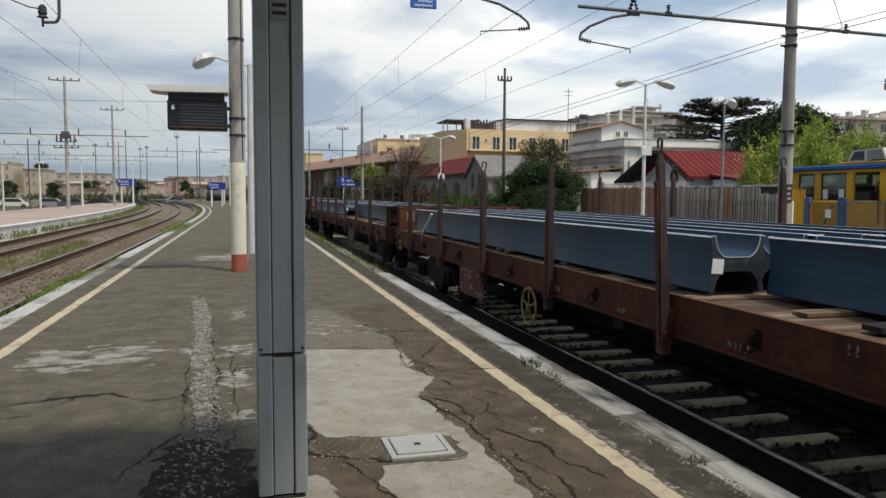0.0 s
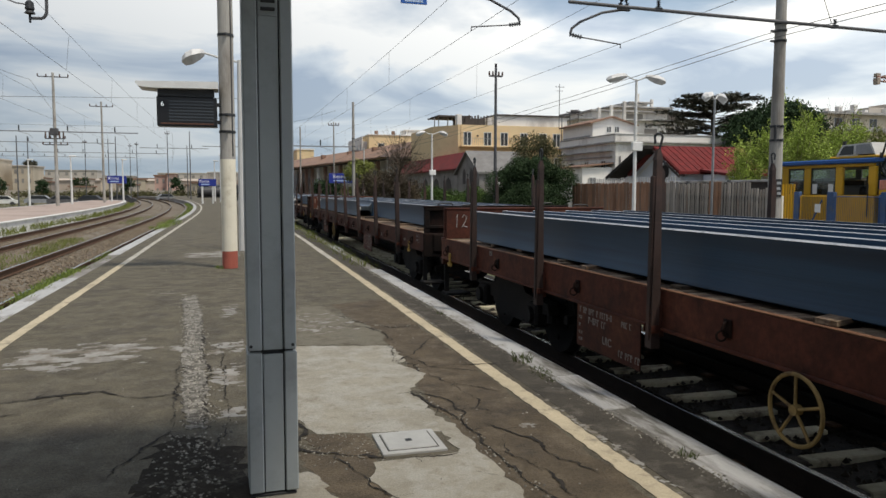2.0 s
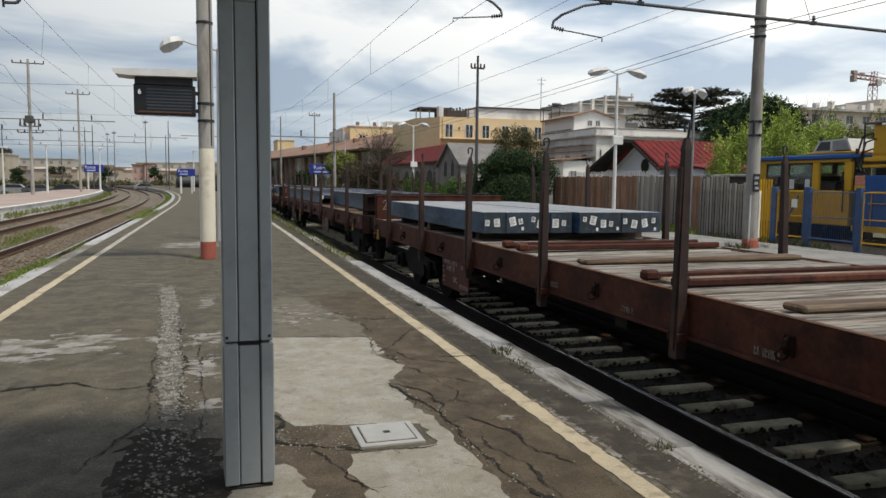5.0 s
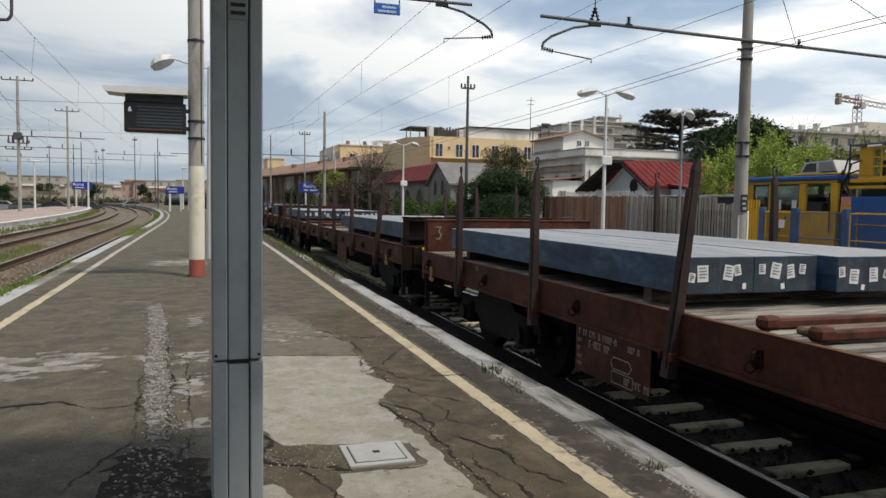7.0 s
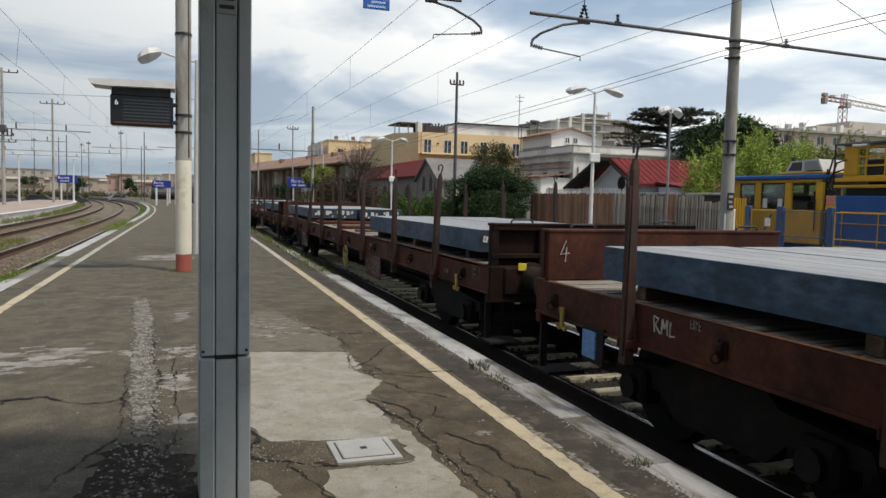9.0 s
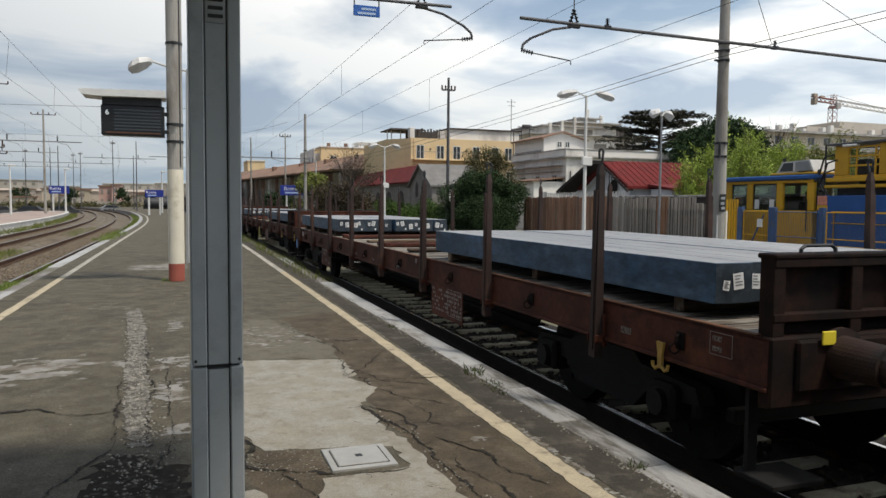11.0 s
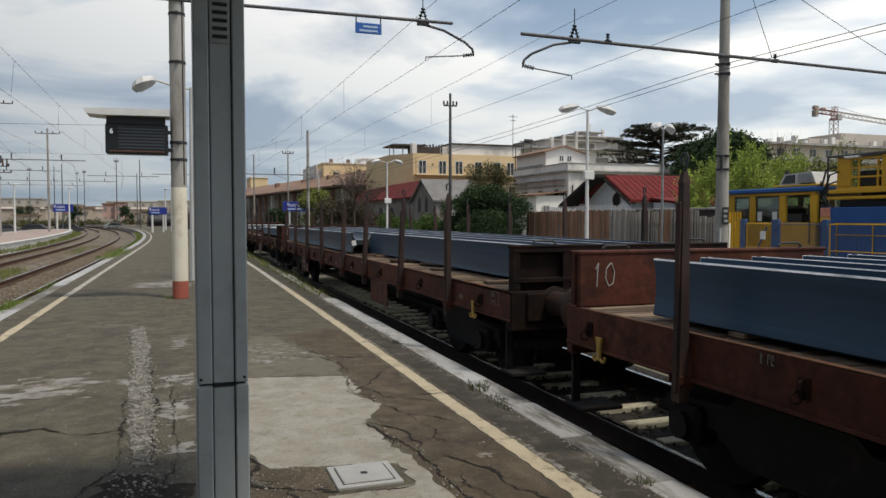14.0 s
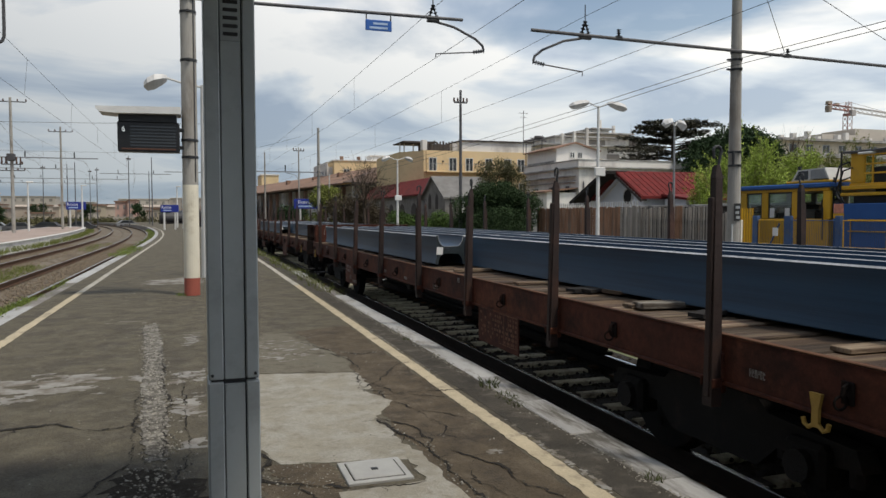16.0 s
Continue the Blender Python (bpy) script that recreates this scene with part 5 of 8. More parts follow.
    for z in (0.032, -0.032):
        g = part("stencil", glyphs(6, 0.016, rng), None, fr)
        g.matrix_basis = pose(0, 0.075, z)
        tagged(g, kind="stuff")
    if k in (2, 3, 4):
        put("yellow_plate", MB().box(-0.05, 0.05, -0.012, 0.0, -0.04, 0.04, 0.004).mesh("yellow_plate", PLATE_YELLOW), (-1.0, -BODY + SET_BACK - 0.06, 1.16 if k > 2 else 1.10), label="small bright yellow plate")
    if k == 3:
        lettering("1170", 0.085, PAINT_WHITE, t, (-1.374, -3.99, 1.03), (90, 0, -90))
        tagged(put("arrow_mark", MB().prism([(-0.025, 0.0), (0.0, -0.06), (0.025, 0.0)], "x", -0.002, 0.0).mesh("arrow_mark", PAINT_WHITE), (-1.373, -3.87, 0.98)), kind="stuff")
    if k == 0:
        lettering("UIC", 0.10, PAINT_WHITE, t, (-1.378, -5.93, 0.945), (90, 0, -90))
    if k in (0, 1, 3):
        put("handwheel", HANDWHEEL_PALE if k == 3 else HANDWHEEL, (-1.42, -2.0 if k == 3 else 1.53, 0.67), label="yellow spoked brake handwheel")
    if k == 4:
        put("blue_plate", MB().box(-0.01, 0.01, -0.10, 0.10, 0.45, 0.67, 0.004).mesh("blue_plate", VEH_PLATE), (-1.40, 8.12, 0.19), label="pale blue enamel plate")
        put("plate_bracket", MB().box(0.0, 0.02, -0.16, 0.16, 0.60, 0.90, 0.004).mesh("plate_bracket", WAGON_DARK), (-1.395, 8.08, 0.0))
        scr = MB()
        for a_, b_ in (((0, 0), (0.02, 0.17)), ((0.02, 0.17), (-0.06, 0.15)), ((-0.06, 0.15), (-0.01, 0.08)), ((-0.01, 0.08), (-0.09, 0.0)), ((-0.12, 0.0), (-0.13, 0.16)), ((-0.13, 0.16), (-0.17, 0.06)), ((-0.17, 0.06), (-0.21, 0.16)), ((-0.21, 0.16), (-0.22, 0.0)), ((-0.27, 0.15), (-0.26, 0.0)), ((-0.26, 0.0), (-0.34, 0.01))):
            scr.tube([(0, 0.66 * a_[0], 0.66 * a_[1]), (0, 0.66 * b_[0], 0.66 * b_[1])], 0.0065, 5)
        tagged(put("graffiti", scr.mesh("graffiti", CHALK), (-1.377, 7.28, 1.0), label="white scrawled graffiti"), kind="stuff")
    if k == 0:
        put("lath", MB().box(-0.02, 0.02, -0.012, 0.012, 0, 0.82, 0.004).mesh("lath", PAPER), (-1.34, 7.30, 0.98), (44, 12, 0), label="pale lath leaning on the load")
    if k == 6:
        put("loose_timber", MB().box(-0.7, 0.7, -0.09, 0.09, 0, 0.05, 0.006).mesh("loose_timber", PLANK_PALE), (-0.45, -6.6, 1.168), (0, 0, -6), label="weathered timber offcut")
    if k == 1:
        put("loose_timber", MB().box(-0.55, 0.75, -0.07, 0.07, 0, 0.06, 0.006).mesh("loose_timber", DUNNAGE), (-0.55, -8.7, 1.168), (0, 0, 4), label="raw yellow timber offcut")
    if load == "bars":
        for yy in (2.25, 1.85, -0.6, -1.0):
            put("cross_rail", CROSS_RAIL, (0, yy, 1.176))
        for yy in (2.05, -0.8, -2.0, 0.6):
            put("cross_timber", CROSS_TIMBER, (rng.uniform(-.05, .05), yy, 1.166), (0, 0, rng.uniform(-1, 1)))
    wheels = []
    for s in (-1, 1):
        b = put("bogie", BOGIE, (0, s * 7.15 + SET_BACK, 0))
        for w in (-0.9, 0.9):
            wheels.append(put("wheelset", WHEELSET, (0, w, 0.46), parent=b))
    return t, wheels


VEH_PLATE = mat("blue_enamel", (0.10, 0.24, 0.50), 0.5, var=0.3, scale=30, bump=0)


def beam_load(k, cut, rng):
    """Beam blanks in two lengths on low bearers, five abreast before and four behind: each a thing of its own."""
    out = []
    for y0, y1, n, x0 in ((FRONTS.get(k, 8.1), cut, 5, -1.18), (cut - 0.10, -9.0, 4, -0.79)):
        L = round(y0 - y1, 1)
        if L not in BEAMS:
            BEAMS[L] = beam_blank_mesh(L)
        for i in range(n):
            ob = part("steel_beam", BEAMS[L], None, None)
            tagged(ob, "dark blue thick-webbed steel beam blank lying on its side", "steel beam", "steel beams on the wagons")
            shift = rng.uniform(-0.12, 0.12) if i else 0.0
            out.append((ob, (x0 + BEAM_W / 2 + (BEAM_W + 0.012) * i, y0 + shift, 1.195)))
            if i:
                continue
            lab = part("paper_label", MB().box(-0.048, 0.048, -0.004, 0.0, -0.055, 0.055).mesh("paper_label", PAPER), None, ob)
            lab.matrix_basis = pose(-BEAM_W / 2 + 0.066, -L - 0.0005, BEAM_H * 0.47, 0, rng.uniform(-14, 10), 0)
    return out


def bar_load(k, spans, rng):
    out = []
    for y0, y1 in spans:
        L = round(y0 - y1, 1)
        key = ("bar", L)
        if key not in BEAMS:
            BEAMS[key] = bar_mesh(L)
        for i in range(8):
            x = -1.10 + 0.30 * i + (0.06 if i > 3 else 0)
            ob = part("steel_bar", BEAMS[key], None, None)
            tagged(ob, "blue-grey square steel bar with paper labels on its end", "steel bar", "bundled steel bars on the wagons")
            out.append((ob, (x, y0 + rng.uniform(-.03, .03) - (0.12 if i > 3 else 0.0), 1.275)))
            for j in range(3 if i % 3 else 2):
                mb = MB()
                u, w = (-0.085, 0.02, 0.085)[j] + rng.uniform(-.025, .025), rng.uniform(0.105, 0.18)
                a = rng.uniform(0.024, 0.030) if j == i % 2 else rng.uniform(0.038, 0.046)
                if j == 2:
                    a, w = 0.016, rng.uniform(0.03, 0.06)
                tilt = pose(u, 0, w, 0, rng.uniform(-14, 14), 0)
                mb.box(-a, a, -0.003 - 0.0015 * j, 0.0, -a * 1.3, a * 1.3, 0, 0, tilt)
                if j < 2:
                    for q in range(4):
                        mb.box(-a * 0.7, a * rng.uniform(0.1, 0.75), -0.0055 - 0.0015 * j, -0.0045 - 0.0015 * j, a * (0.9 - 0.5 * q) - 0.004, a * (0.9 - 0.5 * q) + 0.004, 0, 1, tilt)
                lab = part("paper_label", mb, (PAPER, INK), ob)
                lab.matrix_basis = pose(0, -L - 0.001, 0)
    return out


def bearers(spans):
    out = []
    for y0, y1 in spans:
        n = max(2, round((y0 - y1) / 2.4))
        for i in range(n + 1):
            out.append(y0 - 0.5 - (y0 - y1 - 1.0) * i / n)
    return out


LOW_BEARER = MB().box(-1.22, 1.22, -0.07, 0.07, 0, 0.030, 0.004).mesh("timber_bearer", PLANK)
BEARER = MB().box(-1.22, 1.22, -0.055, 0.055, 0, 0.11, 0.006).mesh("timber_bearer", PLANK)
MOVERS = []      # (thing, place in the wagon's space, wagon index)
SPINNERS = []
FRONTS = {5: 8.6, 6: 8.2}
CUTS = {0: -1.43, 1: -1.8, 5: -1.1, 6: -1.45}


def build_train():
    for k in range(-4, 9):
        rng = random.Random(500 + k)
        bars = k in (2, 3, 4)
        t, wheels = wagon(k, "bars" if bars else "beams")
        MOVERS.append((t, (0, 0, 0), k))
        SPINNERS.extend(wheels)
        if bars:
            spans = [(8.2, 3.1), (-3.4, -9.3 if k == 2 else -8.95)]
            load = bar_load(k, spans, rng)
        else:
            cut = CUTS.get(k, -1.4)
            spans = [(7.8, cut), (cut - 0.35, -9.0)]
            load = beam_load(k, cut, rng)
        for y in bearers(spans):
            ob = part("timber_bearer", BEARER if bars else LOW_BEARER, None, None)
            tagged(ob, "thick weathered timber bearer across the wagon deck" if bars else "low weathered timber bearer across the wagon deck", "timber", "timber bearers on the wagons")
            load.append((ob, (rng.uniform(-.03, .08), y, 1.165)))
        for ob, at in load:
            MOVERS.append((ob, at, k))


def travelled(t):
    """How far the train has run; it slows at the end."""
    return TRAIN_SPEED * t - (0.05 + 0.07 * (t - 13) ** 2 if t > 13 else 0.0038 * t)


def wagon_pose(k, t):
    y = 6.26 - 19.9 * k + travelled(t)
    a = math.degrees(math.atan(max(0.0, y - 8) * 2 / 4500))
    return pose(TRACK_X + lean_right(y), y, RAIL, 0, 0, a)


build_train()


def motions():
    times = [16.0 * i / 32 for i in range(33)]
    for ob, at, k in MOVERS:
        inner = pose(*at)
        walk(ob, [(t, wagon_pose(k, t) @ inner) for t in times])
    spin = [16.0 * i / 240 for i in range(241)]
    for ob in SPINNERS:
        at = ob.matrix_basis.translation.copy()
        walk(ob, [(t, pose(at.x, at.y, at.z, -math.degrees(travelled(t) / 0.46))) for t in spin])


# ---- the steel column, and an unseen roof and wall added for shade ----
def build_column():
    t = thing("steel_column", "grey painted steel column with bolted cladding", "column", (0.188, 4.20, 0), 1.0)
    for name, z0, z1, g in (("lower_casing", 0.022, 0.773, 0.003), ("upper_casing", 0.786, 3.1, 0.0)):
        part(name, MB().box(-0.123 - g, -0.050, -0.12 - g, 0.12, z0, z1, 0.006).box(0.062, 0.125 + g, -0.12 - g, 0.12, z0, z1, 0.006), PILLAR_GREY, t)
        part("cover_panel", MB().box(-0.045, 0.056, -0.108 - g, 0.05, z0, z1 - 0.012 if z0 < 0.1 else z1, 0.003), PILLAR_GREY, t)
    part("core", MB().box(-0.11, 0.11, -0.085, 0.11, 0.0, 3.1), DARK_STEEL, t)
    for x in (-0.106, 0.106):
        part("bolt", MB().tube([(x, -0.119, 0.811), (x, -0.127, 0.811)], 0.008, 8), DARK_STEEL, t)
    part("vent", MB().box(-0.044, 0.055, -0.116, -0.106, 2.50, 2.74, 0.002), PILLAR_GREY, t)
    for i in range(5):
        part("louvre", MB().box(-0.030, 0.042, -0.122, -0.1155, 2.525 + 0.04 * i, 2.543 + 0.04 * i, 0.002), DARK_STEEL, t)
    part("base_plate", MB().box(-0.118, 0.118, -0.112, 0.12, -0.02, 0.012, 0.004), DARK_STEEL, t)
    # out of view: roof edges set so its shadow ends beside the column
    c = thing("platform_canopy", "unseen flat grey roof and wall that shade the platform", "canopy", kind="structure")
    part("roof_deck", MB().box(-3.0, 1.12, -40, 4.34, 3.1, 3.22, 0.01), PILLAR_GREY, c)
    # added wall, out of view, that blocks sky light from the left
    part("kiosk_wall", MB().box(-3.0, -1.10, -40, 3.3, -0.02, 3.1, 0.01), FAR_WALL, c)
    # a second column out of view under the unseen roof
    copy_thing(t, pose(0.186, -5.8, 0, 0, 0, 1.0))


build_column()


# ---- masts, wires, signs ----
def mast(name, label, x, y, z0, z1, r0, r1, category="mast", material=None, n=18):
    t = thing(name, label, category, (x, y, 0))
    part("shaft", MB().tube([(0, 0, z0), (0, 0, z1)], [r0, r1], n), material or POLE, t, smooth=False)
    return t


def clamp(t, z, r, w=0.05):
    part("clamp", MB().tube([(0, 0, z - w / 2), (0, 0, z + w / 2)], r + 0.012, 18).box(-0.03, 0.03, -r - 0.06, -r, z - w / 2, z + w / 2, 0.004), DARK_STEEL, t)


def insulator(mb, a, b):
    a, b = Vector(a), Vector(b)
    for i in range(5):
        p = a.lerp(b, i / 4)
        q = a.lerp(b, i / 4 + 0.06)
        mb.tube([p, q], [0.05, 0.035], 8)
    return mb.tube([a, b], 0.02, 6)


def pull_off(t, x, z, s):
    """The curved arm under the cross tube that steadies the contact wire; s: which way it bows."""
    mb = MB().tube([(x, 0, z), (x + s * 0.5, 0, z - 0.10), (x + s * 1.0, 0, z - 0.32), (x + s * 1.18, 0, z - 0.46), (x + s * 1.21, 0, z - 0.56)], 0.028, 8)
    part("registration_tube", mb, GALV_DARK, t)
    arm = insulator(MB(), (x + s * 1.21, 0, z - 0.58), (x + s * 0.98, 0, z - 0.62)).tube([(x + s * 1.0, 0, z - 0.62), (x + s * 0.06, 0, z - 0.72), (x + s * 0.06, 0, z - 0.80)], 0.016, 6)
    part("steady_arm", arm, GALV_DARK, t)
    part("hanger", insulator(insulator(MB(), (x, 0, z + 0.34), (x - 0.10, 0, z + 0.04)), (x, 0, z + 0.34), (x + 0.10, 0, z + 0.04)).tube([(x, 0, z + 0.34), (x, 0, z + 0.7)], 0.012, 5).box(x - 0.14, x + 0.14, -0.04, 0.04, z - 0.03, z + 0.03, 0.008), DARK_STEEL, t)


GALV_DARK = mat("dull_galvanised_tube", (0.10, 0.10, 0.105), 0.6, metal=0.3, var=0.2, scale=4, bump=0.1)


BEYOND = 1.149


def beyond(x, y, z):
    """A place carried outwards to the row of masts beyond the second track."""
    return Vector((0.02 + (x - 0.02) * BEYOND, 0.2 + (y - 0.2) * BEYOND, 1.62 + (z - 1.62) * BEYOND))


def lean_beyond(y):
    return BEYOND * lean_right(0.2 + (y - 0.2) / BEYOND)


def build_masts():
    t = thing("catenary_mast", "round concrete catenary mast with red and white painted foot", "mast", (-0.10, 16.05, 0))
    def r_at(z):
        return 0.156 - 0.0010 * z
    for nm, z0, z1, m in (("red_band", 0.0, 0.355, POLE_RED), ("white_band", 0.355, 2.245, POLE_WHITE), ("shaft", 2.245, 7.8, POLE)):
        part(nm, MB().tube([(0, 0, z0), (0, 0, z1)], [r_at(z0), r_at(z1)], 24), m, t, smooth=False)
    part("cross_tube", MB().tube([(-4.3, -0.14, 5.93), (5.83, -0.14, 5.99)], 0.035, 10), GALV_DARK, t)
    for z in (2.80, 3.14, 4.74, 5.70, 6.0):
        clamp(t, z, r_at(z))
    part("conduit", MB().tube([(0.10, -0.12, 2.3), (0.10, -0.11, 7.6)], 0.014, 6), DARK_STEEL, t)
    pull_off(t, 5.18, 5.95, 1)
    bow = [(-3.23, -0.14, 5.93), (-3.23, -0.14, 5.08)] + [(-3.33 + 0.10 * math.cos(a), -0.14, 5.0 - 0.16 * math.sin(a)) for a in (0.3, 0.8, 1.2, 1.57)] + [(-3.53, -0.14, 4.83)]
    part("drop_hook", MB().tube(bow, 0.03, 8), GALV_DARK, t)
    part("pin_insulator", MB().tube([(-3.52, -0.14, 4.75), (-3.52, -0.14, 4.90), (-3.52, -0.14, 4.92), (-3.52, -0.14, 4.97), (-3.52, -0.14, 5.0), (-3.52, -0.14, 5.12), (-3.52, -0.14, 5.16)], [0.02, 0.025, 0.10, 0.06, 0.085, 0.07, 0.03], 12), DARK_STEEL, t)
    part("steady_arm", MB().tube([(-3.55, -0.14, 5.08), (-3.75, -0.14, 5.10), (-4.6, -0.14, 5.42)], 0.014, 6), GALV_DARK, t)
    # the line sign that hangs from the tube
    s = thing("line_sign", "small blue enamel sign hanging from the cross tube", "sign", (3.80, 15.91, 0))
    part("panel", MB().box(-0.29, 0.29, -0.015, 0.015, 5.60, 5.83, 0.01), SIGN_BLUE_LIGHT, s)
    for x in (-0.27, 0.27):
        part("hanger", MB().box(x - 0.012, x + 0.012, -0.01, 0.01, 5.83, 6.02), DARK_STEEL, s)
    for x, z in ((-0.12, 5.73), (-0.20, 5.64)):
        part("stencil_bar", MB().box(x, 0.20, -0.019, -0.0155, z, z + 0.045), SIGN_WHITE_BLUE, s)
    # departure display
    d = thing("departure_display", "black platform display under a white rain hood", "display", (-0.86, 16.0, 0))
    part("housing", MB().box(-0.57, 0.57, -0.16, 0.16, 2.88, 3.46, 0.015), BLACK, d)
    part("neck", MB().box(-0.55, 0.52, -0.14, 0.14, 3.46, 3.62, 0.01), DARK_STEEL, d)
    part("hood", MB().prism([(-0.93, 3.68), (-0.88, 3.62), (-0.62, 3.60), (0.60, 3.62), (0.60, 3.76), (-0.93, 3.72)], "y", -0.32, 0.32), LAMP_WHITE, d)
    for i in range(7):
        part("display_strip", MB().box(-0.34, 0.50, -0.164, -0.158, 2.98 + 0.062 * i, 3.015 + 0.062 * i, 0.003), GLASS_DARK, d)
    lettering("6", 0.14, glowing("numeral_white", (0.75, 0.8, 0.8), 0.5), d, (-0.46, -0.166, 3.31), (90, 0, 0))
    part("lower_strip", MB().box(-0.5, 0.5, -0.168, -0.160, 2.915, 2.945, 0.003), RUSTY_STRIP, d)
    part("bracket", MB().box(0.57, 0.68, -0.05, 0.05, 2.95, 3.02, 0.006).box(0.57, 0.68, -0.05, 0.05, 3.30, 3.37, 0.006), DARK_STEEL, d)
    # the mast beyond the train
    m = mast("catenary_mast", "round concrete catenary mast carrying a long cross tube", 11.84, 14.3, -0.72, 9.0, 0.168, 0.088)
    part("cross_tube", MB().tube([(-5.25, -0.16, 5.42), (9.0, -0.16, 5.20)], 0.036, 10), GALV_DARK, m)
    for z, r in ((2.75, 0.140), (3.06, 0.138), (4.95, 0.124), (5.17, 0.122), (5.34, 0.120), (7.0, 0.105)):
        clamp(m, z, r)
    part("strap_bar", MB().box(-0.15, -0.11, -0.14, -0.09, 2.72, 3.09, 0.005), DARK_STEEL, m)
    part("nameplate", MB().box(-0.12, 0.06, -0.165, -0.15, 1.48, 1.88, 0.005), BLACK, m)
    part("conduit", MB().tube([(-0.13, -0.10, -0.7), (-0.12, -0.10, 1.4)], 0.02, 6), LAMP_WHITE, m)
    for x0, x1, z0, z1 in ((-0.09, 0.03, 1.76, 1.82), (-0.09, 0.01, 1.64, 1.70), (-0.07, 0.03, 1.53, 1.59)):
        part("stencil_bar", MB().box(x0, x1, -0.170, -0.1655, z0, z1), GALV, m)
    for z in (4.95, 5.17):
        part("feeder_bracket", MB().box(-0.25, 0.0, -0.03, 0.03, z - 0.02, z + 0.02, 0.005), DARK_STEEL, m)
    part("red_foot", MB().tube([(0, 0, 0.12), (0, 0, 0.36), (0, 0, 0.40)], [0.185, 0.178, 0.165], 18), POLE_RED, m, "red painted foot")
    part("yellow_stripe", MB().box(0.10, 0.15, -0.13, -0.09, 0.42, 1.5, 0.004), POLE_WHITE, m)
    pull_off(m, -3.92, 5.39, -1)
    m.matrix_world = Matrix.Translation(beyond(11.84, 14.3, 0.0)) @ Matrix.Scale(BEYOND, 4)
    part("hanger", insulator(MB(), (-3.2, -0.16, 5.58), (-3.2, -0.16, 5.42)).box(-3.28, -3.12, -0.2, -0.12, 5.36, 5.44, 0.006), DARK_STEEL, m)
    part("hanger", insulator(MB(), (1.32, -0.16, 5.48), (1.32, -0.16, 5.32)).box(1.24, 1.40, -0.2, -0.12, 5.28, 5.36, 0.006), DARK_STEEL, m)


SIGN_BLUE_LIGHT = mat("bright_blue_enamel", (0.03, 0.12, 0.42), 0.4, var=0.08, scale=2, bump=0, rand=0)
SIGN_WHITE_BLUE = mat("faded_lettering", (0.40, 0.52, 0.70), 0.5, var=0.08, scale=2, bump=0, rand=0)
RUSTY_STRIP = mat("rusty_strip", (0.10, 0.045, 0.03), 0.7, var=0.3, scale=12, bump=0.1, rand=0)
build_masts()


def sag_wire(points, sag, r=0.0052, n=10):
    pts = []
    for a, b in zip(points, points[1:]):
        for i in range(n):
            t = i / n
            p = Vector(a).lerp(Vector(b), t)
            p.z -= sag * 4 * t * (1 - t)
            pts.append(p)
    pts.append(Vector(points[-1]))
    return MB().tube(pts, r, 5)


def overhead_line(x, zc, zm, bend, ys, zig=0.15, label="contact wire with its carrier and droppers over the track"):
    t = thing("overhead_line", label, "overhead wire")
    pc = [(x + bend(y) + zig * (-1) ** i, y, zc) for i, y in enumerate(ys)]
    pm = [(x + bend(y), y, zm) for y in ys]
    part("contact_wire", sag_wire(pc, 0.02), WIRE, t)
    part("carrier_wire", sag_wire(pm, 0.22, 0.0055), WIRE, t)
    for i in range(len(ys) - 1):
        for k in range(1, 6):
            u = k / 6
            a = Vector(pc[i]).lerp(Vector(pc[i + 1]), u)
            b = Vector(pm[i]).lerp(Vector(pm[i + 1]), u)
            b.z -= 0.22 * 4 * u * (1 - u)
            part("dropper", MB().tube([a, b], 0.004, 4), WIRE, t)


solo("feeder_cable", sag_wire([beyond(13.6, 14.2, 7.0), beyond(17.2, 14.2, 5.55)], 0.02, 0.009), WIRE, "dark feeder cable strung between the masts", "cable", group="feeder cables")
solo("feeder_cable", sag_wire([(-30, 60, 7.95), (-13.6, 60, 8.30), (2, 60, 8.70)], 0.03, 0.014), WIRE, "dark feeder cable strung between the masts", "cable", group="feeder cables")
overhead_line(5.2, 5.17, 6.32, lean_right, [-40, 16, 68, 120, 172, 230], 0.0)
overhead_line(8.96, 5.11, 6.40, lean_beyond, [-48.3, 16.4, 78.1, 137.8, 197.6, 264.2], 0.0)
overhead_line(-4.5, 5.12, 6.25, lean_left, [-40, 16, 66, 112, 160, 210])
overhead_line(-8.4, 5.12, 6.25, lean_left, [-40, 16, 66, 112, 160, 210])
for x, z, lift in ((11.45, 4.92, 0.16), (11.45, 4.62, 0.34)):
    solo("feeder_cable", sag_wire([beyond(x + lean_right(y), y, z + lift * (y < 20)) for y in (-42, 14.3, 68, 125, 200)], 0.40, 0.0086), WIRE, "dark feeder cable strung between the masts", "cable", group="feeder cables")
solo("feeder_cable", sag_wire([beyond(12.30, 14.2, 7.25), beyond(13.12, 14.2, 5.42)], 0.0, 0.009), WIRE, "dark feeder cable strung between the masts", "cable", group="feeder cables")
solo("feeder_cable", sag_wire([(-9, 4, 7.4), (-14, 60, 9.5), (-20, 112, 9.3), (-36, 200, 9.0)], 0.8, 0.012), WIRE, "dark feeder cable strung between the masts", "cable", group="feeder cables")
solo("feeder_cable", sag_wire([(-60, 92, 9.2), (2, 92, 8.9), (9.5, 72, 9.2)], 0.25, 0.012), WIRE, "dark feeder cable strung between the masts", "cable", group="feeder cables")


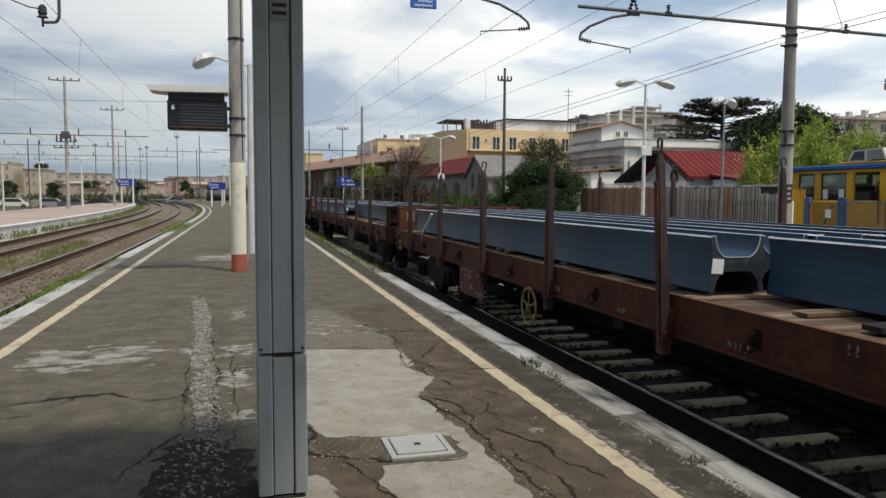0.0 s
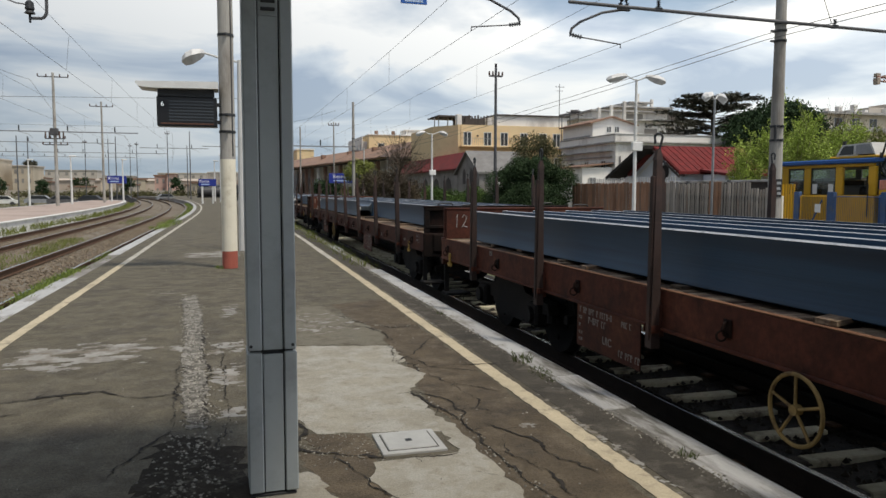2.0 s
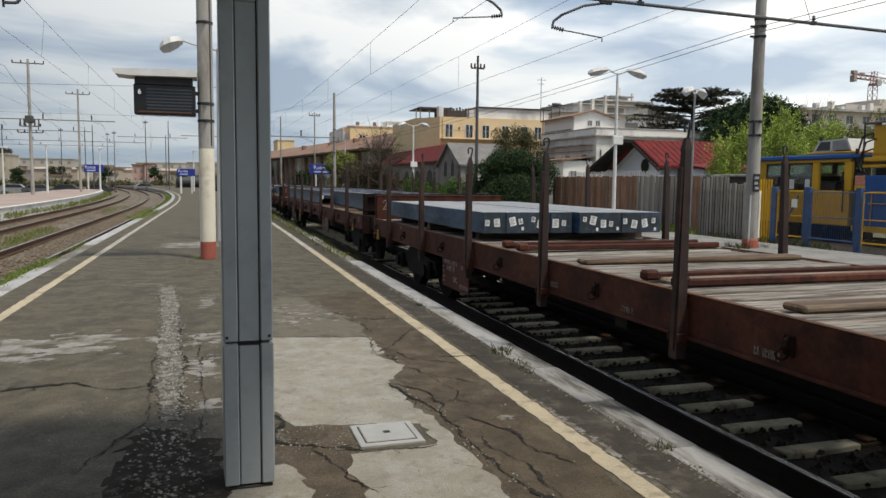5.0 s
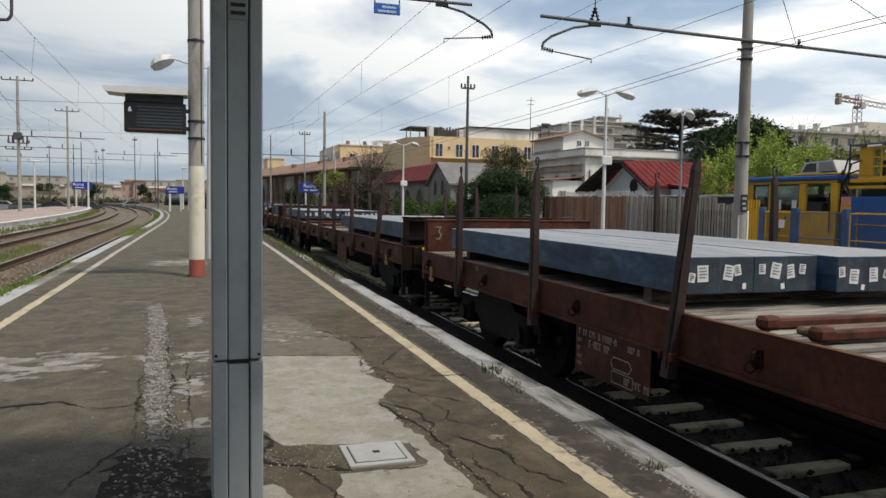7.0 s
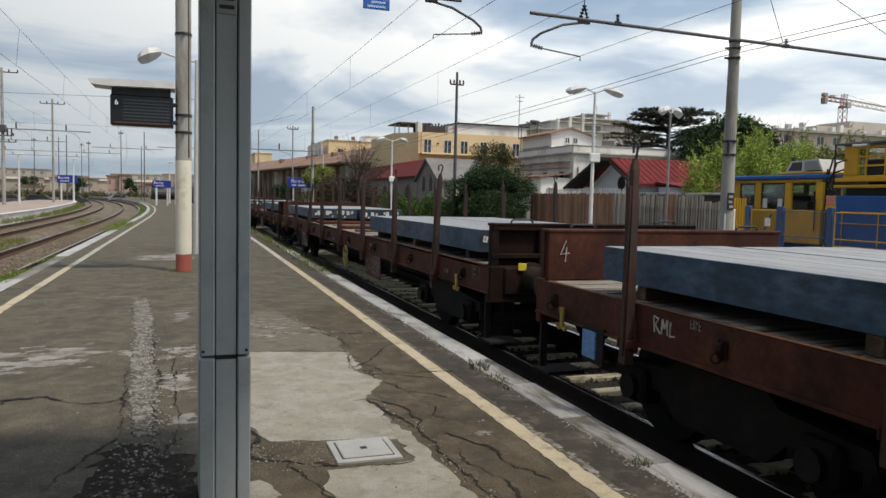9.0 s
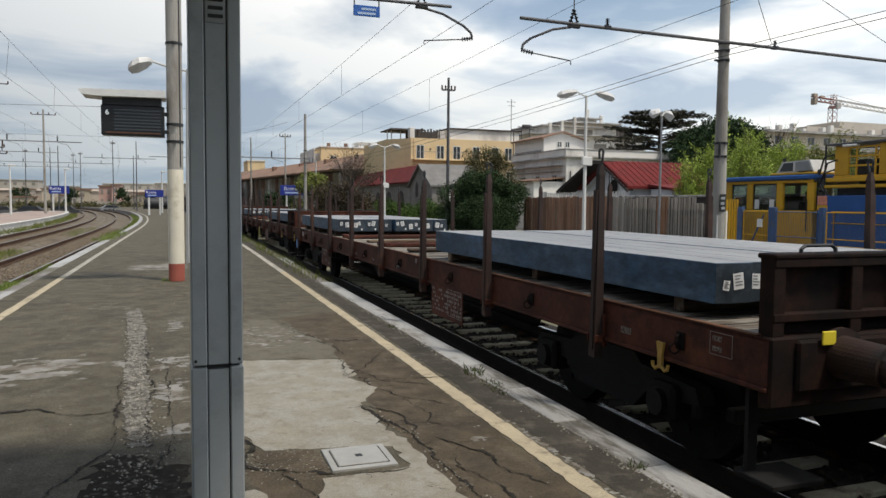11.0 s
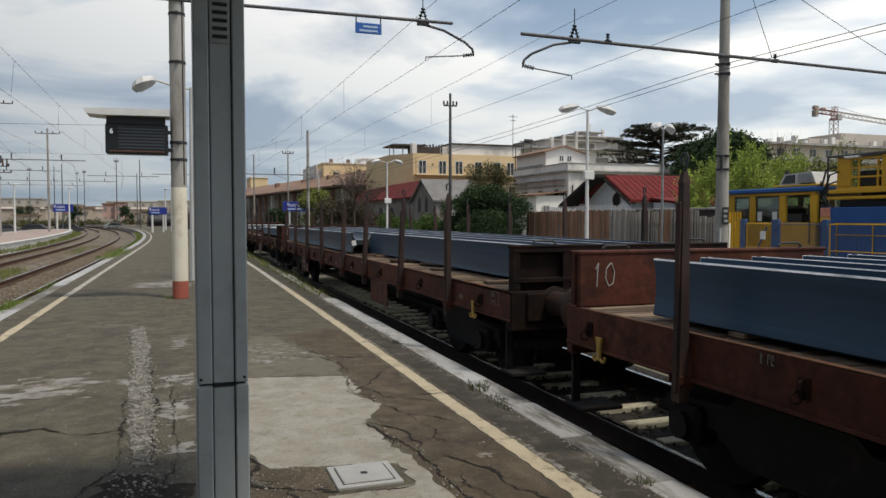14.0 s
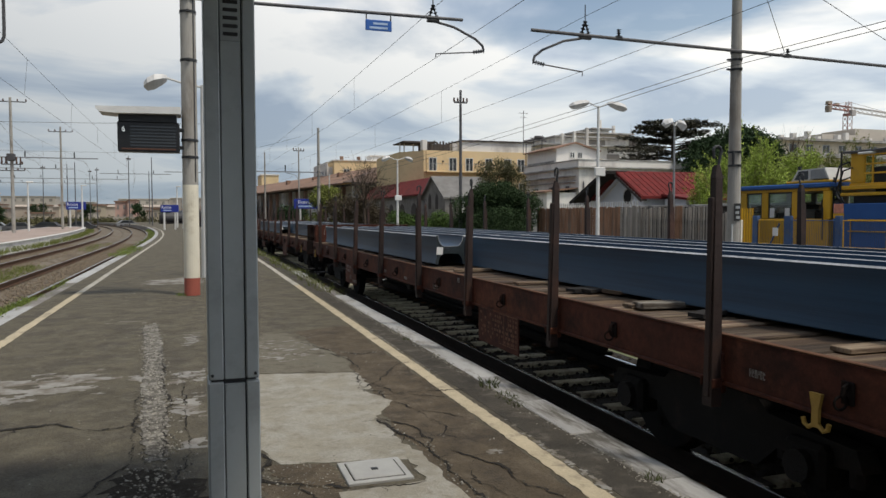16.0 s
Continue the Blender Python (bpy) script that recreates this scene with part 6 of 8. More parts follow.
def far_mast(x, y, h, r=0.13, arms=(), material=None, lattice=False, foot=None):
    """A line mast with cross arms and insulators."""
    t = mast("line_mast", "weathered line mast with cross arms beside the tracks", x, y, -0.72, h, r, r * 0.62, n=10, material=material)
    t["group"] = "line masts"
    for z, w in arms:
        mb = MB().box(-w, w, -0.05, 0.05, z - 0.045, z + 0.045)
        part("cross_arm", mb, GALV_DARK, t)
        for s in (-1, -0.45, 0.45, 1):
            part("insulator", MB().tube([(s * w, 0, z + 0.04), (s * w, 0, z + 0.28)], [0.07, 0.05], 6), PORCELAIN, t)
    return t


def gantry(x0, x1, y, z, label="steel cross beam spanning the tracks with hanging insulators"):
    t = thing("catenary_beam", label, "catenary beam", (0, y, 0), group="catenary beams")
    part("beam", MB().box(x0, x1, -0.05, 0.05, z - 0.05, z + 0.05), GALV, t)
    n = max(1, int((x1 - x0) / 4))
    for i in range(n):
        x = x0 + (x1 - x0) * (i + 0.5) / n
        part("hanger", MB().tube([(x, 0, z + 0.07), (x, 0, z + 0.6)], 0.06, 6), DARK_STEEL, t)
        part("registration_tube", MB().tube([(x, 0, z - 0.05), (x + 0.9, 0, z - 0.3), (x + 1.2, 0, z - 0.7)], 0.022, 6), GALV, t)


def build_left_yard():
    p = thing("far_platform", "low platform with reddish paving and white edge", "platform", kind="structure")
    ys = steps(15, 128, 2)
    def edge(y):
        return -10.75 + lean_left(y) - max(0, y - 112) ** 2 * 0.02
    vs, fs = [], []
    for y in ys:
        vs += [(edge(y) - 0.35, y, -0.02), (-19.0 + lean_left(y) * 0.3, y, -0.02)]
    for j in range(len(ys) - 1):
        fs.append((2 * j, 2 * j + 2, 2 * j + 3, 2 * j + 1))
    part("paving", MB().add(vs, fs), BRICK_PAVE, p)
    line = [(edge(y), y, 0) for y in ys]
    part("white_edge", MB().sweep([(-0.36, -0.03), (0.0, -0.03), (0.0, 0.02), (-0.36, 0.02)], line), WHITE_EDGE, p)
    part("platform_wall", MB().sweep([(-0.34, -0.75), (-0.06, -0.75), (-0.06, -0.032), (-0.34, -0.032)], line), WHITE_EDGE, p)
    part("back_edge", MB().sweep([(-0.3, -0.75), (0.0, -0.75), (0.0, 0.0), (-0.3, 0.0)], [(-19.0 + lean_left(y) * 0.3, y, 0) for y in ys]), KERB, p)
    far_mast(-16.9, 81, 13.0, 0.19, ((12.6, 1.35), (6.0, 1.1), (6.6, 0.9)))
    t = thing("pole_transformer", "grey pole-mounted switch gear on the line mast", "transformer", (-16.9, 80.95, 0))
    part("tank", MB().box(-0.35, 0.35, -0.5, 0.05, 6.9, 7.6, 0.05), GALV_DARK, t)
    for x in (-0.8, -0.45, 0.45, 0.8):
        part("bushing", MB().tube([(x, -0.2, 6.65), (x, -0.2, 7.3)], [0.09, 0.06], 6), PORCELAIN, t)
    far_mast(-15.6, 100, 12.4, 0.17, ((11.8, 1.3),))
    for x, y, h in ((-26.9, 107, 8.5), (-29.7, 124, 9.5), (-18.1, 128, 10), (-22.5, 150, 11), (-20.5, 175, 12), (-11.3, 140, 12.0), (-8.6, 150, 10), (-33, 95, 8), (-41, 110, 9), (-6.9, 128, 11.0), (-30, 170, 12), (-50, 150, 11), (-25, 200, 13)):
        far_mast(x, y, h, 0.10, ((h - 0.6, 0.35),) if h > 11.5 else (), GALV_DARK)
    gantry(-40, -9.4, 82, 7.35)
    gantry(-14.5, -4.0, 128, 8.3)
    gantry(-46, -16, 112, 8.0)
    gantry(-50, -12, 150, 8.4)
    gantry(-60, -22, 185, 9.0)
    gantry(-4.2, 6.5, 108, 7.6)
    for x, y, w, z0, z1 in ((-15.5, 110, 2.45, 2.45, 3.5), (-3.0, 90, 1.95, 2.02, 2.85), (12.0, 83.3, 3.6, 2.36, 3.47)):
        s = thing("station_sign", "blue station name sign with white lettering on two posts", "station sign", (x, y, 0), group="station name signs")
        part("panel", MB().box(-w / 2, w / 2, -0.04, 0.04, z0, z1, 0.02), SIGN_BLUE, s)
        lettering("Roma", (z1 - z0) * 0.55, SIGN_WHITE, s, (-w * 0.18, -0.044, z0 + (z1 - z0) * 0.66), (90, 0, 0))
        part("stencil_bar", MB().box(-w * 0.36, w * 0.1, -0.045, -0.0415, z0 + (z1 - z0) * 0.18, z0 + (z1 - z0) * 0.32), SIGN_WHITE_BLUE, s)
        for q in (-w * 0.3, w * 0.3):
            part("post", MB().box(q - 0.10, q + 0.10, 0.0, 0.14, -0.72, z0 + 0.1, 0.03), LAMP_WHITE, s)
    for x, y, h in ((-17.3, 89.8, 5.2), (-23, 96, 5), (-14.2, 106, 5.5), (-2.6, 107, 5.5), (-1.7, 100, 6), (-28, 100, 5)):
        t = thing("platform_lamp", "pale steel lamp post with a single head", "lamp post", (x, y, 0), group="platform lamps")
        part("post", MB().tube([(0, 0, -0.72), (0, 0, 1.6), (0, 0, h)], [0.13, 0.11, 0.07], 8), LAMP_WHITE, t)
        part("head", MB().box(-0.15, 0.55, -0.15, 0.15, h - 0.02, h + 0.14, 0.05), LAMP_WHITE, t)


build_left_yard()


def lamp_post(x, y, h, span, rz=0, z0=-0.72, box=True, head=0.78, far=1.0, m=None):
    t = thing("street_lamp", "white lamp post with two drooping lantern heads", "street lamp", (x, y, 0), rz, "double-headed lamps")
    part("post", MB().tube([(0, 0, z0), (0, 0, 2.2), (0, 0, h)], [0.10, 0.085, 0.055] if m is None else [0.06, 0.055, 0.04], 10), m or LAMP_WHITE, t)
    reach = span
    for s in (-1, 1):
        span = reach * (far if s > 0 else 1.0)
        part("arm", MB().tube([(0, 0, h - 0.05), (s * (span - head) * 0.5, 0, h + 0.02), (s * (span - head), 0, h + 0.14)], 0.03, 6), LAMP_WHITE, t)
        k = span - head
        vs, fs = [], []
        e = [(0.0, 0.05), (0.12, 0.15), (0.34, 0.22), (0.52, 0.18), (0.62, 0.04)]
        f = head / 0.62
        for u, w in e:
            zz = h + 0.16 - 0.20 * (u / 0.62) ** 1.5
            vs += [(s * (k + u * f), -w, zz - 0.04), (s * (k + u * f), w, zz - 0.04), (s * (k + u * f), w * 0.6, zz + 0.02 + w * 0.45), (s * (k + u * f), -w * 0.6, zz + 0.02 + w * 0.45), (s * (k + u * f), 0, zz - 0.05 - w * 0.9)]
        n = 5
        order = [0, 4, 1, 2, 3]
        for i in range(len(e) - 1):
            for a in range(5):
                b, c = order[a], order[(a + 1) % 5]
                fs.append((i * n + b, i * n + c, (i + 1) * n + c, (i + 1) * n + b))
        fs += [tuple(order), tuple((len(e) - 1) * n + o for o in order)]
        part("lantern", MB().add(vs, fs), LANTERN, t)
    if box:
        part("switch_box", MB().box(-0.22, 0.30, -0.16, -0.02, h - 3.15, h - 2.75, 0.03), LAMP_WHITE, t)
    return t


lamp_post(17.25, 29.7, 6.52, 1.46, head=0.98)
lamp_post(14.6, 55.0, 5.90, 1.25, head=0.67)
lamp_post(19.35, 27.0, 5.45, 0.95, 28, box=False, head=0.7, m=GALV)
lamp_post(0.20, 20.5, 5.0, 1.42, 2, 0.0, False, 0.56, 0.72)
far_mast(15.5, 43.2, 9.3, 0.12, ((8.55, 0.42),), GALV_DARK)
m9 = far_mast(10.6, 68, 9.6, 0.17, ())
for z in (4.2, 5.2, 5.6, 6.3):
    clamp(m9, z, 0.15)
far_mast(9.2, 108, 10.6, 0.14)
far_mast(11.4, 88, 9.6, 0.11, ((9.2, 0.6),))
far_mast(12.6, 74, 5.8, 0.09, (), LAMP_WHITE)
gantry(4.2, 11.0, 68, 5.55)


# ---- behind the train: fence, vehicle, houses ----
def window(parent, x, y, z, w, h, face, shutters=False, frame_m=None):
    """A framed window with a dark pane on a wall that faces -y or -x."""
    m = pose(x, y, z, 0, 0, 0 if face == "y" else -90)
    fr = MB()
    b = 0.07
    fr.box(-w / 2, w / 2, -0.06, 0.0, h - b, h).box(-w / 2, w / 2, -0.09, 0.0, 0, b).box(-w / 2, -w / 2 + b, -0.06, 0.0, b, h - b).box(w / 2 - b, w / 2, -0.06, 0.0, b, h - b)
    fr.box(-0.03, 0.03, -0.05, 0.0, b, h - b)
    ob = part("window", fr, frame_m or LAMP_WHITE, parent)
    ob.matrix_basis = m
    part("pane", MB().box(-w / 2 + b, w / 2 - b, -0.025, 0.0, b, h - b), GLASS_DARK, ob)
    if shutters:
        for s in (-1, 1):
            part("shutter", MB().box(s * (w / 2 + 0.02), s * (w / 2 + 0.42), -0.05, 0.0, 0, h, 0.01), SHUTTER, ob)
    return ob


SHUTTER = mat("grey_shutter", (0.42, 0.42, 0.42), 0.7, var=0.1, scale=3, bump=0.2)


GREY_LEDGE = mat("weathered_grey_ledge", (0.42, 0.41, 0.395), 0.9, var=0.25, scale=0.8, stain=(0.22, 0.21, 0.20), amount=0.48, stain_scale=0.9, bump=0.2, grain=12)
BEIGE_WALL = mat("pale_beige_plaster", (0.62, 0.54, 0.43), 0.9, var=0.1, scale=0.3, stain=(0.50, 0.45, 0.38), amount=0.42, stain_scale=0.4, bump=0.1, grain=12)


def build_yellow_house():
    h = thing("yellow_building", "yellow plastered flat-roofed house with a long balcony and pergola terrace", "building", (24.3, 80, -0.72))
    W, D, H = 13.2, 20.0, 9.67
    part("wall", MB().box(0, W, 0, D, 0, H), YELLOW_WALL, h)
    part("side_wing", MB().prism([(0, 0.02), (0, 14), (-2.1, 14), (-2.1, 3.0)], "z", 0, H - 0.05), YELLOW_WALL, h)
    part("parapet", MB().box(4.6, W + 0.25, 0.25, D, H, H + 1.15), WHITE_WALL, h)
    part("roof_edge", MB().box(4.5, W + 0.5, 0.05, D + 0.2, H + 1.15, H + 1.30, 0.02), ROOF_DARK, h)
    part("pier", MB().box(-0.1, 0.45, 0.05, 0.9, H, H + 1.15, 0.02).box(3.5, 4.1, 0.1, 0.9, H, H + 0.85, 0.02), WHITE_WALL, h)
    part("terrace_back", MB().box(0.4, 4.5, 3.2, 3.5, H, H + 1.05), ROOF_DARK, h)
    for i in range(9):
        part("roof_screen", MB().box(0.55 + 0.36 * i, 0.75 + 0.36 * i, 0.22, 0.3, H + 0.1, H + 0.95 + (i % 3) * 0.08), ROOF_DARK, h)
    part("string_course", MB().box(-0.1, W, -0.12, 0, 6.3, 6.45, 0.02), YELLOW_WALL, h)
    part("balcony", MB().box(0.1, W - 0.3, -0.95, 0, 7.16, 7.32, 0.02), YELLOW_WALL, h)
    for i in range(52):
        part("baluster", MB().box(0.15 + 0.245 * i, 0.17 + 0.245 * i, -0.93, -0.91, 7.32, 8.1), GALV, h)
    part("handrail", MB().box(0.1, W - 0.4, -0.94, -0.90, 8.1, 8.14), GALV, h)
    for x, w, shut in ((1.1, 0.95, False), (3.5, 0.95, False), (5.5, 0.95, False), (7.9, 0.9, False), (10.3, 0.9, False), (12.0, 0.95, False)):
        window(h, x, 0, 7.34, w, 1.55, "y", shut)
    for x in (2.3, 6.7, 9.1):
        part("wall_lamp", MB().box(x - 0.1, x + 0.1, -0.14, 0.0, 8.35, 8.55, 0.03), ROOF_DARK, h)
    for x in (0.35, W - 0.6):
        part("downpipe", MB().tube([(x, -0.07, 0), (x, -0.07, H)], 0.05, 6), YELLOW_WALL, h)
    for x in (0.9, 3.6, 6.8, 9.6, 12.2):
        window(h, x, 0, 4.5, 0.95, 1.6, "y")
    part("pergola_roof", MB().box(-2.0, 2.0, 1.2, 6.0, H + 1.0, H + 1.12, 0.02).box(-2.05, 2.05, 1.1, 1.25, H + 0.92, H + 1.02, 0.01), ROOF_DARK, h)
    for x in (-1.9, -1.4, -0.3, 0.5):
        part("pergola_post", MB().box(x - 0.05, x + 0.05, 3.1 if x < 0 else 1.4, 3.2 if x < 0 else 1.5, H - 0.05, H + 1.0), LAMP_WHITE, h)
    a = thing("yellow_annex", "long yellow plastered block with flat roof behind the sheds", "building", (20.9, 118, -0.72))
    part("wall", MB().box(0, 11.5, 0, 18, 0, 11.1), YELLOW_WALL, a)
    part("roof_edge", MB().box(-0.15, 11.7, -0.15, 18.2, 11.1, 11.25), WHITE_WALL, a)
    part("side_terrace", MB().box(-0.9, 0, 1.5, 16, 0, 10.2).box(-0.9, -0.75, 1.5, 16, 10.2, 11.0), WHITE_WALL, a)
    for y in (2.5, 5.5, 8.5):
        window(a, -0.9, y, 8.2, 1.0, 1.5, "x")
    for x in (2, 5.4, 8.2):
        window(a, x, 0, 8.3, 1.0, 1.5, "y")
    part("roof_hut", MB().box(6.2, 9.2, 0.5, 4, 11.25, 12.0).box(6.0, 9.4, 0.3, 4.2, 12.0, 12.12), WHITE_WALL, a)
    for x in (1.2, 4.0):
        part("chimney", MB().box(x, x + 0.5, 1, 1.5, 11.25, 11.9), TERRACOTTA, a)
    a2 = thing("yellow_annex", "low yellow house with pale gable wall beyond the shed", "building", (16.6, 205, -0.72))
    part("wall", MB().box(0, 4.5, 0, 14, 0, 13.2), YELLOW_WALL, a2)
    part("roof_edge", MB().box(-0.2, 4.7, -0.2, 14.2, 13.2, 13.5), WHITE_WALL, a2)


def build_white_house():
    h = thing("white_building", "stained white plastered building with a heavy parapet and gabled upper storey", "building", (33, 60, -0.72))
    part("wall", MB().box(0, 19, 0, 11.5, 0, 6.62), WHITE_WALL, h)
    part("parapet", MB().box(-0.14, 19.2, -0.14, 11.6, 6.75, 7.33, 0.03), WHITE_WALL, h)
    part("cornice", MB().box(-0.34, 19.4, -0.34, 11.8, 6.60, 6.74, 0.03).box(-0.2, 19.3, -0.2, 11.7, 7.33, 7.42, 0.02), GREY_LEDGE, h)
    part("side_ledge", MB().box(-0.5, 0, 0.6, 11.5, 5.86, 5.98, 0.02).box(-0.22, 0, 0.6, 11.5, 5.35, 5.45, 0.02), GREY_LEDGE, h)
    # the storey on top, its gable towards the tracks
    part("upper_storey", MB().prism([(0.1, 7.3), (4.5, 7.3), (4.5, 8.64), (2.1, 9.32), (0.1, 8.76)], "y", 4.7, 11.4), WHITE_WALL, h)
    part("roof", MB().prism([(-0.25, 8.66), (2.1, 9.32), (4.85, 8.54), (4.85, 8.66), (2.1, 9.46), (-0.25, 8.80)], "y", 4.4, 11.6), TERRACOTTA, h)
    for x in (1.8, 2.65):
        window(h, x, 4.7, 7.86, 0.55, 0.62, "y")
    part("shadow_board", MB().box(-0.02, 0.1, 5.2, 11.0, 7.5, 7.62), GREY_LEDGE, h)
    part("downpipe", MB().tube([(0.42, -0.08, 0), (0.42, -0.08, 5.4)], 0.05, 6), GALV_DARK, h)
    for y in (2.2, 5.6, 8.8):
        window(h, 0, y, 3.9, 0.9, 1.2, "x")
    part("lean_to", MB().box(-3.0, -0.03, 0.5, 6.5, 0, 4.4), WHITE_WALL, h)
    part("lean_to_roof", MB().prism([(-3.3, 4.35), (0.0, 4.75), (0.0, 4.87), (-3.3, 4.47)], "y", 0.2, 6.8), TERRACOTTA, h)
    window(h, -2.0, 0.5, 2.6, 0.7, 0.9, "y")
    # aerials and a roof tank between the two houses
    part("aerial", MB().tube([(-1.2, 9.5, 8.6), (-1.2, 9.5, 13.0)], 0.035, 5).box(-1.7, -0.7, 9.48, 9.52, 12.7, 12.74).box(-1.55, -0.85, 9.48, 9.52, 12.3, 12.34), GALV_DARK, h)
    part("roof_tank", MB().tube([(0.2, 12.5, 10.2), (2.6, 12.5, 10.7)], 0.11, 8).tube([(0.5, 12.5, 7.0), (0.5, 12.5, 10.3)], 0.05, 5).tube([(1.5, 12.5, 7.0), (1.4, 12.5, 10.6)], 0.05, 5).tube([(2.3, 12.5, 7.0), (2.4, 12.5, 10.9)], 0.05, 5).tube([(1.0, 12.5, 10.6), (2.9, 12.5, 10.3)], 0.06, 6).box(1.5, 2.3, 12.3, 12.7, 10.55, 10.85, 0.08), GALV_DARK, h)
    b = thing("apartment_block", "pale stepped apartment block with balconies and roof terraces", "building", (49, 100, -0.72))
    for x0, x1, y0, z0, z1, m in ((0, 20, 0, 0, 12.7, WHITE_WALL), (2.6, 17.8, 1.2, 12.7, 14.1, WHITE_WALL), (6.6, 16.4, 2.6, 14.1, 14.95, BEIGE_WALL), (10.2, 13.2, 3.4, 14.95, 15.75, WHITE_WALL)):
        part("storey", MB().box(x0, x1, y0, 14, z0, z1), m, b)
        part("ledge", MB().box(x0 - 0.5, x1 + 0.5, y0 - 0.9, 14.4, z1, z1 + 0.22, 0.03), GREY_LEDGE, b)
    for x0, x1, z0 in ((7.7, 11.2, 12.75), (15.4, 17.4, 12.75), (10.8, 13.0, 10.5), (15.2, 18.6, 10.4), (5.0, 9.0, 10.6), (7.5, 11.5, 8.0)):
        deep = part("loggia", MB().box(x0, x1, (1.2 if z0 > 12 else 0) - 0.03, 1.25 if z0 > 12 else 0.05, z0, z0 + 1.15), FAR_WINDOW, b)
        part("balcony", MB().box(x0 - 0.3, x1 + 0.3, (1.2 if z0 > 12 else 0) - 1.1, 1.2 if z0 > 12 else 0, z0 - 0.55, z0 + 0.25, 0.03), BEIGE_WALL, deep)
    for x, z in ((2.5, 12.9), (4.5, 13.3), (6.6, 13.9), (12.0, 15.9), (16.8, 13.2), (14.5, 15.1)):
        part("chimney", MB().box(x - 0.22, x + 0.22, -1.5 if x < 7 else 4, -1.1 if x < 7 else 4.4, 0 if x < 7 else z - 0.4, z + 1.5, 0.03), WHITE_WALL, b)
    c = thing("apartment_block", "pale low apartment block with roof clutter behind the trees", "building", (104, 112, -0.72))
    part("wall", MB().box(0, 90, 0, 14, 0, 16.3), BEIGE_WALL, c)
    part("ledge", MB().box(-0.5, 90.5, -1.2, 14.5, 16.3, 16.7).box(-0.5, 90.5, -1.2, 0, 13.2, 13.9), GREY_LEDGE, c)
    for i in range(22):
        window(c, 3 + 4 * i, 0, 14.1, 1.8, 1.6, "y")
    for i, x in enumerate((2, 5, 8.5, 11, 16, 18, 24, 29, 33, 36)):
        part("chimney", MB().box(x, x + 0.8, 2, 3, 16.7, 17.6 + (i % 3) * 0.45), WHITE_WALL, c)
    part("penthouse", MB().box(13, 60, 3, 13, 16.7, 18.2).box(22, 46, 3.5, 12, 18.2, 19.6), FAR_WALL, c)


def gable_house(name, label, x, y, w, d, eave, ridge, wall, roof, rz=0, over=0.35):
    """Gable end towards local -x, w wide along local y, d long along local x."""
    h = thing(name, label, "house", (x, y, -0.72), rz)
    o = [(0, 0), (w, 0), (w, eave), (w / 2, ridge), (0, eave)]
    part("wall", MB().prism(o, "x", 0, d), wall, h)
    k = (ridge - eave) / (w / 2)
    for s in (0, 1):
        a = [(-over, eave - over * k), (w / 2, ridge), (w / 2, ridge + 0.16), (-over, eave - over * k + 0.16)]
        if s:
            a = [(w - p, q) for p, q in a][::-1]
        part("roof", MB().prism(a, "x", -over, d + over), roof, h)
    return h, k


def build_small_house():
    h, k = gable_house("small_house", "small pale blue house with a red sheet roof and round window", 25.0, 37.75, 5.0, 5.6, 3.50, 4.90, BLUEWHITE_WALL, RED_ROOF, over=0.4)
    part("bargeboard", MB().prism([(-0.45, 3.50 - 0.45 * k - 0.02), (2.5, 4.88), (2.5, 4.72), (-0.45, 3.50 - 0.45 * k - 0.18)], "x", -0.46, -0.41), ROOF_DARK, h)
    part("porch_roof", MB().prism([(2.4, 4.86), (6.75, 3.0), (6.75, 3.2), (2.4, 5.06)], "x", -1.3, 0.4), MATTE_BLACK, h)
    part("porch_wall", MB().prism([(5.0, 0), (6.6, 0), (6.6, 3.40), (5.0, 3.95)], "x", 0.0, 5.5), BLUEWHITE_WALL, h)
    o = part("round_window", MB().tube([(-0.06, 1.6, 3.45), (0.02, 1.6, 3.45)], 0.52, 24), LAMP_WHITE, h)
    part("pane", MB().tube([(-0.07, 1.6, 3.45), (-0.05, 1.6, 3.45)], 0.43, 24), MATTE_BLACK, o)
    rise = (4.90 - 3.50) / 2.5
    for i in range(9):
        y = -0.3 + 0.33 * i
        part("rafter_end", MB().box(-0.42, 0.0, y - 0.05, y + 0.05, 3.5 + y * rise - 0.17, 3.5 + y * rise - 0.04), ROOF_DARK, h)
    for i in range(15):
        x = -0.3 + 0.42 * i
        part("roof_rib", MB().prism([(-0.38, 3.5 - 0.38 * rise + 0.155), (2.5, 5.055), (2.5, 5.09), (-0.38, 3.5 - 0.38 * rise + 0.19)], "x", x - 0.03, x + 0.03), RED_ROOF, h)
    part("gable_moulding", MB().prism([(0.1, 3.3), (2.45, 4.60), (4.8, 3.3), (4.8, 3.2), (2.45, 4.48), (0.1, 3.2)][::-1], "x", -0.05, 0.0), LAMP_WHITE, h)
    part("annex_wall", MB().box(1.2, 6.0, -2.4, -0.4, 0, 3.25), BLUEWHITE_WALL, h)
    part("annex_roof", MB().prism([(-2.8, 3.15), (-0.3, 3.45), (-0.3, 3.58), (-2.8, 3.28)], "x", 1.0, 6.2), RED_ROOF, h)


SLATE = mat("pale_slate", (0.175, 0.17, 0.162), 0.9, var=0.2, scale=1.5, stain=(0.16, 0.15, 0.14), amount=0.45, stain_scale=1.2, bump=0.4, grain=9, rand=0.05)


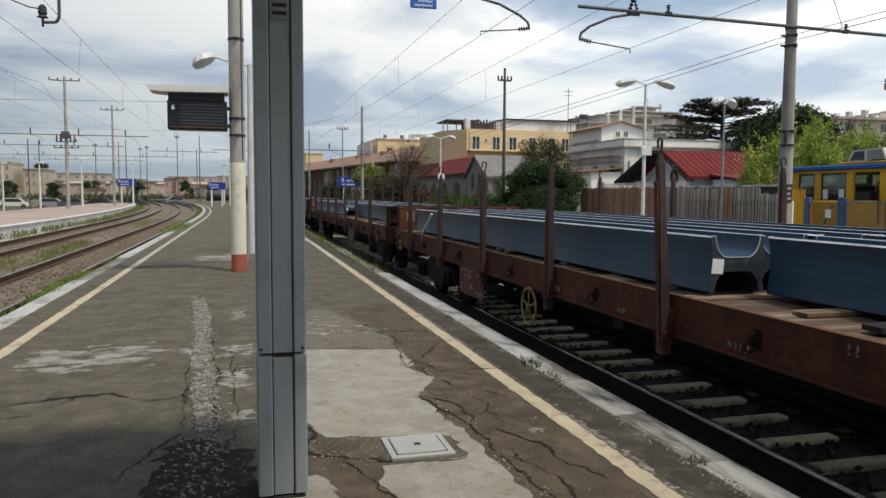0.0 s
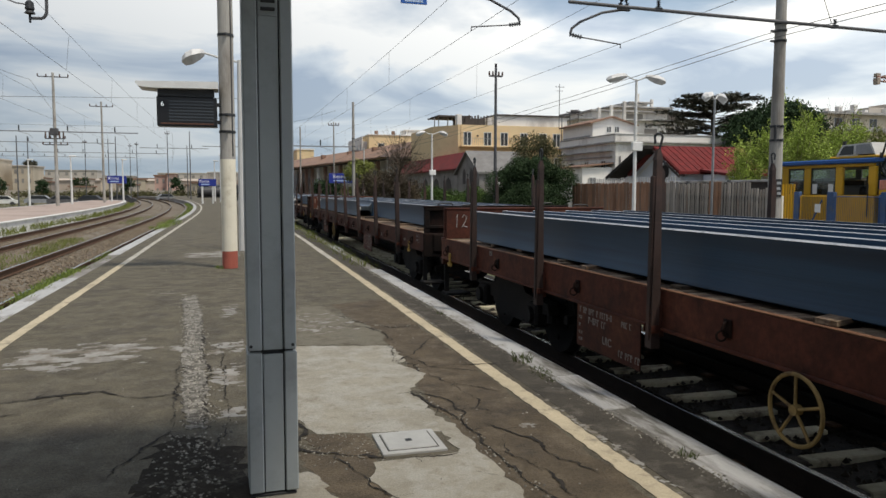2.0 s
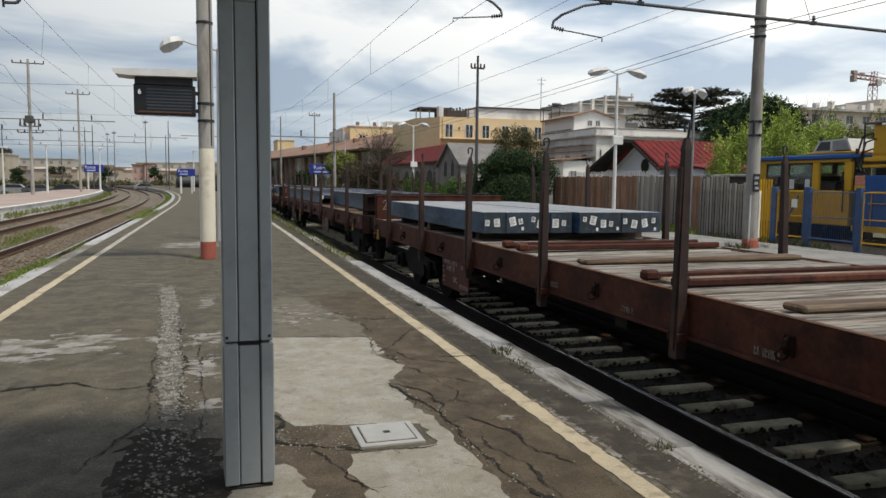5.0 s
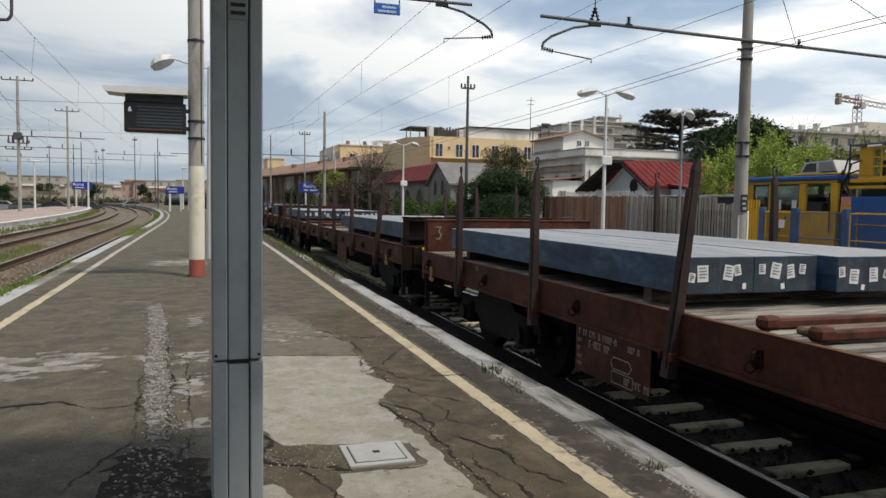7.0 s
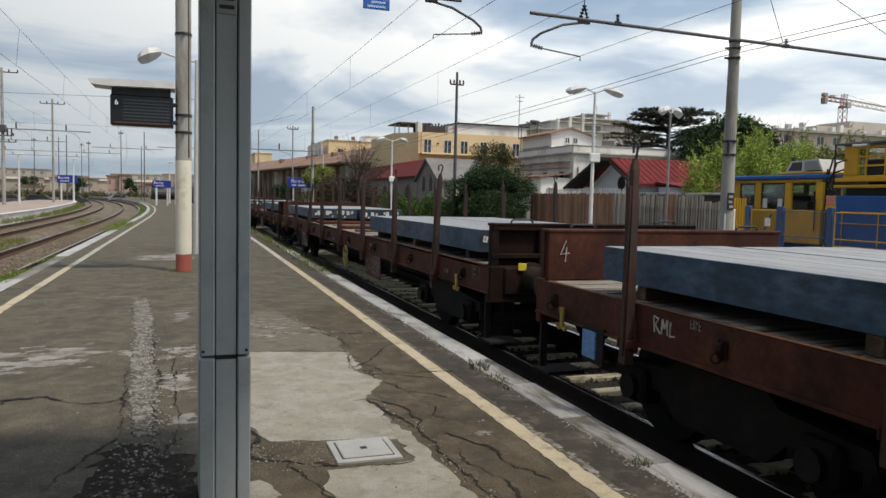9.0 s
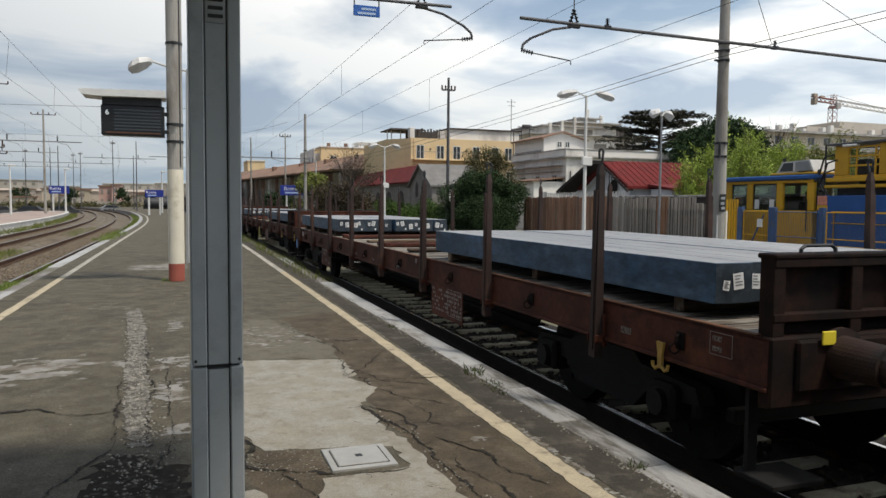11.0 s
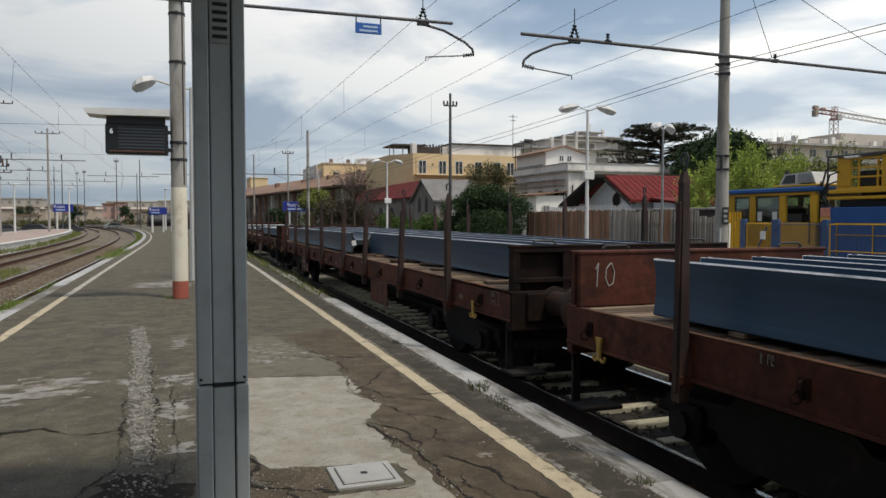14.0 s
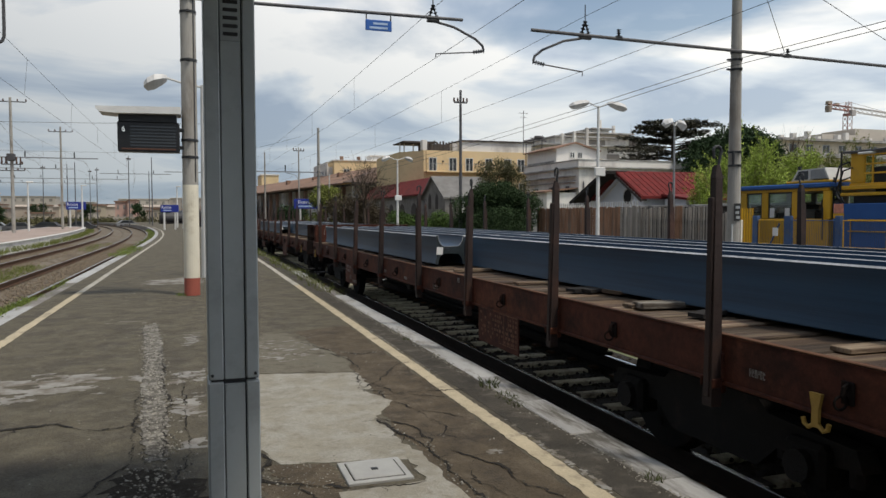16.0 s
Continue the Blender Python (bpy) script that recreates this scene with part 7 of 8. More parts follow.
def build_old_sheds():
    h = thing("old_stone_shed", "grey stone shed with red roof and dark arched openings", "building", (20.8, 68.2, -0.72))
    W, D, E, R = 3.1, 30, 4.6, 6.0
    part("wall", MB().prism([(0, 0), (W, 0), (W, E), (W / 2, R), (0, E)], "y", 0, D), GREY_WALL, h)
    for s in (0, 1):
        a = [(-0.4, E - 0.35), (W / 2, R), (W / 2, R + 0.15), (-0.4, E - 0.2)]
        if s:
            a = [(W - p, q) for p, q in a]
        part("roof", MB().prism(a if not s else a[::-1], "y", -0.3, D), RED_ROOF, h)
    for i in range(6):
        y = 2.5 + 4.6 * i
        o = [(y, 0.2), (y + 2.2, 0.2), (y + 2.2, 2.7), (y + 1.9, 3.3), (y + 1.1, 3.6), (y + 0.3, 3.3), (y, 2.7)]
        part("arched_opening", MB().prism(o, "x", -0.03, 0.1), ROOF_DARK, h)
    for x in (0.8, 2.2):
        part("arched_opening", MB().prism([(x - 0.25, 2.9), (x + 0.25, 2.9), (x + 0.25, 3.7), (x, 4.0), (x - 0.25, 3.7)], "y", -0.03, 0.1), ROOF_DARK, h)
    g, k = gable_house("grey_shed", "old grey rendered shed with pale slate roof beside the stone shed", 20.5, 61.1, 6.7, 4.7, 3.9, 5.75, GREY_WALL, SLATE, over=0.25)
    for y in (2.3, 4.4):
        part("arched_opening", MB().prism([(y - 0.4, 2.9), (y + 0.4, 2.9), (y + 0.4, 3.9), (y, 4.35), (y - 0.4, 3.9)], "x", -0.03, 0.1), ROOF_DARK, g)
    part("white_patch", MB().box(1.4, 4.2, -0.03, 0.0, 2.0, 3.7, 0.01), WHITE_WALL, g)
    part("meter_box", MB().box(2.9, 3.5, -0.25, 0.0, 1.8, 2.5, 0.03), LAMP_WHITE, g)
    s = thing("goods_shed", "long goods shed with terracotta hipped roof and open bays", "building", (20.0, 97, -0.72), 8.5)
    part("back_wall", MB().box(3.2, 3.5, 1, 122, 0, 7.0), WHITE_WALL, s)
    part("end_wall", MB().box(2.0, 8.0, 3.0, 3.3, 0, 6.6), GREY_WALL, s)
    part("roof", MB().prism([(-1.3, 6.72), (4.1, 9.0), (9.4, 6.72), (9.4, 6.55), (4.1, 8.83), (-1.3, 6.55)][::-1], "y", 1.5, 122), TERRACOTTA, s)
    part("hip", MB().add([(-1.3, 1.5, 6.72), (9.4, 1.5, 6.72), (4.1, 1.5, 9.0), (-1.3, -2.4, 6.62), (9.4, -2.4, 6.62)], [(3, 4, 2), (0, 3, 2), (4, 1, 2), (0, 1, 4, 3)]), OLD_TILES, s)
    part("eave_beam", MB().box(-0.35, 0.0, -2, 122, 6.3, 6.55).box(-1.3, 9.4, -2.4, -2.2, 6.35, 6.62), ROOF_DARK, s)
    for i in range(8):
        part("truss", MB().tube([(-0.6 + 1.35 * i, -2.25, 6.45), (0.1 + 1.35 * i, -2.25, 5.7)], 0.06, 5), ROOF_DARK, s)
    for i in range(26):
        part("pillar", MB().box(-0.1, 0.45, 0.5 + 4.6 * i, 1.1 + 4.6 * i, 0, 6.35, 0.03), BRICK_PIER if i % 4 else WHITE_WALL, s)
    for i in range(9):
        part("wall_bay", MB().box(0.35, 0.6, 58 + 6.5 * i, 62 + 6.5 * i, 0, 5.2, 0.02), BRICK_PIER if i % 2 else FAR_BEIGE, s)
    for x, y in ((1.8, 12), (2.2, 26), (1.5, 40)):
        part("roof_vent", MB().box(x, x + 0.7, y, y + 0.9, 7.6, 8.7, 0.03), BRICK_PIER, s)


OLD_TILES = mat("weathered_dark_tiles", (0.13, 0.085, 0.065), 0.9, var=0.3, scale=1.2, stain=(0.07, 0.055, 0.045), amount=0.5, stain_scale=0.8, bump=0.5, grain=7)
BRICK_PIER = mat("brick_pier", (0.28, 0.17, 0.12), 0.9, var=0.2, scale=1.5, stain=(0.2, 0.13, 0.1), amount=0.45, bump=0.3, grain=10)


GATE_BLUE = mat("faded_gate_blue", (0.045, 0.09, 0.20), 0.6, var=0.2, scale=2, stain=(0.10, 0.11, 0.13), amount=0.42, stain_scale=3, bump=0.1)


def build_fence():
    f = thing("slat_fence", "tall fence of weathered upright slats, partly rusted", "fence", (20.0, 0, 0))
    broad = MB().box(-0.02, 0.02, -0.072, 0.072, -0.70, 2.02, 0.010)
    slim = MB().box(-0.02, 0.02, -0.052, 0.052, -0.70, 1.95, 0.010)
    rusty, grey, thin = broad.mesh("slat", FENCE_RUST), broad.mesh("slat", FENCE), slim.mesh("slat", FENCE)
    rng = random.Random(8)
    y = 23.95
    while y < 41.8:
        rust = noise.noise(Vector((y * 0.45, 1.7, 0))) + (0.55 if y > 34 else 0.0) > 0.12
        ob = part("slat", (rusty if rust else grey) if y > 30.5 or rust else thin, None, f)
        ob.matrix_basis = pose(rng.uniform(-.015, .015), y, rng.uniform(-.05, .04) - 0.25 * (y < 25.4), rng.uniform(-.5, .5), 0, rng.uniform(-3, 3))
        y += 0.17
    for z in (0.1, 1.45):
        part("rail", MB().box(0.02, 0.07, 23.9, 41.8, z - 0.04, z + 0.04), GALV_DARK, f)
    part("backing", MB().box(0.20, 0.23, 23.9, 34.5, -0.7, 1.70), MATTE_BLACK, f)
    for y in steps(24.0, 41.6, 2.9):
        part("post", MB().box(0.07, 0.17, y - 0.05, y + 0.05, -0.72, 2.05), GALV_DARK, f)
    q = thing("picket_row", "row of white upright pickets standing behind the slat fence", "fence", (20.75, 0, 0))
    pick = MB().box(-0.015, 0.015, -0.055, 0.055, -0.72, 2.30, 0.01).mesh("picket", LAMP_WHITE)
    y = 31.9
    while y < 41.2:
        ob = part("picket", pick, None, q)
        ob.matrix_basis = pose(0, y, rng.uniform(-.03, .02), rng.uniform(-.5, .5), 0, 0)
        y += 0.235
    for z in (0.3, 1.7):
        part("rail", MB().box(0.02, 0.06, 31.8, 41.3, z - 0.04, z + 0.04), GALV, q)
    w = thing("yard_wall", "low concrete wall with dark roofing behind the slat fence", "wall", (24.2, 0, -0.72))
    part("panel", MB().box(0, 0.2, 24, 37, 0, 2.75), ROOF_DARK, w)
    part("coping", MB().box(-0.15, 0.35, 24, 37, 2.75, 2.86, 0.02), GREY_LEDGE, w)
    g = thing("yard_gate", "blue and yellow steel gate panels with fine mesh", "gate", (20.0, 0, 0))
    for y0, y1, m in ((21.35, 22.65, VEH_YELLOW), (19.2, 21.05, GATE_BLUE), (16.5, 18.85, VEH_YELLOW)):
        part("gate_frame", MB().tube([(0, y0, -0.3), (0, y0, 1.42), (0, y1, 1.42), (0, y1, -0.3)], 0.022, 6).tube([(0, y0, 0.55), (0, y1, 0.55)], 0.018, 6).tube([(0, y0, -0.2), (0, y1, -0.2)], 0.03, 6), m, g)
        n = int((y1 - y0) / 0.075)
        for i in range(n):
            yy = y0 + (y1 - y0) * (i + 0.5) / n
            part("bar", MB().tube([(0, yy, -0.3), (0, yy, 1.42)], 0.009, 4), GATE_BLUE if m is GATE_BLUE else GALV_DARK, g)
    part("brace", MB().tube([(-0.03, 22.4, -0.1), (-0.03, 21.6, 1.3)], 0.03, 6), GATE_BLUE, g)
    part("notice", MB().box(-0.06, -0.04, 21.65, 21.9, 0.85, 1.15), PAPER, g)
    for y, r in ((22.8, 0.12), (21.2, 0.15), (19.02, 0.10), (16.3, 0.10)):
        part("gate_post", MB().box(-0.08, 0.08, y - r, y + r, -0.72, 1.58, 0.015), GATE_BLUE, g)
    for i in range(6):
        part("bar", MB().box(-0.02, 0.02, 22.98 + 0.145 * i, 23.05 + 0.145 * i, -0.7, 1.86), VEH_YELLOW, g)


def build_vehicle():
    v = thing("maintenance_railcar", "yellow and blue overhead line maintenance railcar with work platform", "rail vehicle", (23.2, 0, -0.72))
    part("body", MB().box(-1.3, 1.3, 21.3, 26.0, 0.9, 2.18, 0.03).box(-1.3, -1.22, 21.3, 26.0, 3.22, 3.34, 0.02), VEH_YELLOW, v)
    for y in (21.40, 22.90, 24.50, 25.72):
        part("pillar", MB().box(-1.3, -1.18, y - 0.17, y + 0.17, 2.18, 3.22, 0.02), VEH_YELLOW, v)
    part("far_side", MB().box(1.2, 1.3, 21.3, 26.0, 3.2, 3.34).box(-1.2, 1.2, 25.9, 26.0, 2.18, 2.4), FAR_WALL, v)
    for y in (21.40, 22.90, 24.50, 25.85):
        part("pillar", MB().box(1.2, 1.3, y - 0.15, y + 0.15, 2.18, 3.2, 0.02), FAR_WALL, v)
    for y0, y1 in ((21.55, 22.75), (23.05, 24.35), (24.65, 25.7)):
        w = part("window", MB().box(1.235, 1.245, y0, y1, 2.18, 3.2), CAB_PANE, v)
        w.visible_shadow = False
    w = part("window", MB().box(-1.12, 1.2, 25.94, 25.95, 2.4, 3.3), CAB_PANE, v)
    w.visible_shadow = False
    part("seat_back", MB().box(-0.7, -0.2, 21.8, 22.3, 2.0, 2.95, 0.08), BLACK, v)
    part("seat", MB().box(-0.7, 0.1, 22.32, 22.6, 2.0, 2.5, 0.08), BLACK, v)
    part("control_desk", MB().box(-0.9, 0.6, 23.2, 24.2, 1.9, 2.55, 0.05), GALV_DARK, v)
    for y0, y1 in ((23.07, 24.33), (24.67, 25.55)):
        w = part("window", MB().box(-1.235, -1.225, y0, y1, 2.18, 3.22), CAB_PANE, v)
        w.visible_shadow = False
        part("window_frame", MB().box(-1.26, -1.23, y0, y0 + 0.05, 2.18, 3.22).box(-1.26, -1.23, y1 - 0.05, y1, 2.18, 3.22).box(-1.26, -1.23, y0, y1, 3.16, 3.22), DARK_STEEL, w)
    for y in (23.2, 24.0):
        part("notice", MB().box(-1.265, -1.25, y, y + 0.24, 2.22, 2.60), PAPER, v)
    part("roof", MB().box(-1.42, 1.42, 21.15, 26.15, 3.34, 3.52, 0.04), VEH_BLUE, v)
    part("door_rail", MB().tube([(-1.36, 21.5, 1.4), (-1.36, 21.5, 2.6)], 0.025, 5), DARK_STEEL, v)
    cup = thing("inspection_dome", "white glazed lookout dome on the railcar roof", "dome", (22.6, 22.35, 2.80))
    part("base", MB().box(-0.7, 0.7, -1.05, 1.05, 0, 0.10, 0.03).prism([(-1.0, 0.10), (-0.2, 0.10), (-0.2, 0.42), (-0.6, 0.30)], "x", -0.6, 0.6), VEH_YELLOW, cup)
    part("shell", MB().prism([(-0.98, 0.10), (0.85, 0.10), (0.55, 0.52), (-0.75, 0.56)], "x", -0.6, 0.6), LAMP_WHITE, cup)
    part("pane", MB().prism([(-0.88, 0.15), (-0.10, 0.15), (-0.10, 0.49), (-0.70, 0.51)], "x", -0.61, -0.6), GALV, cup)
    part("pane", MB().prism([(0.02, 0.15), (0.70, 0.15), (0.48, 0.47), (0.02, 0.48)], "x", -0.61, -0.6), GLASS_DARK, cup)
    part("horn", MB().tube([(-0.3, 0.75, 0.5), (-0.3, 0.75, 0.68)], [0.05, 0.08], 8), DARK_STEEL, cup)
    part("deck_body", MB().box(-1.3, 1.3, 12.5, 21.1, 0.9, 2.73, 0.03), VEH_BLUE, v)
    part("skirt", MB().box(-1.33, -1.28, 12.5, 21.1, 0.75, 0.95, 0.01), VEH_YELLOW, v)
    part("warning_panel", MB().box(-1.32, -1.30, 20.62, 21.05, 2.38, 2.72, 0.01), WARNING, v)
    part("warning_panel", MB().box(-1.322, -1.30, 20.60, 21.07, 2.20, 2.378, 0.01), VEH_YELLOW, v, "yellow warning panel")
    for y in steps(13, 20.3, 1.6):
        part("deck_post", MB().tube([(-1.33, y, 1.0), (-1.33, y, 2.15)], 0.02, 5), VEH_YELLOW, v)
    for z in (1.75, 2.15):
        part("deck_rail", MB().tube([(-1.33, 12.6, z), (-1.33, 20.4, z)], 0.02, 5), VEH_YELLOW, v)
    # the lifting platform: two long girders, a cradle with panels and rails, hoses
    part("girder", MB().box(-1.25, -1.0, 12.6, 20.8, 3.22, 3.36, 0.02).box(0.8, 1.0, 12.6, 20.8, 3.22, 3.36, 0.02), VEH_YELLOW, v)
    part("girder", MB().box(-1.25, -1.0, 12.6, 20.85, 3.00, 3.11, 0.02), VEH_YELLOW, v)
    part("turntable", MB().box(-0.9, 0.9, 13.2, 20.6, 2.74, 3.0, 0.02).box(-0.6, 0.6, 16, 20, 3.0, 3.3, 0.05), DARK_STEEL, v)
    part("floor", MB().box(-1.1, 1.0, 12.8, 20.6, 3.36, 3.44, 0.01), VEH_YELLOW, v)
    for y0, y1 in ((20.05, 20.65), (18.55, 18.85), (16.9, 17.4), (14.8, 15.2)):
        part("panel", MB().box(-1.02, -0.92, y0, y1, 3.44, 4.50, 0.03), VEH_YELLOW, v)
    for y in steps(13.0, 20.5, 0.75):
        for x in (-1.0, 0.9):
            part("basket_post", MB().box(x, x + 0.05, y - 0.025, y + 0.025, 3.44, 4.42), VEH_YELLOW, v)
    for z in (3.78, 4.10, 4.42):
        for x in (-1.01, 0.9):
            part("basket_rail", MB().box(x, x + 0.05, 12.9, 20.6, z - 0.03, z + 0.03), VEH_YELLOW, v)
    part("locker", MB().box(-0.8, -0.2, 19.1, 19.9, 3.44, 4.0, 0.04), DARK_STEEL, v)
    part("locker", MB().box(-0.7, 0.0, 17.6, 18.3, 3.44, 3.9, 0.04), DARK_STEEL, v)
    part("arm", MB().prism([(18.6, 3.44), (19.3, 3.44), (18.95, 4.62), (18.55, 4.62)], "x", -0.3, 0.1), VEH_YELLOW, v)
    part("canopy", MB().box(-1.15, 1.0, 15.5, 20.9, 4.52, 4.60, 0.02), GALV_DARK, v)
    # white highlights along the canopy edge, built as small white boxes
    for y in (17.2, 19.6):
        part("canopy_lamp", MB().box(-1.2, -1.0, y, y + 0.6, 4.44, 4.52, 0.02), LAMP_WHITE, v)
    for i, (y, z) in enumerate(((21.0, 3.55), (20.9, 3.9), (21.05, 4.1))):
        part("hose", MB().tube([(-1.0, y, 2.75), (-1.15, y + 0.18, 3.1 + 0.1 * i), (-1.1, y - 0.02, z), (-1.0, y - 0.35, z + 0.12), (-0.95, y - 0.5, z - 0.2)], 0.035, 6), BLACK, v)
    part("ladder", MB().box(-1.1, -1.06, 20.95, 21.0, 2.7, 4.6).box(-1.1, -1.06, 21.25, 21.3, 2.7, 3.7), DARK_STEEL, v)
    for y in (14.5, 17.5, 22.5, 25):
        part("wheelset", MB().tube([(-0.8, y, 0.42), (0.8, y, 0.42)], 0.42, 20), WAGON_DARK, v)
    railway("track_5", "rusty siding under the maintenance railcar", 23.2, lambda y: 0.0, -20, 40, sleepers=False)


WARNING = mat("pink_yellow_panel", (0.60, 0.24, 0.16), 0.6, var=0.35, scale=4, bump=0)


def clear_pane(name):
    m = bpy.data.materials.new(name)
    m.use_nodes = True
    nt = m.node_tree
    N, L = nt.nodes.new, nt.links.new
    out = nt.nodes["Material Output"]
    see, shine, mx = N("ShaderNodeBsdfTransparent"), N("ShaderNodeBsdfGlossy"), N("ShaderNodeMixShader")
    see.inputs[0].default_value = (0.78, 0.84, 0.80, 1)
    shine.inputs["Roughness"].default_value = 0.05
    mx.inputs[0].default_value = 0.12
    L(see.outputs[0], mx.inputs[1]); L(shine.outputs[0], mx.inputs[2]); L(mx.outputs[0], out.inputs[0])
    return m


CAB_PANE = clear_pane("cab_pane")


def lattice(mb, a, b, w, n, r=0.07):
    """Four chords and zigzag braces from a to b."""
    a, b = Vector(a), Vector(b)
    ax = (b - a).normalized()
    u = Vector((0, 1, 0)) if abs(ax.y) < 0.9 else Vector((1, 0, 0))
    v = ax.cross(u)
    cs = [u * (i * w / 2) + v * (j * w / 2) for i, j in ((-1, -1), (1, -1), (1, 1), (-1, 1))]
    for q in cs:
        mb.tube([a + q, b + q], r, 4)
    for k in range(n):
        p, q = a.lerp(b, k / n), a.lerp(b, (k + 1) / n)
        for i in range(4):
            mb.tube([p + cs[i], q + cs[(i + 1) % 4]], r * 0.7, 4)
    return mb


def build_crane():
    c = thing("tower_crane", "distant red and white tower crane over the roofs", "crane", (161, 150, -0.72))
    part("tower", lattice(MB(), (0, 0, 0), (0, 0, 28.0), 1.5, 18, 0.10), CRANE_RED, c)
    part("slewing_ring", MB().tube([(0, 0, 28.0), (0, 0, 28.5)], 1.1, 12), CRANE_RED, c)
    part("tower_head", lattice(MB(), (0, 0, 28.5), (0.3, 0, 31.6), 1.0, 3, 0.10), CRANE_RED, c)
    part("jib", lattice(MB(), (0, 0, 29.8), (42, 0, 26.5), 1.1, 26, 0.10), CRANE_WHITE, c)
    part("tie_rod", MB().tube([(0.3, 0, 31.6), (14, 0, 29.4)], 0.06, 4).tube([(0.3, 0, 31.6), (-6, 0, 30.4)], 0.06, 4), CRANE_WHITE, c)
    part("counter_jib", lattice(MB(), (-7, 0, 30.2), (0, 0, 29.8), 1.0, 5, 0.11), CRANE_RED, c)
    part("counterweight", MB().box(-6.9, -5.9, -0.7, 0.7, 28.7, 30.4, 0.1).box(-7.0, -5.6, -0.5, 0.5, 30.6, 31.5, 0.1), FAR_BROWN, c)
    part("winch", MB().box(-4.4, -3.2, -0.5, 0.5, 30.4, 31.1, 0.1), FAR_BROWN, c)
    part("cab", MB().box(-0.2, 1.3, -1.5, -0.6, 27.9, 29.5, 0.1), CRANE_WHITE, c)


CRANE_WHITE = mat("crane_white", (0.55, 0.52, 0.50), 0.6, var=0.2, scale=0.6, bump=0)
build_yellow_house()
build_white_house()
build_small_house()
build_old_sheds()
build_fence()
build_vehicle()
build_crane()


# ---- the town across the tracks ----
def block(x, y, w, d, h, m, n=0, label="distant plastered house with a flat roof", rows=2):
    b = thing("far_house", label, "house", (x, y, -0.72), group="distant houses")
    part("wall", MB().box(0, w, 0, d, 0, h), m, b)
    part("roof", MB().box(-0.3, w + 0.3, -0.3, d + 0.3, h, h + 0.4), TERRACOTTA if h < 9 else FAR_WALL, b)
    for i in range(n):
        for r in range(rows):
            part("window", MB().box((i + 0.3) * w / n, (i + 0.65) * w / n, -0.08, 0, h - 2.3 - 3.0 * r, h - 0.9 - 3.0 * r), FAR_WINDOW, b)
    return b


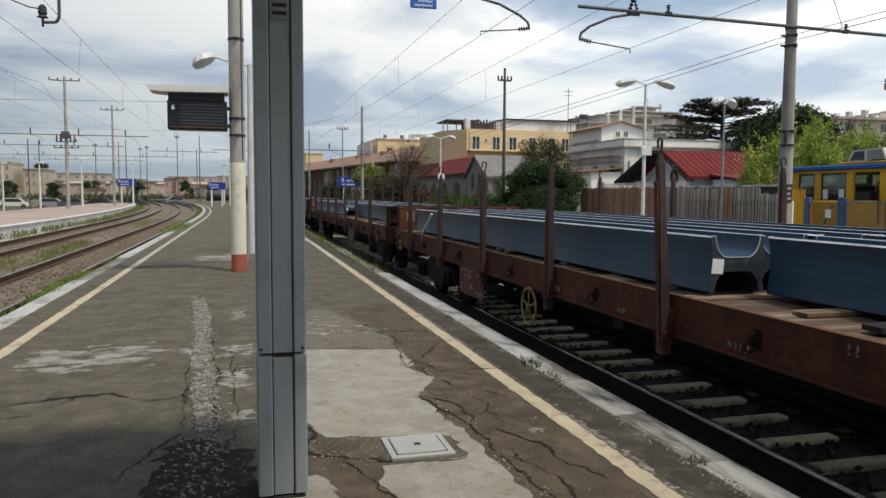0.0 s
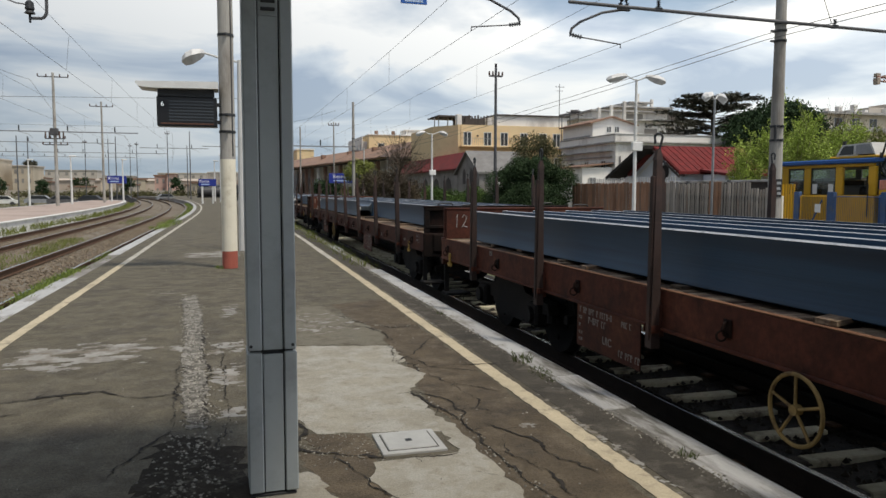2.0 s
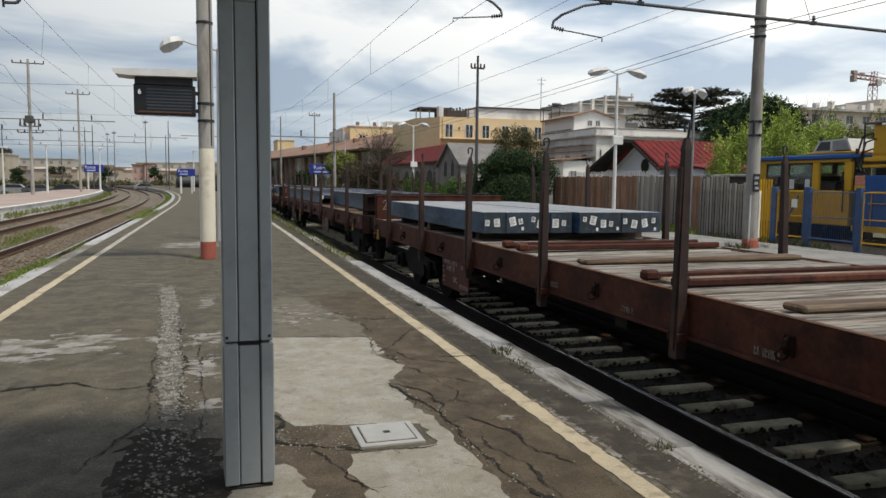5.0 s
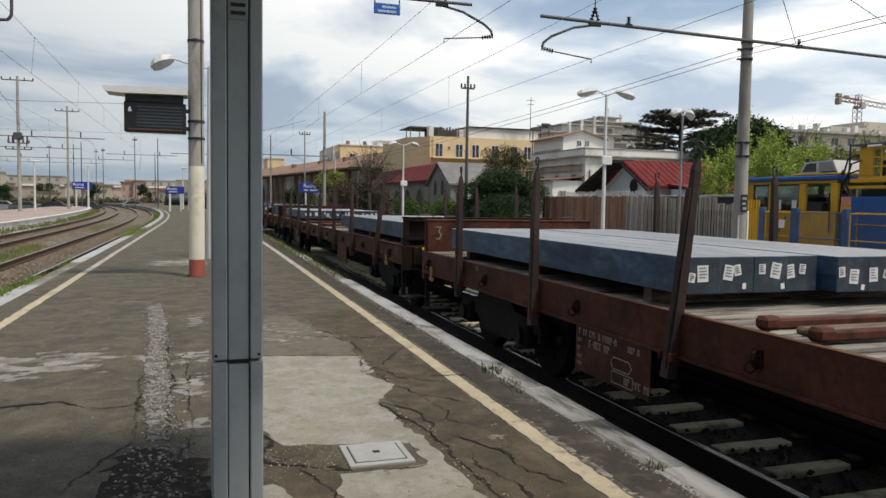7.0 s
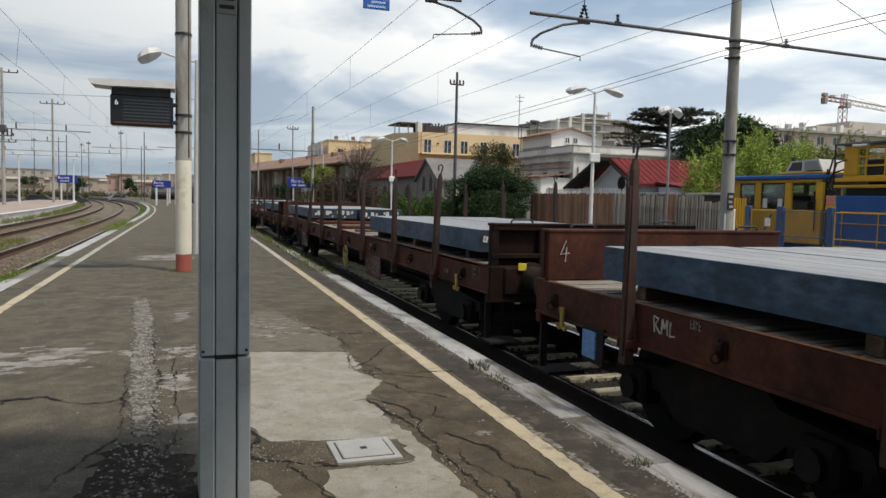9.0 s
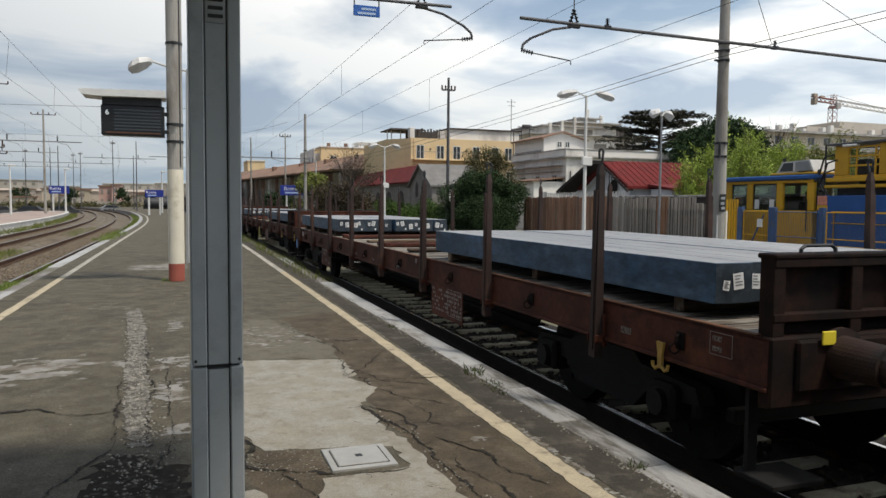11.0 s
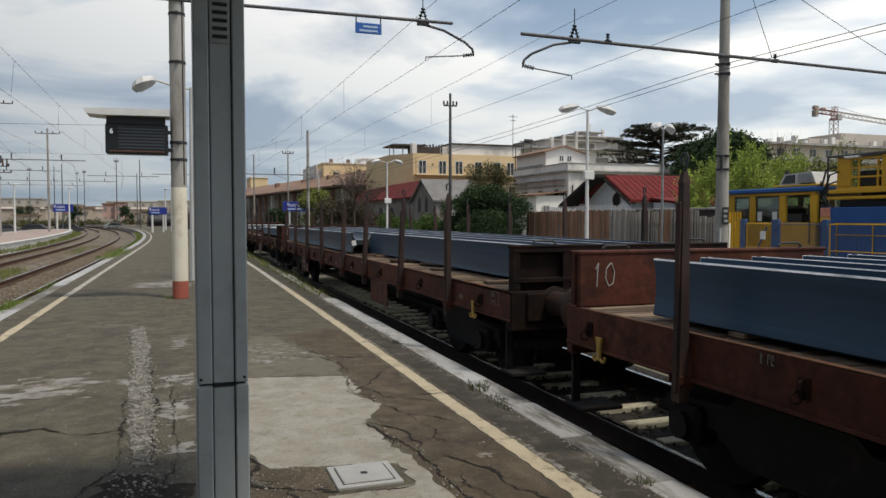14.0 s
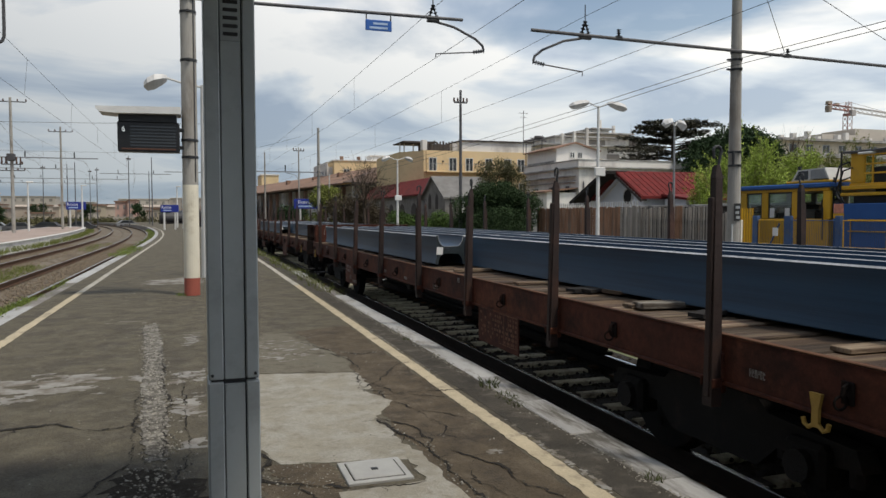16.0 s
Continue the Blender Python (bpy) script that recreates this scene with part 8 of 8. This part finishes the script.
def build_town():
    rng = random.Random(21)
    block(-84, 262, 13, 14, 11.6, FAR_BEIGE, 6, "distant pale apartment house with balconies", 4)
    block(-68, 264, 6, 14, 9.6, FAR_BEIGE, 3)
    wh = thing("warehouse", "long low brown warehouse behind the yard", "building", (-62, 296, -0.72))
    part("wall", MB().box(0, 50, 0, 14, 0, 5.6), FAR_BROWN, wh)
    part("roof", MB().prism([(-0.5, 5.6), (14.5, 5.6), (7, 6.4)], "x", -0.5, 50.5), FAR_BROWN, wh)
    block(-24.5, 252, 3.6, 12, 6.6, PINK_WALL, 2, "distant pink house catching the light")
    block(-20.7, 250, 2.4, 12, 7.0, PINK_WALL, 1, "distant pink house catching the light")
    for x, y, w, h, m in ((-34, 244, 5, 3.6, FAR_WALL), (-47, 240, 6, 3.0, FAR_BEIGE), (-57, 246, 4, 4.4, FAR_BROWN), (-13, 240, 4, 4.2, FAR_BEIGE), (-40, 250, 3.5, 5.4, FAR_BEIGE), (-72, 240, 7, 3.4, FAR_WALL)):
        block(x, y, w, 8, h, m, 2, rows=1)
    x = -170
    while x < 8:
        w = rng.uniform(4, 9)
        h = rng.uniform(3.0, 6.0)
        block(x, 285 + rng.uniform(-12, 25), w, 12, h, rng.choice((FAR_WALL, FAR_BROWN, FAR_BEIGE, FAR_BROWN)), int(w / 3), rows=1)
        x += w * rng.uniform(0.85, 1.3)
    x = -220
    while x < 40:
        w = rng.uniform(12, 26)
        block(x, 420 + rng.uniform(-20, 30), w, 14, rng.uniform(8, 13), rng.choice((FAR_WALL, PINK_WALL, FAR_WALL)), int(w / 4), rows=3)
        x += w * rng.uniform(0.9, 1.5)
    x = -150
    while x < 60:
        w = rng.uniform(14, 30)
        block(x, 560 + rng.uniform(-20, 30), w, 14, rng.uniform(9, 17), FAR_WALL, int(w / 4), rows=3)
        x += w * rng.uniform(0.8, 1.2)
    wl = thing("yard_wall", "long grey boundary wall behind the far tracks", "wall")
    part("panel", MB().box(-140, -12, 246, 246.4, -0.72, 1.3), FAR_WALL, wl)
    for i in range(3):
        t = thing("tank_wagon", "dark parked tank wagon at the platform end", "tank wagon", (1.5 - 13.0 * i * 0.12, 176 + 13.5 * i, RAIL), 7, "parked tank wagons")
        part("barrel", MB().tube([(-1.45 + 0, 0, 2.0), (-1.45, 0.4, 2.0), (-1.45, 11.5, 2.0), (-1.45, 12, 2.0)], [0.9, 1.35, 1.35, 0.9], 16), TANK, t)
        part("underframe", MB().box(-2.6, -0.3, -0.4, 12.4, 0.7, 1.0), WAGON_DARK, t)
        for y in (1.5, 3.2, 8.8, 10.5):
            part("wheelset", MB().tube([(-2.25, y, 0.46), (-0.65, y, 0.46)], 0.46, 14), WAGON_DARK, t)
    c = thing("tank_wagon", "dark parked tank wagon at the platform end", "tank wagon", (-7.2, 158, RAIL), 15, "parked tank wagons")
    part("barrel", MB().tube([(0, 0, 1.45), (0.35, 0, 1.45), (5.5, 0, 1.45), (6, 0, 1.45)], [0.6, 1.0, 1.0, 0.6], 14), TANK, c)
    part("underframe", MB().box(0, 6, -0.9, 0.9, -0.42, 0.6), WAGON_DARK, c)
    rust = thing("rusty_open_wagon", "tall rust-orange open wagon standing beyond the train", "freight wagon", (9.6, 150, -0.72))
    part("body", MB().box(-1.4, 1.4, 0, 13, 0.9, 5.2, 0.05), mat("orange_rust", (0.30, 0.13, 0.07), 0.9, var=0.25, scale=1, bump=0.2), rust)
    part("underframe", MB().box(-1.2, 1.2, 0, 13, 0.0, 0.9), WAGON_DARK, rust)


def parked_car(x, y, rz, m, label):
    c = thing("parked_car", label, "car", (x, y, -0.72), rz, "cars parked beyond the far platform")
    part("body", MB().prism([(-2.0, 0.35), (2.0, 0.35), (2.05, 0.75), (1.35, 0.90), (0.75, 1.42), (-1.0, 1.45), (-1.75, 0.95), (-2.05, 0.85)], "y", -0.82, 0.82), m, c)
    part("side_glass", MB().prism([(-1.5, 0.93), (1.2, 0.92), (0.72, 1.36), (-0.95, 1.38)], "y", -0.84, 0.84), GLASS_DARK, c)
    for px in (-1.25, 1.25):
        for py in (-0.75, 0.75):
            part("wheel", MB().tube([(px, py - 0.1, 0.31), (px, py + 0.1, 0.31)], 0.31, 14), TANK, c)


for x, y, rz, m, label in ((-24.0, 118, 8, GALV_DARK, "dark grey hatchback parked beyond the far platform"), (-20.8, 122, -6, TANK, "black car parked beyond the far platform"), (-27.6, 121, 4, GALV, "silver car parked beyond the far platform"), (-31.5, 117, 10, LAMP_WHITE, "white car parked beyond the far platform"),
                           (-17.6, 131, 0, TANK, "black car parked beyond the far platform"), (-35.5, 122, 6, TANK, "black car parked beyond the far platform"), (-13.2, 158, 15, GALV, "silver car parked beyond the far platform")):
    parked_car(x, y, rz, m, label)
build_town()


# ---- trees, hedges, weeds ----
LEAF_HEDGE = leafy("hedge_leaves", (0.060, 0.100, 0.026), 0.55)
LEAF_YELLOW = leafy("yellow_green_leaves", (0.165, 0.185, 0.05), 0.5)
def leaf_cards(centres, radii, count, size, seed, squash=0.8, droop=0.0):
    """Small folded leaf shapes spread over overlapping clumps, denser near their skins."""
    rng = np.random.default_rng(seed)
    c, r = np.array(centres, float), np.array(radii, float)
    w = r ** 2 / (r ** 2).sum()
    pick = rng.choice(len(c), count, p=w)
    d = rng.normal(size=(count, 3)); d /= np.linalg.norm(d, axis=1)[:, None]
    rad = r[pick] * (0.55 + 0.5 * rng.random(count) ** 0.6)
    p = c[pick] + d * rad[:, None] * np.array([1, 1, squash])
    p += rng.normal(size=(count, 3)) * size * 1.2
    a = rng.normal(size=(count, 3)); a[:, 2] -= droop; a /= np.linalg.norm(a, axis=1)[:, None]
    b = np.cross(a, rng.normal(size=(count, 3))); b /= np.linalg.norm(b, axis=1)[:, None]
    s = size * (0.6 + 0.8 * rng.random(count))[:, None]
    v = np.stack([p - a * s, p + b * s * 0.5, p + a * s, p - b * s * 0.5], 1).reshape(-1, 3)
    mb = MB()
    mb.v = [tuple(q) for q in v.tolist()]
    mb.f = [(4 * i, 4 * i + 1, 4 * i + 2, 4 * i + 3) for i in range(count)]
    mb.mi = [0] * count
    return mb


def tree(name, label, x, y, height, spread, leaf, count, size, seed, trunk=0.18, base=0.3, squash=0.8, clumps=22, droop=0.0, bare=False, shape="round", category="tree"):
    rng = random.Random(seed)
    t = thing(name, label, category, (x, y, -0.72))
    wood = MB()
    top = height * (0.5 if shape != "flat" else 0.75)
    wood.tube([(0, 0, 0), (rng.uniform(-.1, .1), rng.uniform(-.1, .1), top * 0.5), (rng.uniform(-.2, .2), rng.uniform(-.2, .2), top)], [trunk, trunk * 0.75, trunk * 0.45], 8)
    centres, radii = [], []
    for i in range(clumps):
        a = rng.uniform(0, 2 * math.pi)
        if shape == "flat":
            q = rng.uniform(0.1, 1); z = height * rng.choice((0.66, 0.74, 0.82, 0.90, 0.96)) + rng.uniform(-.2, .2)
            rr = spread * math.sqrt(q) * (1.15 - 0.5 * (z / height - 0.6) / 0.4)
        else:
            u = rng.uniform(base, 1.0)
            rr = spread * math.sin(math.pi * (0.12 + 0.80 * (u - base) / (1 - base + 1e-6))) ** 0.7 * rng.uniform(0.35, 0.95)
            z = height * u * 0.93
        p = (rr * math.cos(a), rr * math.sin(a), z)
        centres.append(p)
        radii.append(spread * rng.uniform(0.20, 0.36))
        if i < 14:
            s = min(top, z * 0.6)
            mid = (p[0] * 0.5 + rng.uniform(-.2, .2), p[1] * 0.5 + rng.uniform(-.2, .2), (s + z) * 0.5)
            wood.tube([(0, 0, s), mid, p], [trunk * 0.42, trunk * 0.25, trunk * 0.08], 5)
            if bare:
                for _ in range(7):
                    e = (p[0] + rng.uniform(-.5, .5) * spread, p[1] + rng.uniform(-.5, .5) * spread, p[2] + rng.uniform(0.1, .5) * spread)
                    wood.tube([mid, e], [trunk * 0.12, trunk * 0.03], 4)
    part("trunk", wood, BARK, t)
    if count:
        part("crown", leaf_cards(centres, radii, count, size, seed, squash, droop), leaf, t)
    return t


def feathery_tree(label, x, y, height, spread, leaf, seed, limbs=34):
    """Many rising limbs, each ending in whips of young leaf, with gaps between them."""
    rng, nr = random.Random(seed), np.random.default_rng(seed)
    t = thing("spring_tree", label, "tree", (x, y, -0.72))
    wood = MB().tube([(0, 0, 0), (0.08, -0.05, height * 0.3), (0.0, 0.1, height * 0.55)], [0.15, 0.12, 0.07], 8)
    pts, ways = [], []
    for i in range(limbs):
        a = rng.uniform(0, 6.283)
        z0 = height * rng.uniform(0.16, 0.5)
        out = spread * math.sqrt(rng.uniform(0.03, 1.0))
        top = height * (0.52 + 0.48 * math.cos(min(1.45, out / spread * 1.35))) * rng.uniform(0.82, 1.03)
        end = Vector((out * math.cos(a), out * math.sin(a), max(z0 + 0.5, top)))
        mid = Vector((end.x * 0.62, end.y * 0.62, z0 + (end.z - z0) * 0.42))
        wood.tube([(0, 0, z0), mid, end], [0.045, 0.028, 0.006], 5)
        for _ in range(20):
            u = rng.uniform(0.12, 1.0)
            p = Vector((0, 0, z0)).lerp(mid, u * 2) if u < 0.5 else mid.lerp(end, u * 2 - 1)
            w = Vector((rng.gauss(0, 0.55), rng.gauss(0, 0.55), rng.uniform(0.5, 1.3))).normalized()
            l = rng.uniform(0.35, 0.9) * (0.6 + 0.07 * height)
            wood.tube([p, p + w * l], [0.007, 0.003], 3, cap=False)
            for _ in range(30):
                q = p + w * l * rng.uniform(0.05, 1.08)
                pts.append((q.x + rng.gauss(0, 0.07), q.y + rng.gauss(0, 0.07), q.z + rng.gauss(0, 0.06)))
                ways.append((w.x, w.y, w.z))
    p, w = np.array(pts), np.array(ways)
    n = len(p)
    d1 = w * 0.9 + nr.normal(size=(n, 3)) * 0.55; d1 /= np.linalg.norm(d1, axis=1)[:, None]
    d2 = np.cross(d1, nr.normal(size=(n, 3))); d2 /= np.linalg.norm(d2, axis=1)[:, None]
    k = 0.052 * (0.6 + 0.8 * nr.random(n))[:, None]
    v = np.stack([p - d1 * k, p + d2 * k * 0.45, p + d1 * k, p - d2 * k * 0.45], 1).reshape(-1, 3)
    mb = MB()
    mb.v, mb.f, mb.mi = [tuple(q) for q in v.tolist()], [(4 * i, 4 * i + 1, 4 * i + 2, 4 * i + 3) for i in range(n)], [0] * n
    part("trunk", wood, BARK_YOUNG, t)
    part("crown", mb, leaf, t)


def cedar(x, y, height, spread):
    """Level branches in tiers from a straight trunk, each with a thin flat spray of needles."""
    rng = random.Random(37)
    nr = np.random.default_rng(37)
    t = thing("cedar", "dark cedar with flat layered branches", "tree", (x, y, -0.72))
    wood, pts = MB().tube([(0, 0, 0), (0, 0, height * 0.96)], [0.32, 0.08], 8), []
    for i in range(96):
        z = height * rng.uniform(0.42, 0.98)
        reach = spread * (1.05 - 0.55 * max(0.0, z / height - 0.55) / 0.45) * rng.uniform(0.55, 1.1)
        a = rng.uniform(0, 6.283)
        end = (reach * math.cos(a), reach * math.sin(a), z + reach * rng.uniform(0.02, 0.16))
        wood.tube([(0, 0, z), end], [0.08, 0.02], 5)
        for _ in range(250):
            u = rng.uniform(0.25, 1.05) ** 0.8
            w = 0.9 * (1.15 - u)
            pts.append((end[0] * u + rng.gauss(0, w * 0.6), end[1] * u + rng.gauss(0, w * 0.6), z + (end[2] - z) * u + rng.gauss(0, 0.10)))
    p = np.array(pts); n = len(p)
    d1 = nr.normal(size=(n, 3)) * np.array([1, 1, 0.25]); d1 /= np.linalg.norm(d1, axis=1)[:, None]
    d2 = np.cross(d1, nr.normal(size=(n, 3)) * 0.3 + np.array([0, 0, 1.0])); d2 /= np.linalg.norm(d2, axis=1)[:, None]
    s = 0.17 * (0.6 + 0.8 * nr.random(n))[:, None]
    v = np.stack([p - d1 * s, p + d2 * s * 0.45, p + d1 * s, p - d2 * s * 0.45], 1).reshape(-1, 3)
    mb = MB()
    mb.v, mb.f, mb.mi = [tuple(q) for q in v.tolist()], [(4 * i, 4 * i + 1, 4 * i + 2, 4 * i + 3) for i in range(n)], [0] * n
    part("trunk", wood, BARK, t)
    part("crown", mb, LEAF_PINE, t)


def hedge(name, label, x0, x1, y0, y1, h, leaf, count, size, seed):
    rng = random.Random(seed)
    t = thing(name, label, "shrub", ((x0 + x1) / 2, (y0 + y1) / 2, -0.72))
    w, d = (x1 - x0) / 2, (y1 - y0) / 2
    centres = [(rng.uniform(-w, w), rng.uniform(-d, d), rng.uniform(0.25, 1.0) * h * 0.8) for _ in range(26 if w < 5 else 90)]
    part("foliage", leaf_cards(centres, [rng.uniform(0.35, 0.6) * min(max(w, d), h * 0.6) for _ in centres], count, size, seed), leaf, t)
    part("stems", MB().tube([(0, 0, 0), (0.1, 0, h * 0.5)], 0.06, 5).tube([(-w * 0.6, 0, 0), (-w * 0.6, 0, h * 0.4)], 0.05, 5), BARK, t)


tree("evergreen_tree", "dense dark green rounded evergreen beside the fence", 17.6, 42.2, 4.25, 2.65, LEAF_EVERGREEN, 90000, 0.058, 31, base=0.08, clumps=60)
tree("shrub_tree", "sparse olive shrub rising behind the evergreen", 18.9, 45.5, 6.0, 2.2, LEAF_OLIVE, 22000, 0.05, 32, base=0.25, clumps=34)
feathery_tree("tree in fresh light green spring leaf", 27.3, 31.6, 6.85, 2.15, LEAF_LIGHT, 33, 52)
feathery_tree("tree in fresh light green spring leaf", 29.2, 30.4, 5.9, 1.7, LEAF_LIGHT, 34, 40)
feathery_tree("slender tree in fresh light green leaf", 24.9, 31.9, 5.3, 0.85, LEAF_LIGHT, 35, 16)
feathery_tree("tree in yellow-green spring leaf", 32.6, 33.0, 6.1, 2.1, LEAF_YELLOW, 36, 44)
feathery_tree("tree in yellow-green spring leaf", 36.6, 33.0, 6.5, 2.3, LEAF_YELLOW, 46, 44)
feathery_tree("tree in yellow-green spring leaf", 39.6, 31.0, 6.2, 2.0, LEAF_YELLOW, 50, 30)
cedar(46.8, 65.4, 12.2, 7.2)
tree("stone_pine", "large dark rounded pine crown", 47.4, 57, 10.3, 4.6, LEAF_DARK, 70000, 0.15, 38, trunk=0.35, base=0.2, clumps=160)
tree("bare_tree", "leafless winter tree with fine pale twigs", 56.8, 88, 15.8, 2.6, LEAF_BROWN, 0, 0.1, 40, bare=True, base=0.5)
tree("bare_tree", "leafless winter tree with fine pale twigs", 49.1, 52, 10.0, 2.0, LEAF_BROWN, 0, 0.1, 41, bare=True, base=0.5)
tree("bare_tree", "budding brown tree with bare spreading branches", 14.4, 66, 7.3, 2.8, LEAF_BROWN, 1500, 0.07, 42, bare=True, base=0.4)
tree("spring_tree", "yellow-green feathery tree by the sheds", 12.2, 74, 5.3, 2.3, LEAF_YELLOW, 6500, 0.11, 43, base=0.15, droop=0.8)
hedge("scrub", "brown leafless scrub along the far track", 12.2, 17.5, 67, 72, 4.3, LEAF_BROWN, 17000, 0.09, 44)
hedge("hedge", "fresh green hedge by the stone shed", 15.2, 20.6, 56.5, 58.5, 2.75, LEAF_HEDGE, 22000, 0.075, 45)
hedge("shrub", "dark rounded shrub beside the station sign", 9.3, 11.9, 86, 88.4, 3.7, LEAF_DARK, 5200, 0.13, 47)
tree("umbrella_pine", "distant umbrella pine over the roofs", -66, 278, 11.5, 2.7, LEAF_PINE, 2600, 0.3, 48, trunk=0.4, shape="flat", squash=0.4)


def weeds(name, label, spots, material, seed, kind="stuff"):
    rng = random.Random(seed)
    mb = MB()
    for x, y, z, r, n, h in spots:
        for _ in range(n):
            a, q = rng.uniform(0, 6.283), r * math.sqrt(rng.random())
            px, py = x + q * math.cos(a), y + q * math.sin(a) * 1.6
            b, l = rng.uniform(0, 6.283), h * rng.uniform(0.5, 1.2)
            dx, dy, w = math.cos(b) * l * 0.55, math.sin(b) * l * 0.55, 0.003 + 0.045 * h
            mb.add([(px - w * math.sin(b), py + w * math.cos(b), z), (px + w * math.sin(b), py - w * math.cos(b), z), (px + dx * 0.6, py + dy * 0.6, z + l * 0.8), (px + dx, py + dy, z + l)], [(0, 1, 2), (2, 1, 3)])
    solo(name, mb, material, label, "weeds", kind=kind)


WEED = leafy("dull_weeds", (0.070, 0.085, 0.032))


def build_weeds():
    rng = random.Random(77)
    near = [(2.62, 6.62, 0.0, 0.09, 44, 0.08), (2.62, 6.2, 0.0, 0.10, 90, 0.03), (2.60, 5.95, 0.0, 0.08, 50, 0.025), (2.66, 4.02, 0.0, 0.05, 26, 0.04), (2.58, 9.4, 0.0, 0.04, 24, 0.04)]
    weeds("platform_weeds", "small green weeds rooted in the platform edge", near, WEED, 1)
    weeds("edge_grass", "grass overgrowing the worn platform edge", [(2.66 + lean_right(y) + rng.uniform(-.15, .2), y, -0.03, 0.2, 20, 0.12) for y in steps(15.6, 46, 0.4)], GRASS_OLIVE, 2)
    left = [(-3.14 + rng.uniform(-.06, .06), y, -0.10, 0.13, 60, 0.12) for y in steps(12.6, 16.6, 0.22)] + [(-3.05 + rng.uniform(-.25, .15), y, -0.06, 0.14, 26, 0.07) for y in steps(8, 21, 0.3) if noise.noise(Vector((y * 0.7, 3, 1))) > -0.2] + [(-3.25 + rng.uniform(-.1, .1), y, -0.45, 0.20, 26, 0.16) for y in steps(9, 34, 0.5) if noise.noise(Vector((y * 0.5, 8, 2))) > -0.05] \
        + [(-2.95 + lean_left(y) + rng.uniform(-.35, .25), y, -0.05, 0.28, 30, 0.15) for y in steps(32.5, 41, 0.4)] + [(-3.3 + lean_left(y), y, -0.3, 0.4, 14, 0.25) for y in steps(41, 100, 1.2)]
    weeds("track_grass", "bright grass growing along the platform foot", left, GRASS, 3)
    mid = [(-6.4 + rng.uniform(-.5, .5) + lean_left(y), y, -0.5, 0.4, 40, 0.15) for y in list(steps(22, 34, 0.4)) + list(steps(48, 60, 1.5))] + [(-10.2 + lean_left(y) + rng.uniform(-.4, .3), y, -0.5, 0.4, 26, 0.3) for y in steps(26, 115, 1.0)]
    weeds("track_grass", "patchy grass between the curving tracks", mid, GRASS_OLIVE, 4)
    far = [(rng.uniform(-75, -20), rng.uniform(60, 200), -0.72, 1.2, 34, 0.3) for _ in range(420)]
    weeds("yard_grass", "dry yellow-green grass over the yard", far, GRASS_DRY, 5)
    weeds("fence_grass", "green grass tufts at the fence foot", [(19.4 + rng.uniform(-.3, .2), y, -0.50, 0.30, 70, 0.34) for y in steps(26.8, 31.6, 0.35)], GRASS, 7)
    weeds("gate_weeds", "dull weeds at the gate and mast foot", [(19.6 + rng.uniform(-.3, .2), y, -0.50, 0.22, 26, 0.24) for y in steps(19.5, 25.5, 0.55)] + [(13.6 + rng.uniform(-.5, .5), 16.4 + rng.uniform(-.4, .4), -0.03, 0.15, 30, 0.12) for _ in range(5)], WEED, 8)
    weeds("mast_grass", "tuft of grass at the mast foot", [(-0.3, 16.0, 0, 0.12, 50, 0.07), (-0.16, 20.9, 0, 0.1, 30, 0.1)], GRASS, 6)


GRASS_OLIVE = leafy("olive_grass", (0.15, 0.17, 0.05))
build_weeds()
hedge("far_scrub", "distant mixed scrub along the yard's edge", -120, -60, 226, 232, 1.7, LEAF_OLIVE, 3000, 0.35, 61)
hedge("far_scrub", "distant mixed scrub along the yard's edge", -60, -12, 232, 238, 1.6, LEAF_OLIVE, 2600, 0.32, 62)
hedge("far_scrub", "distant dark scrub before the town", -46, -8, 214, 218, 1.5, LEAF_OLIVE, 4000, 0.3, 63)
for x, y, h, w, q in ((-31, 238, 5.5, 2.2, 64), (-44, 243, 6.2, 2.6, 65), (-54, 238, 4.8, 2.4, 66), (-17, 238, 6.0, 2.0, 67), (-66, 240, 5.2, 2.6, 68), (-9, 236, 5.0, 2.0, 69), (-80, 235, 5.5, 3.0, 70)):
    tree("far_tree", "distant dark round tree before the houses", x, y, h, w, LEAF_DARK, 1500, 0.25, q, base=0.2, clumps=14)


motions()
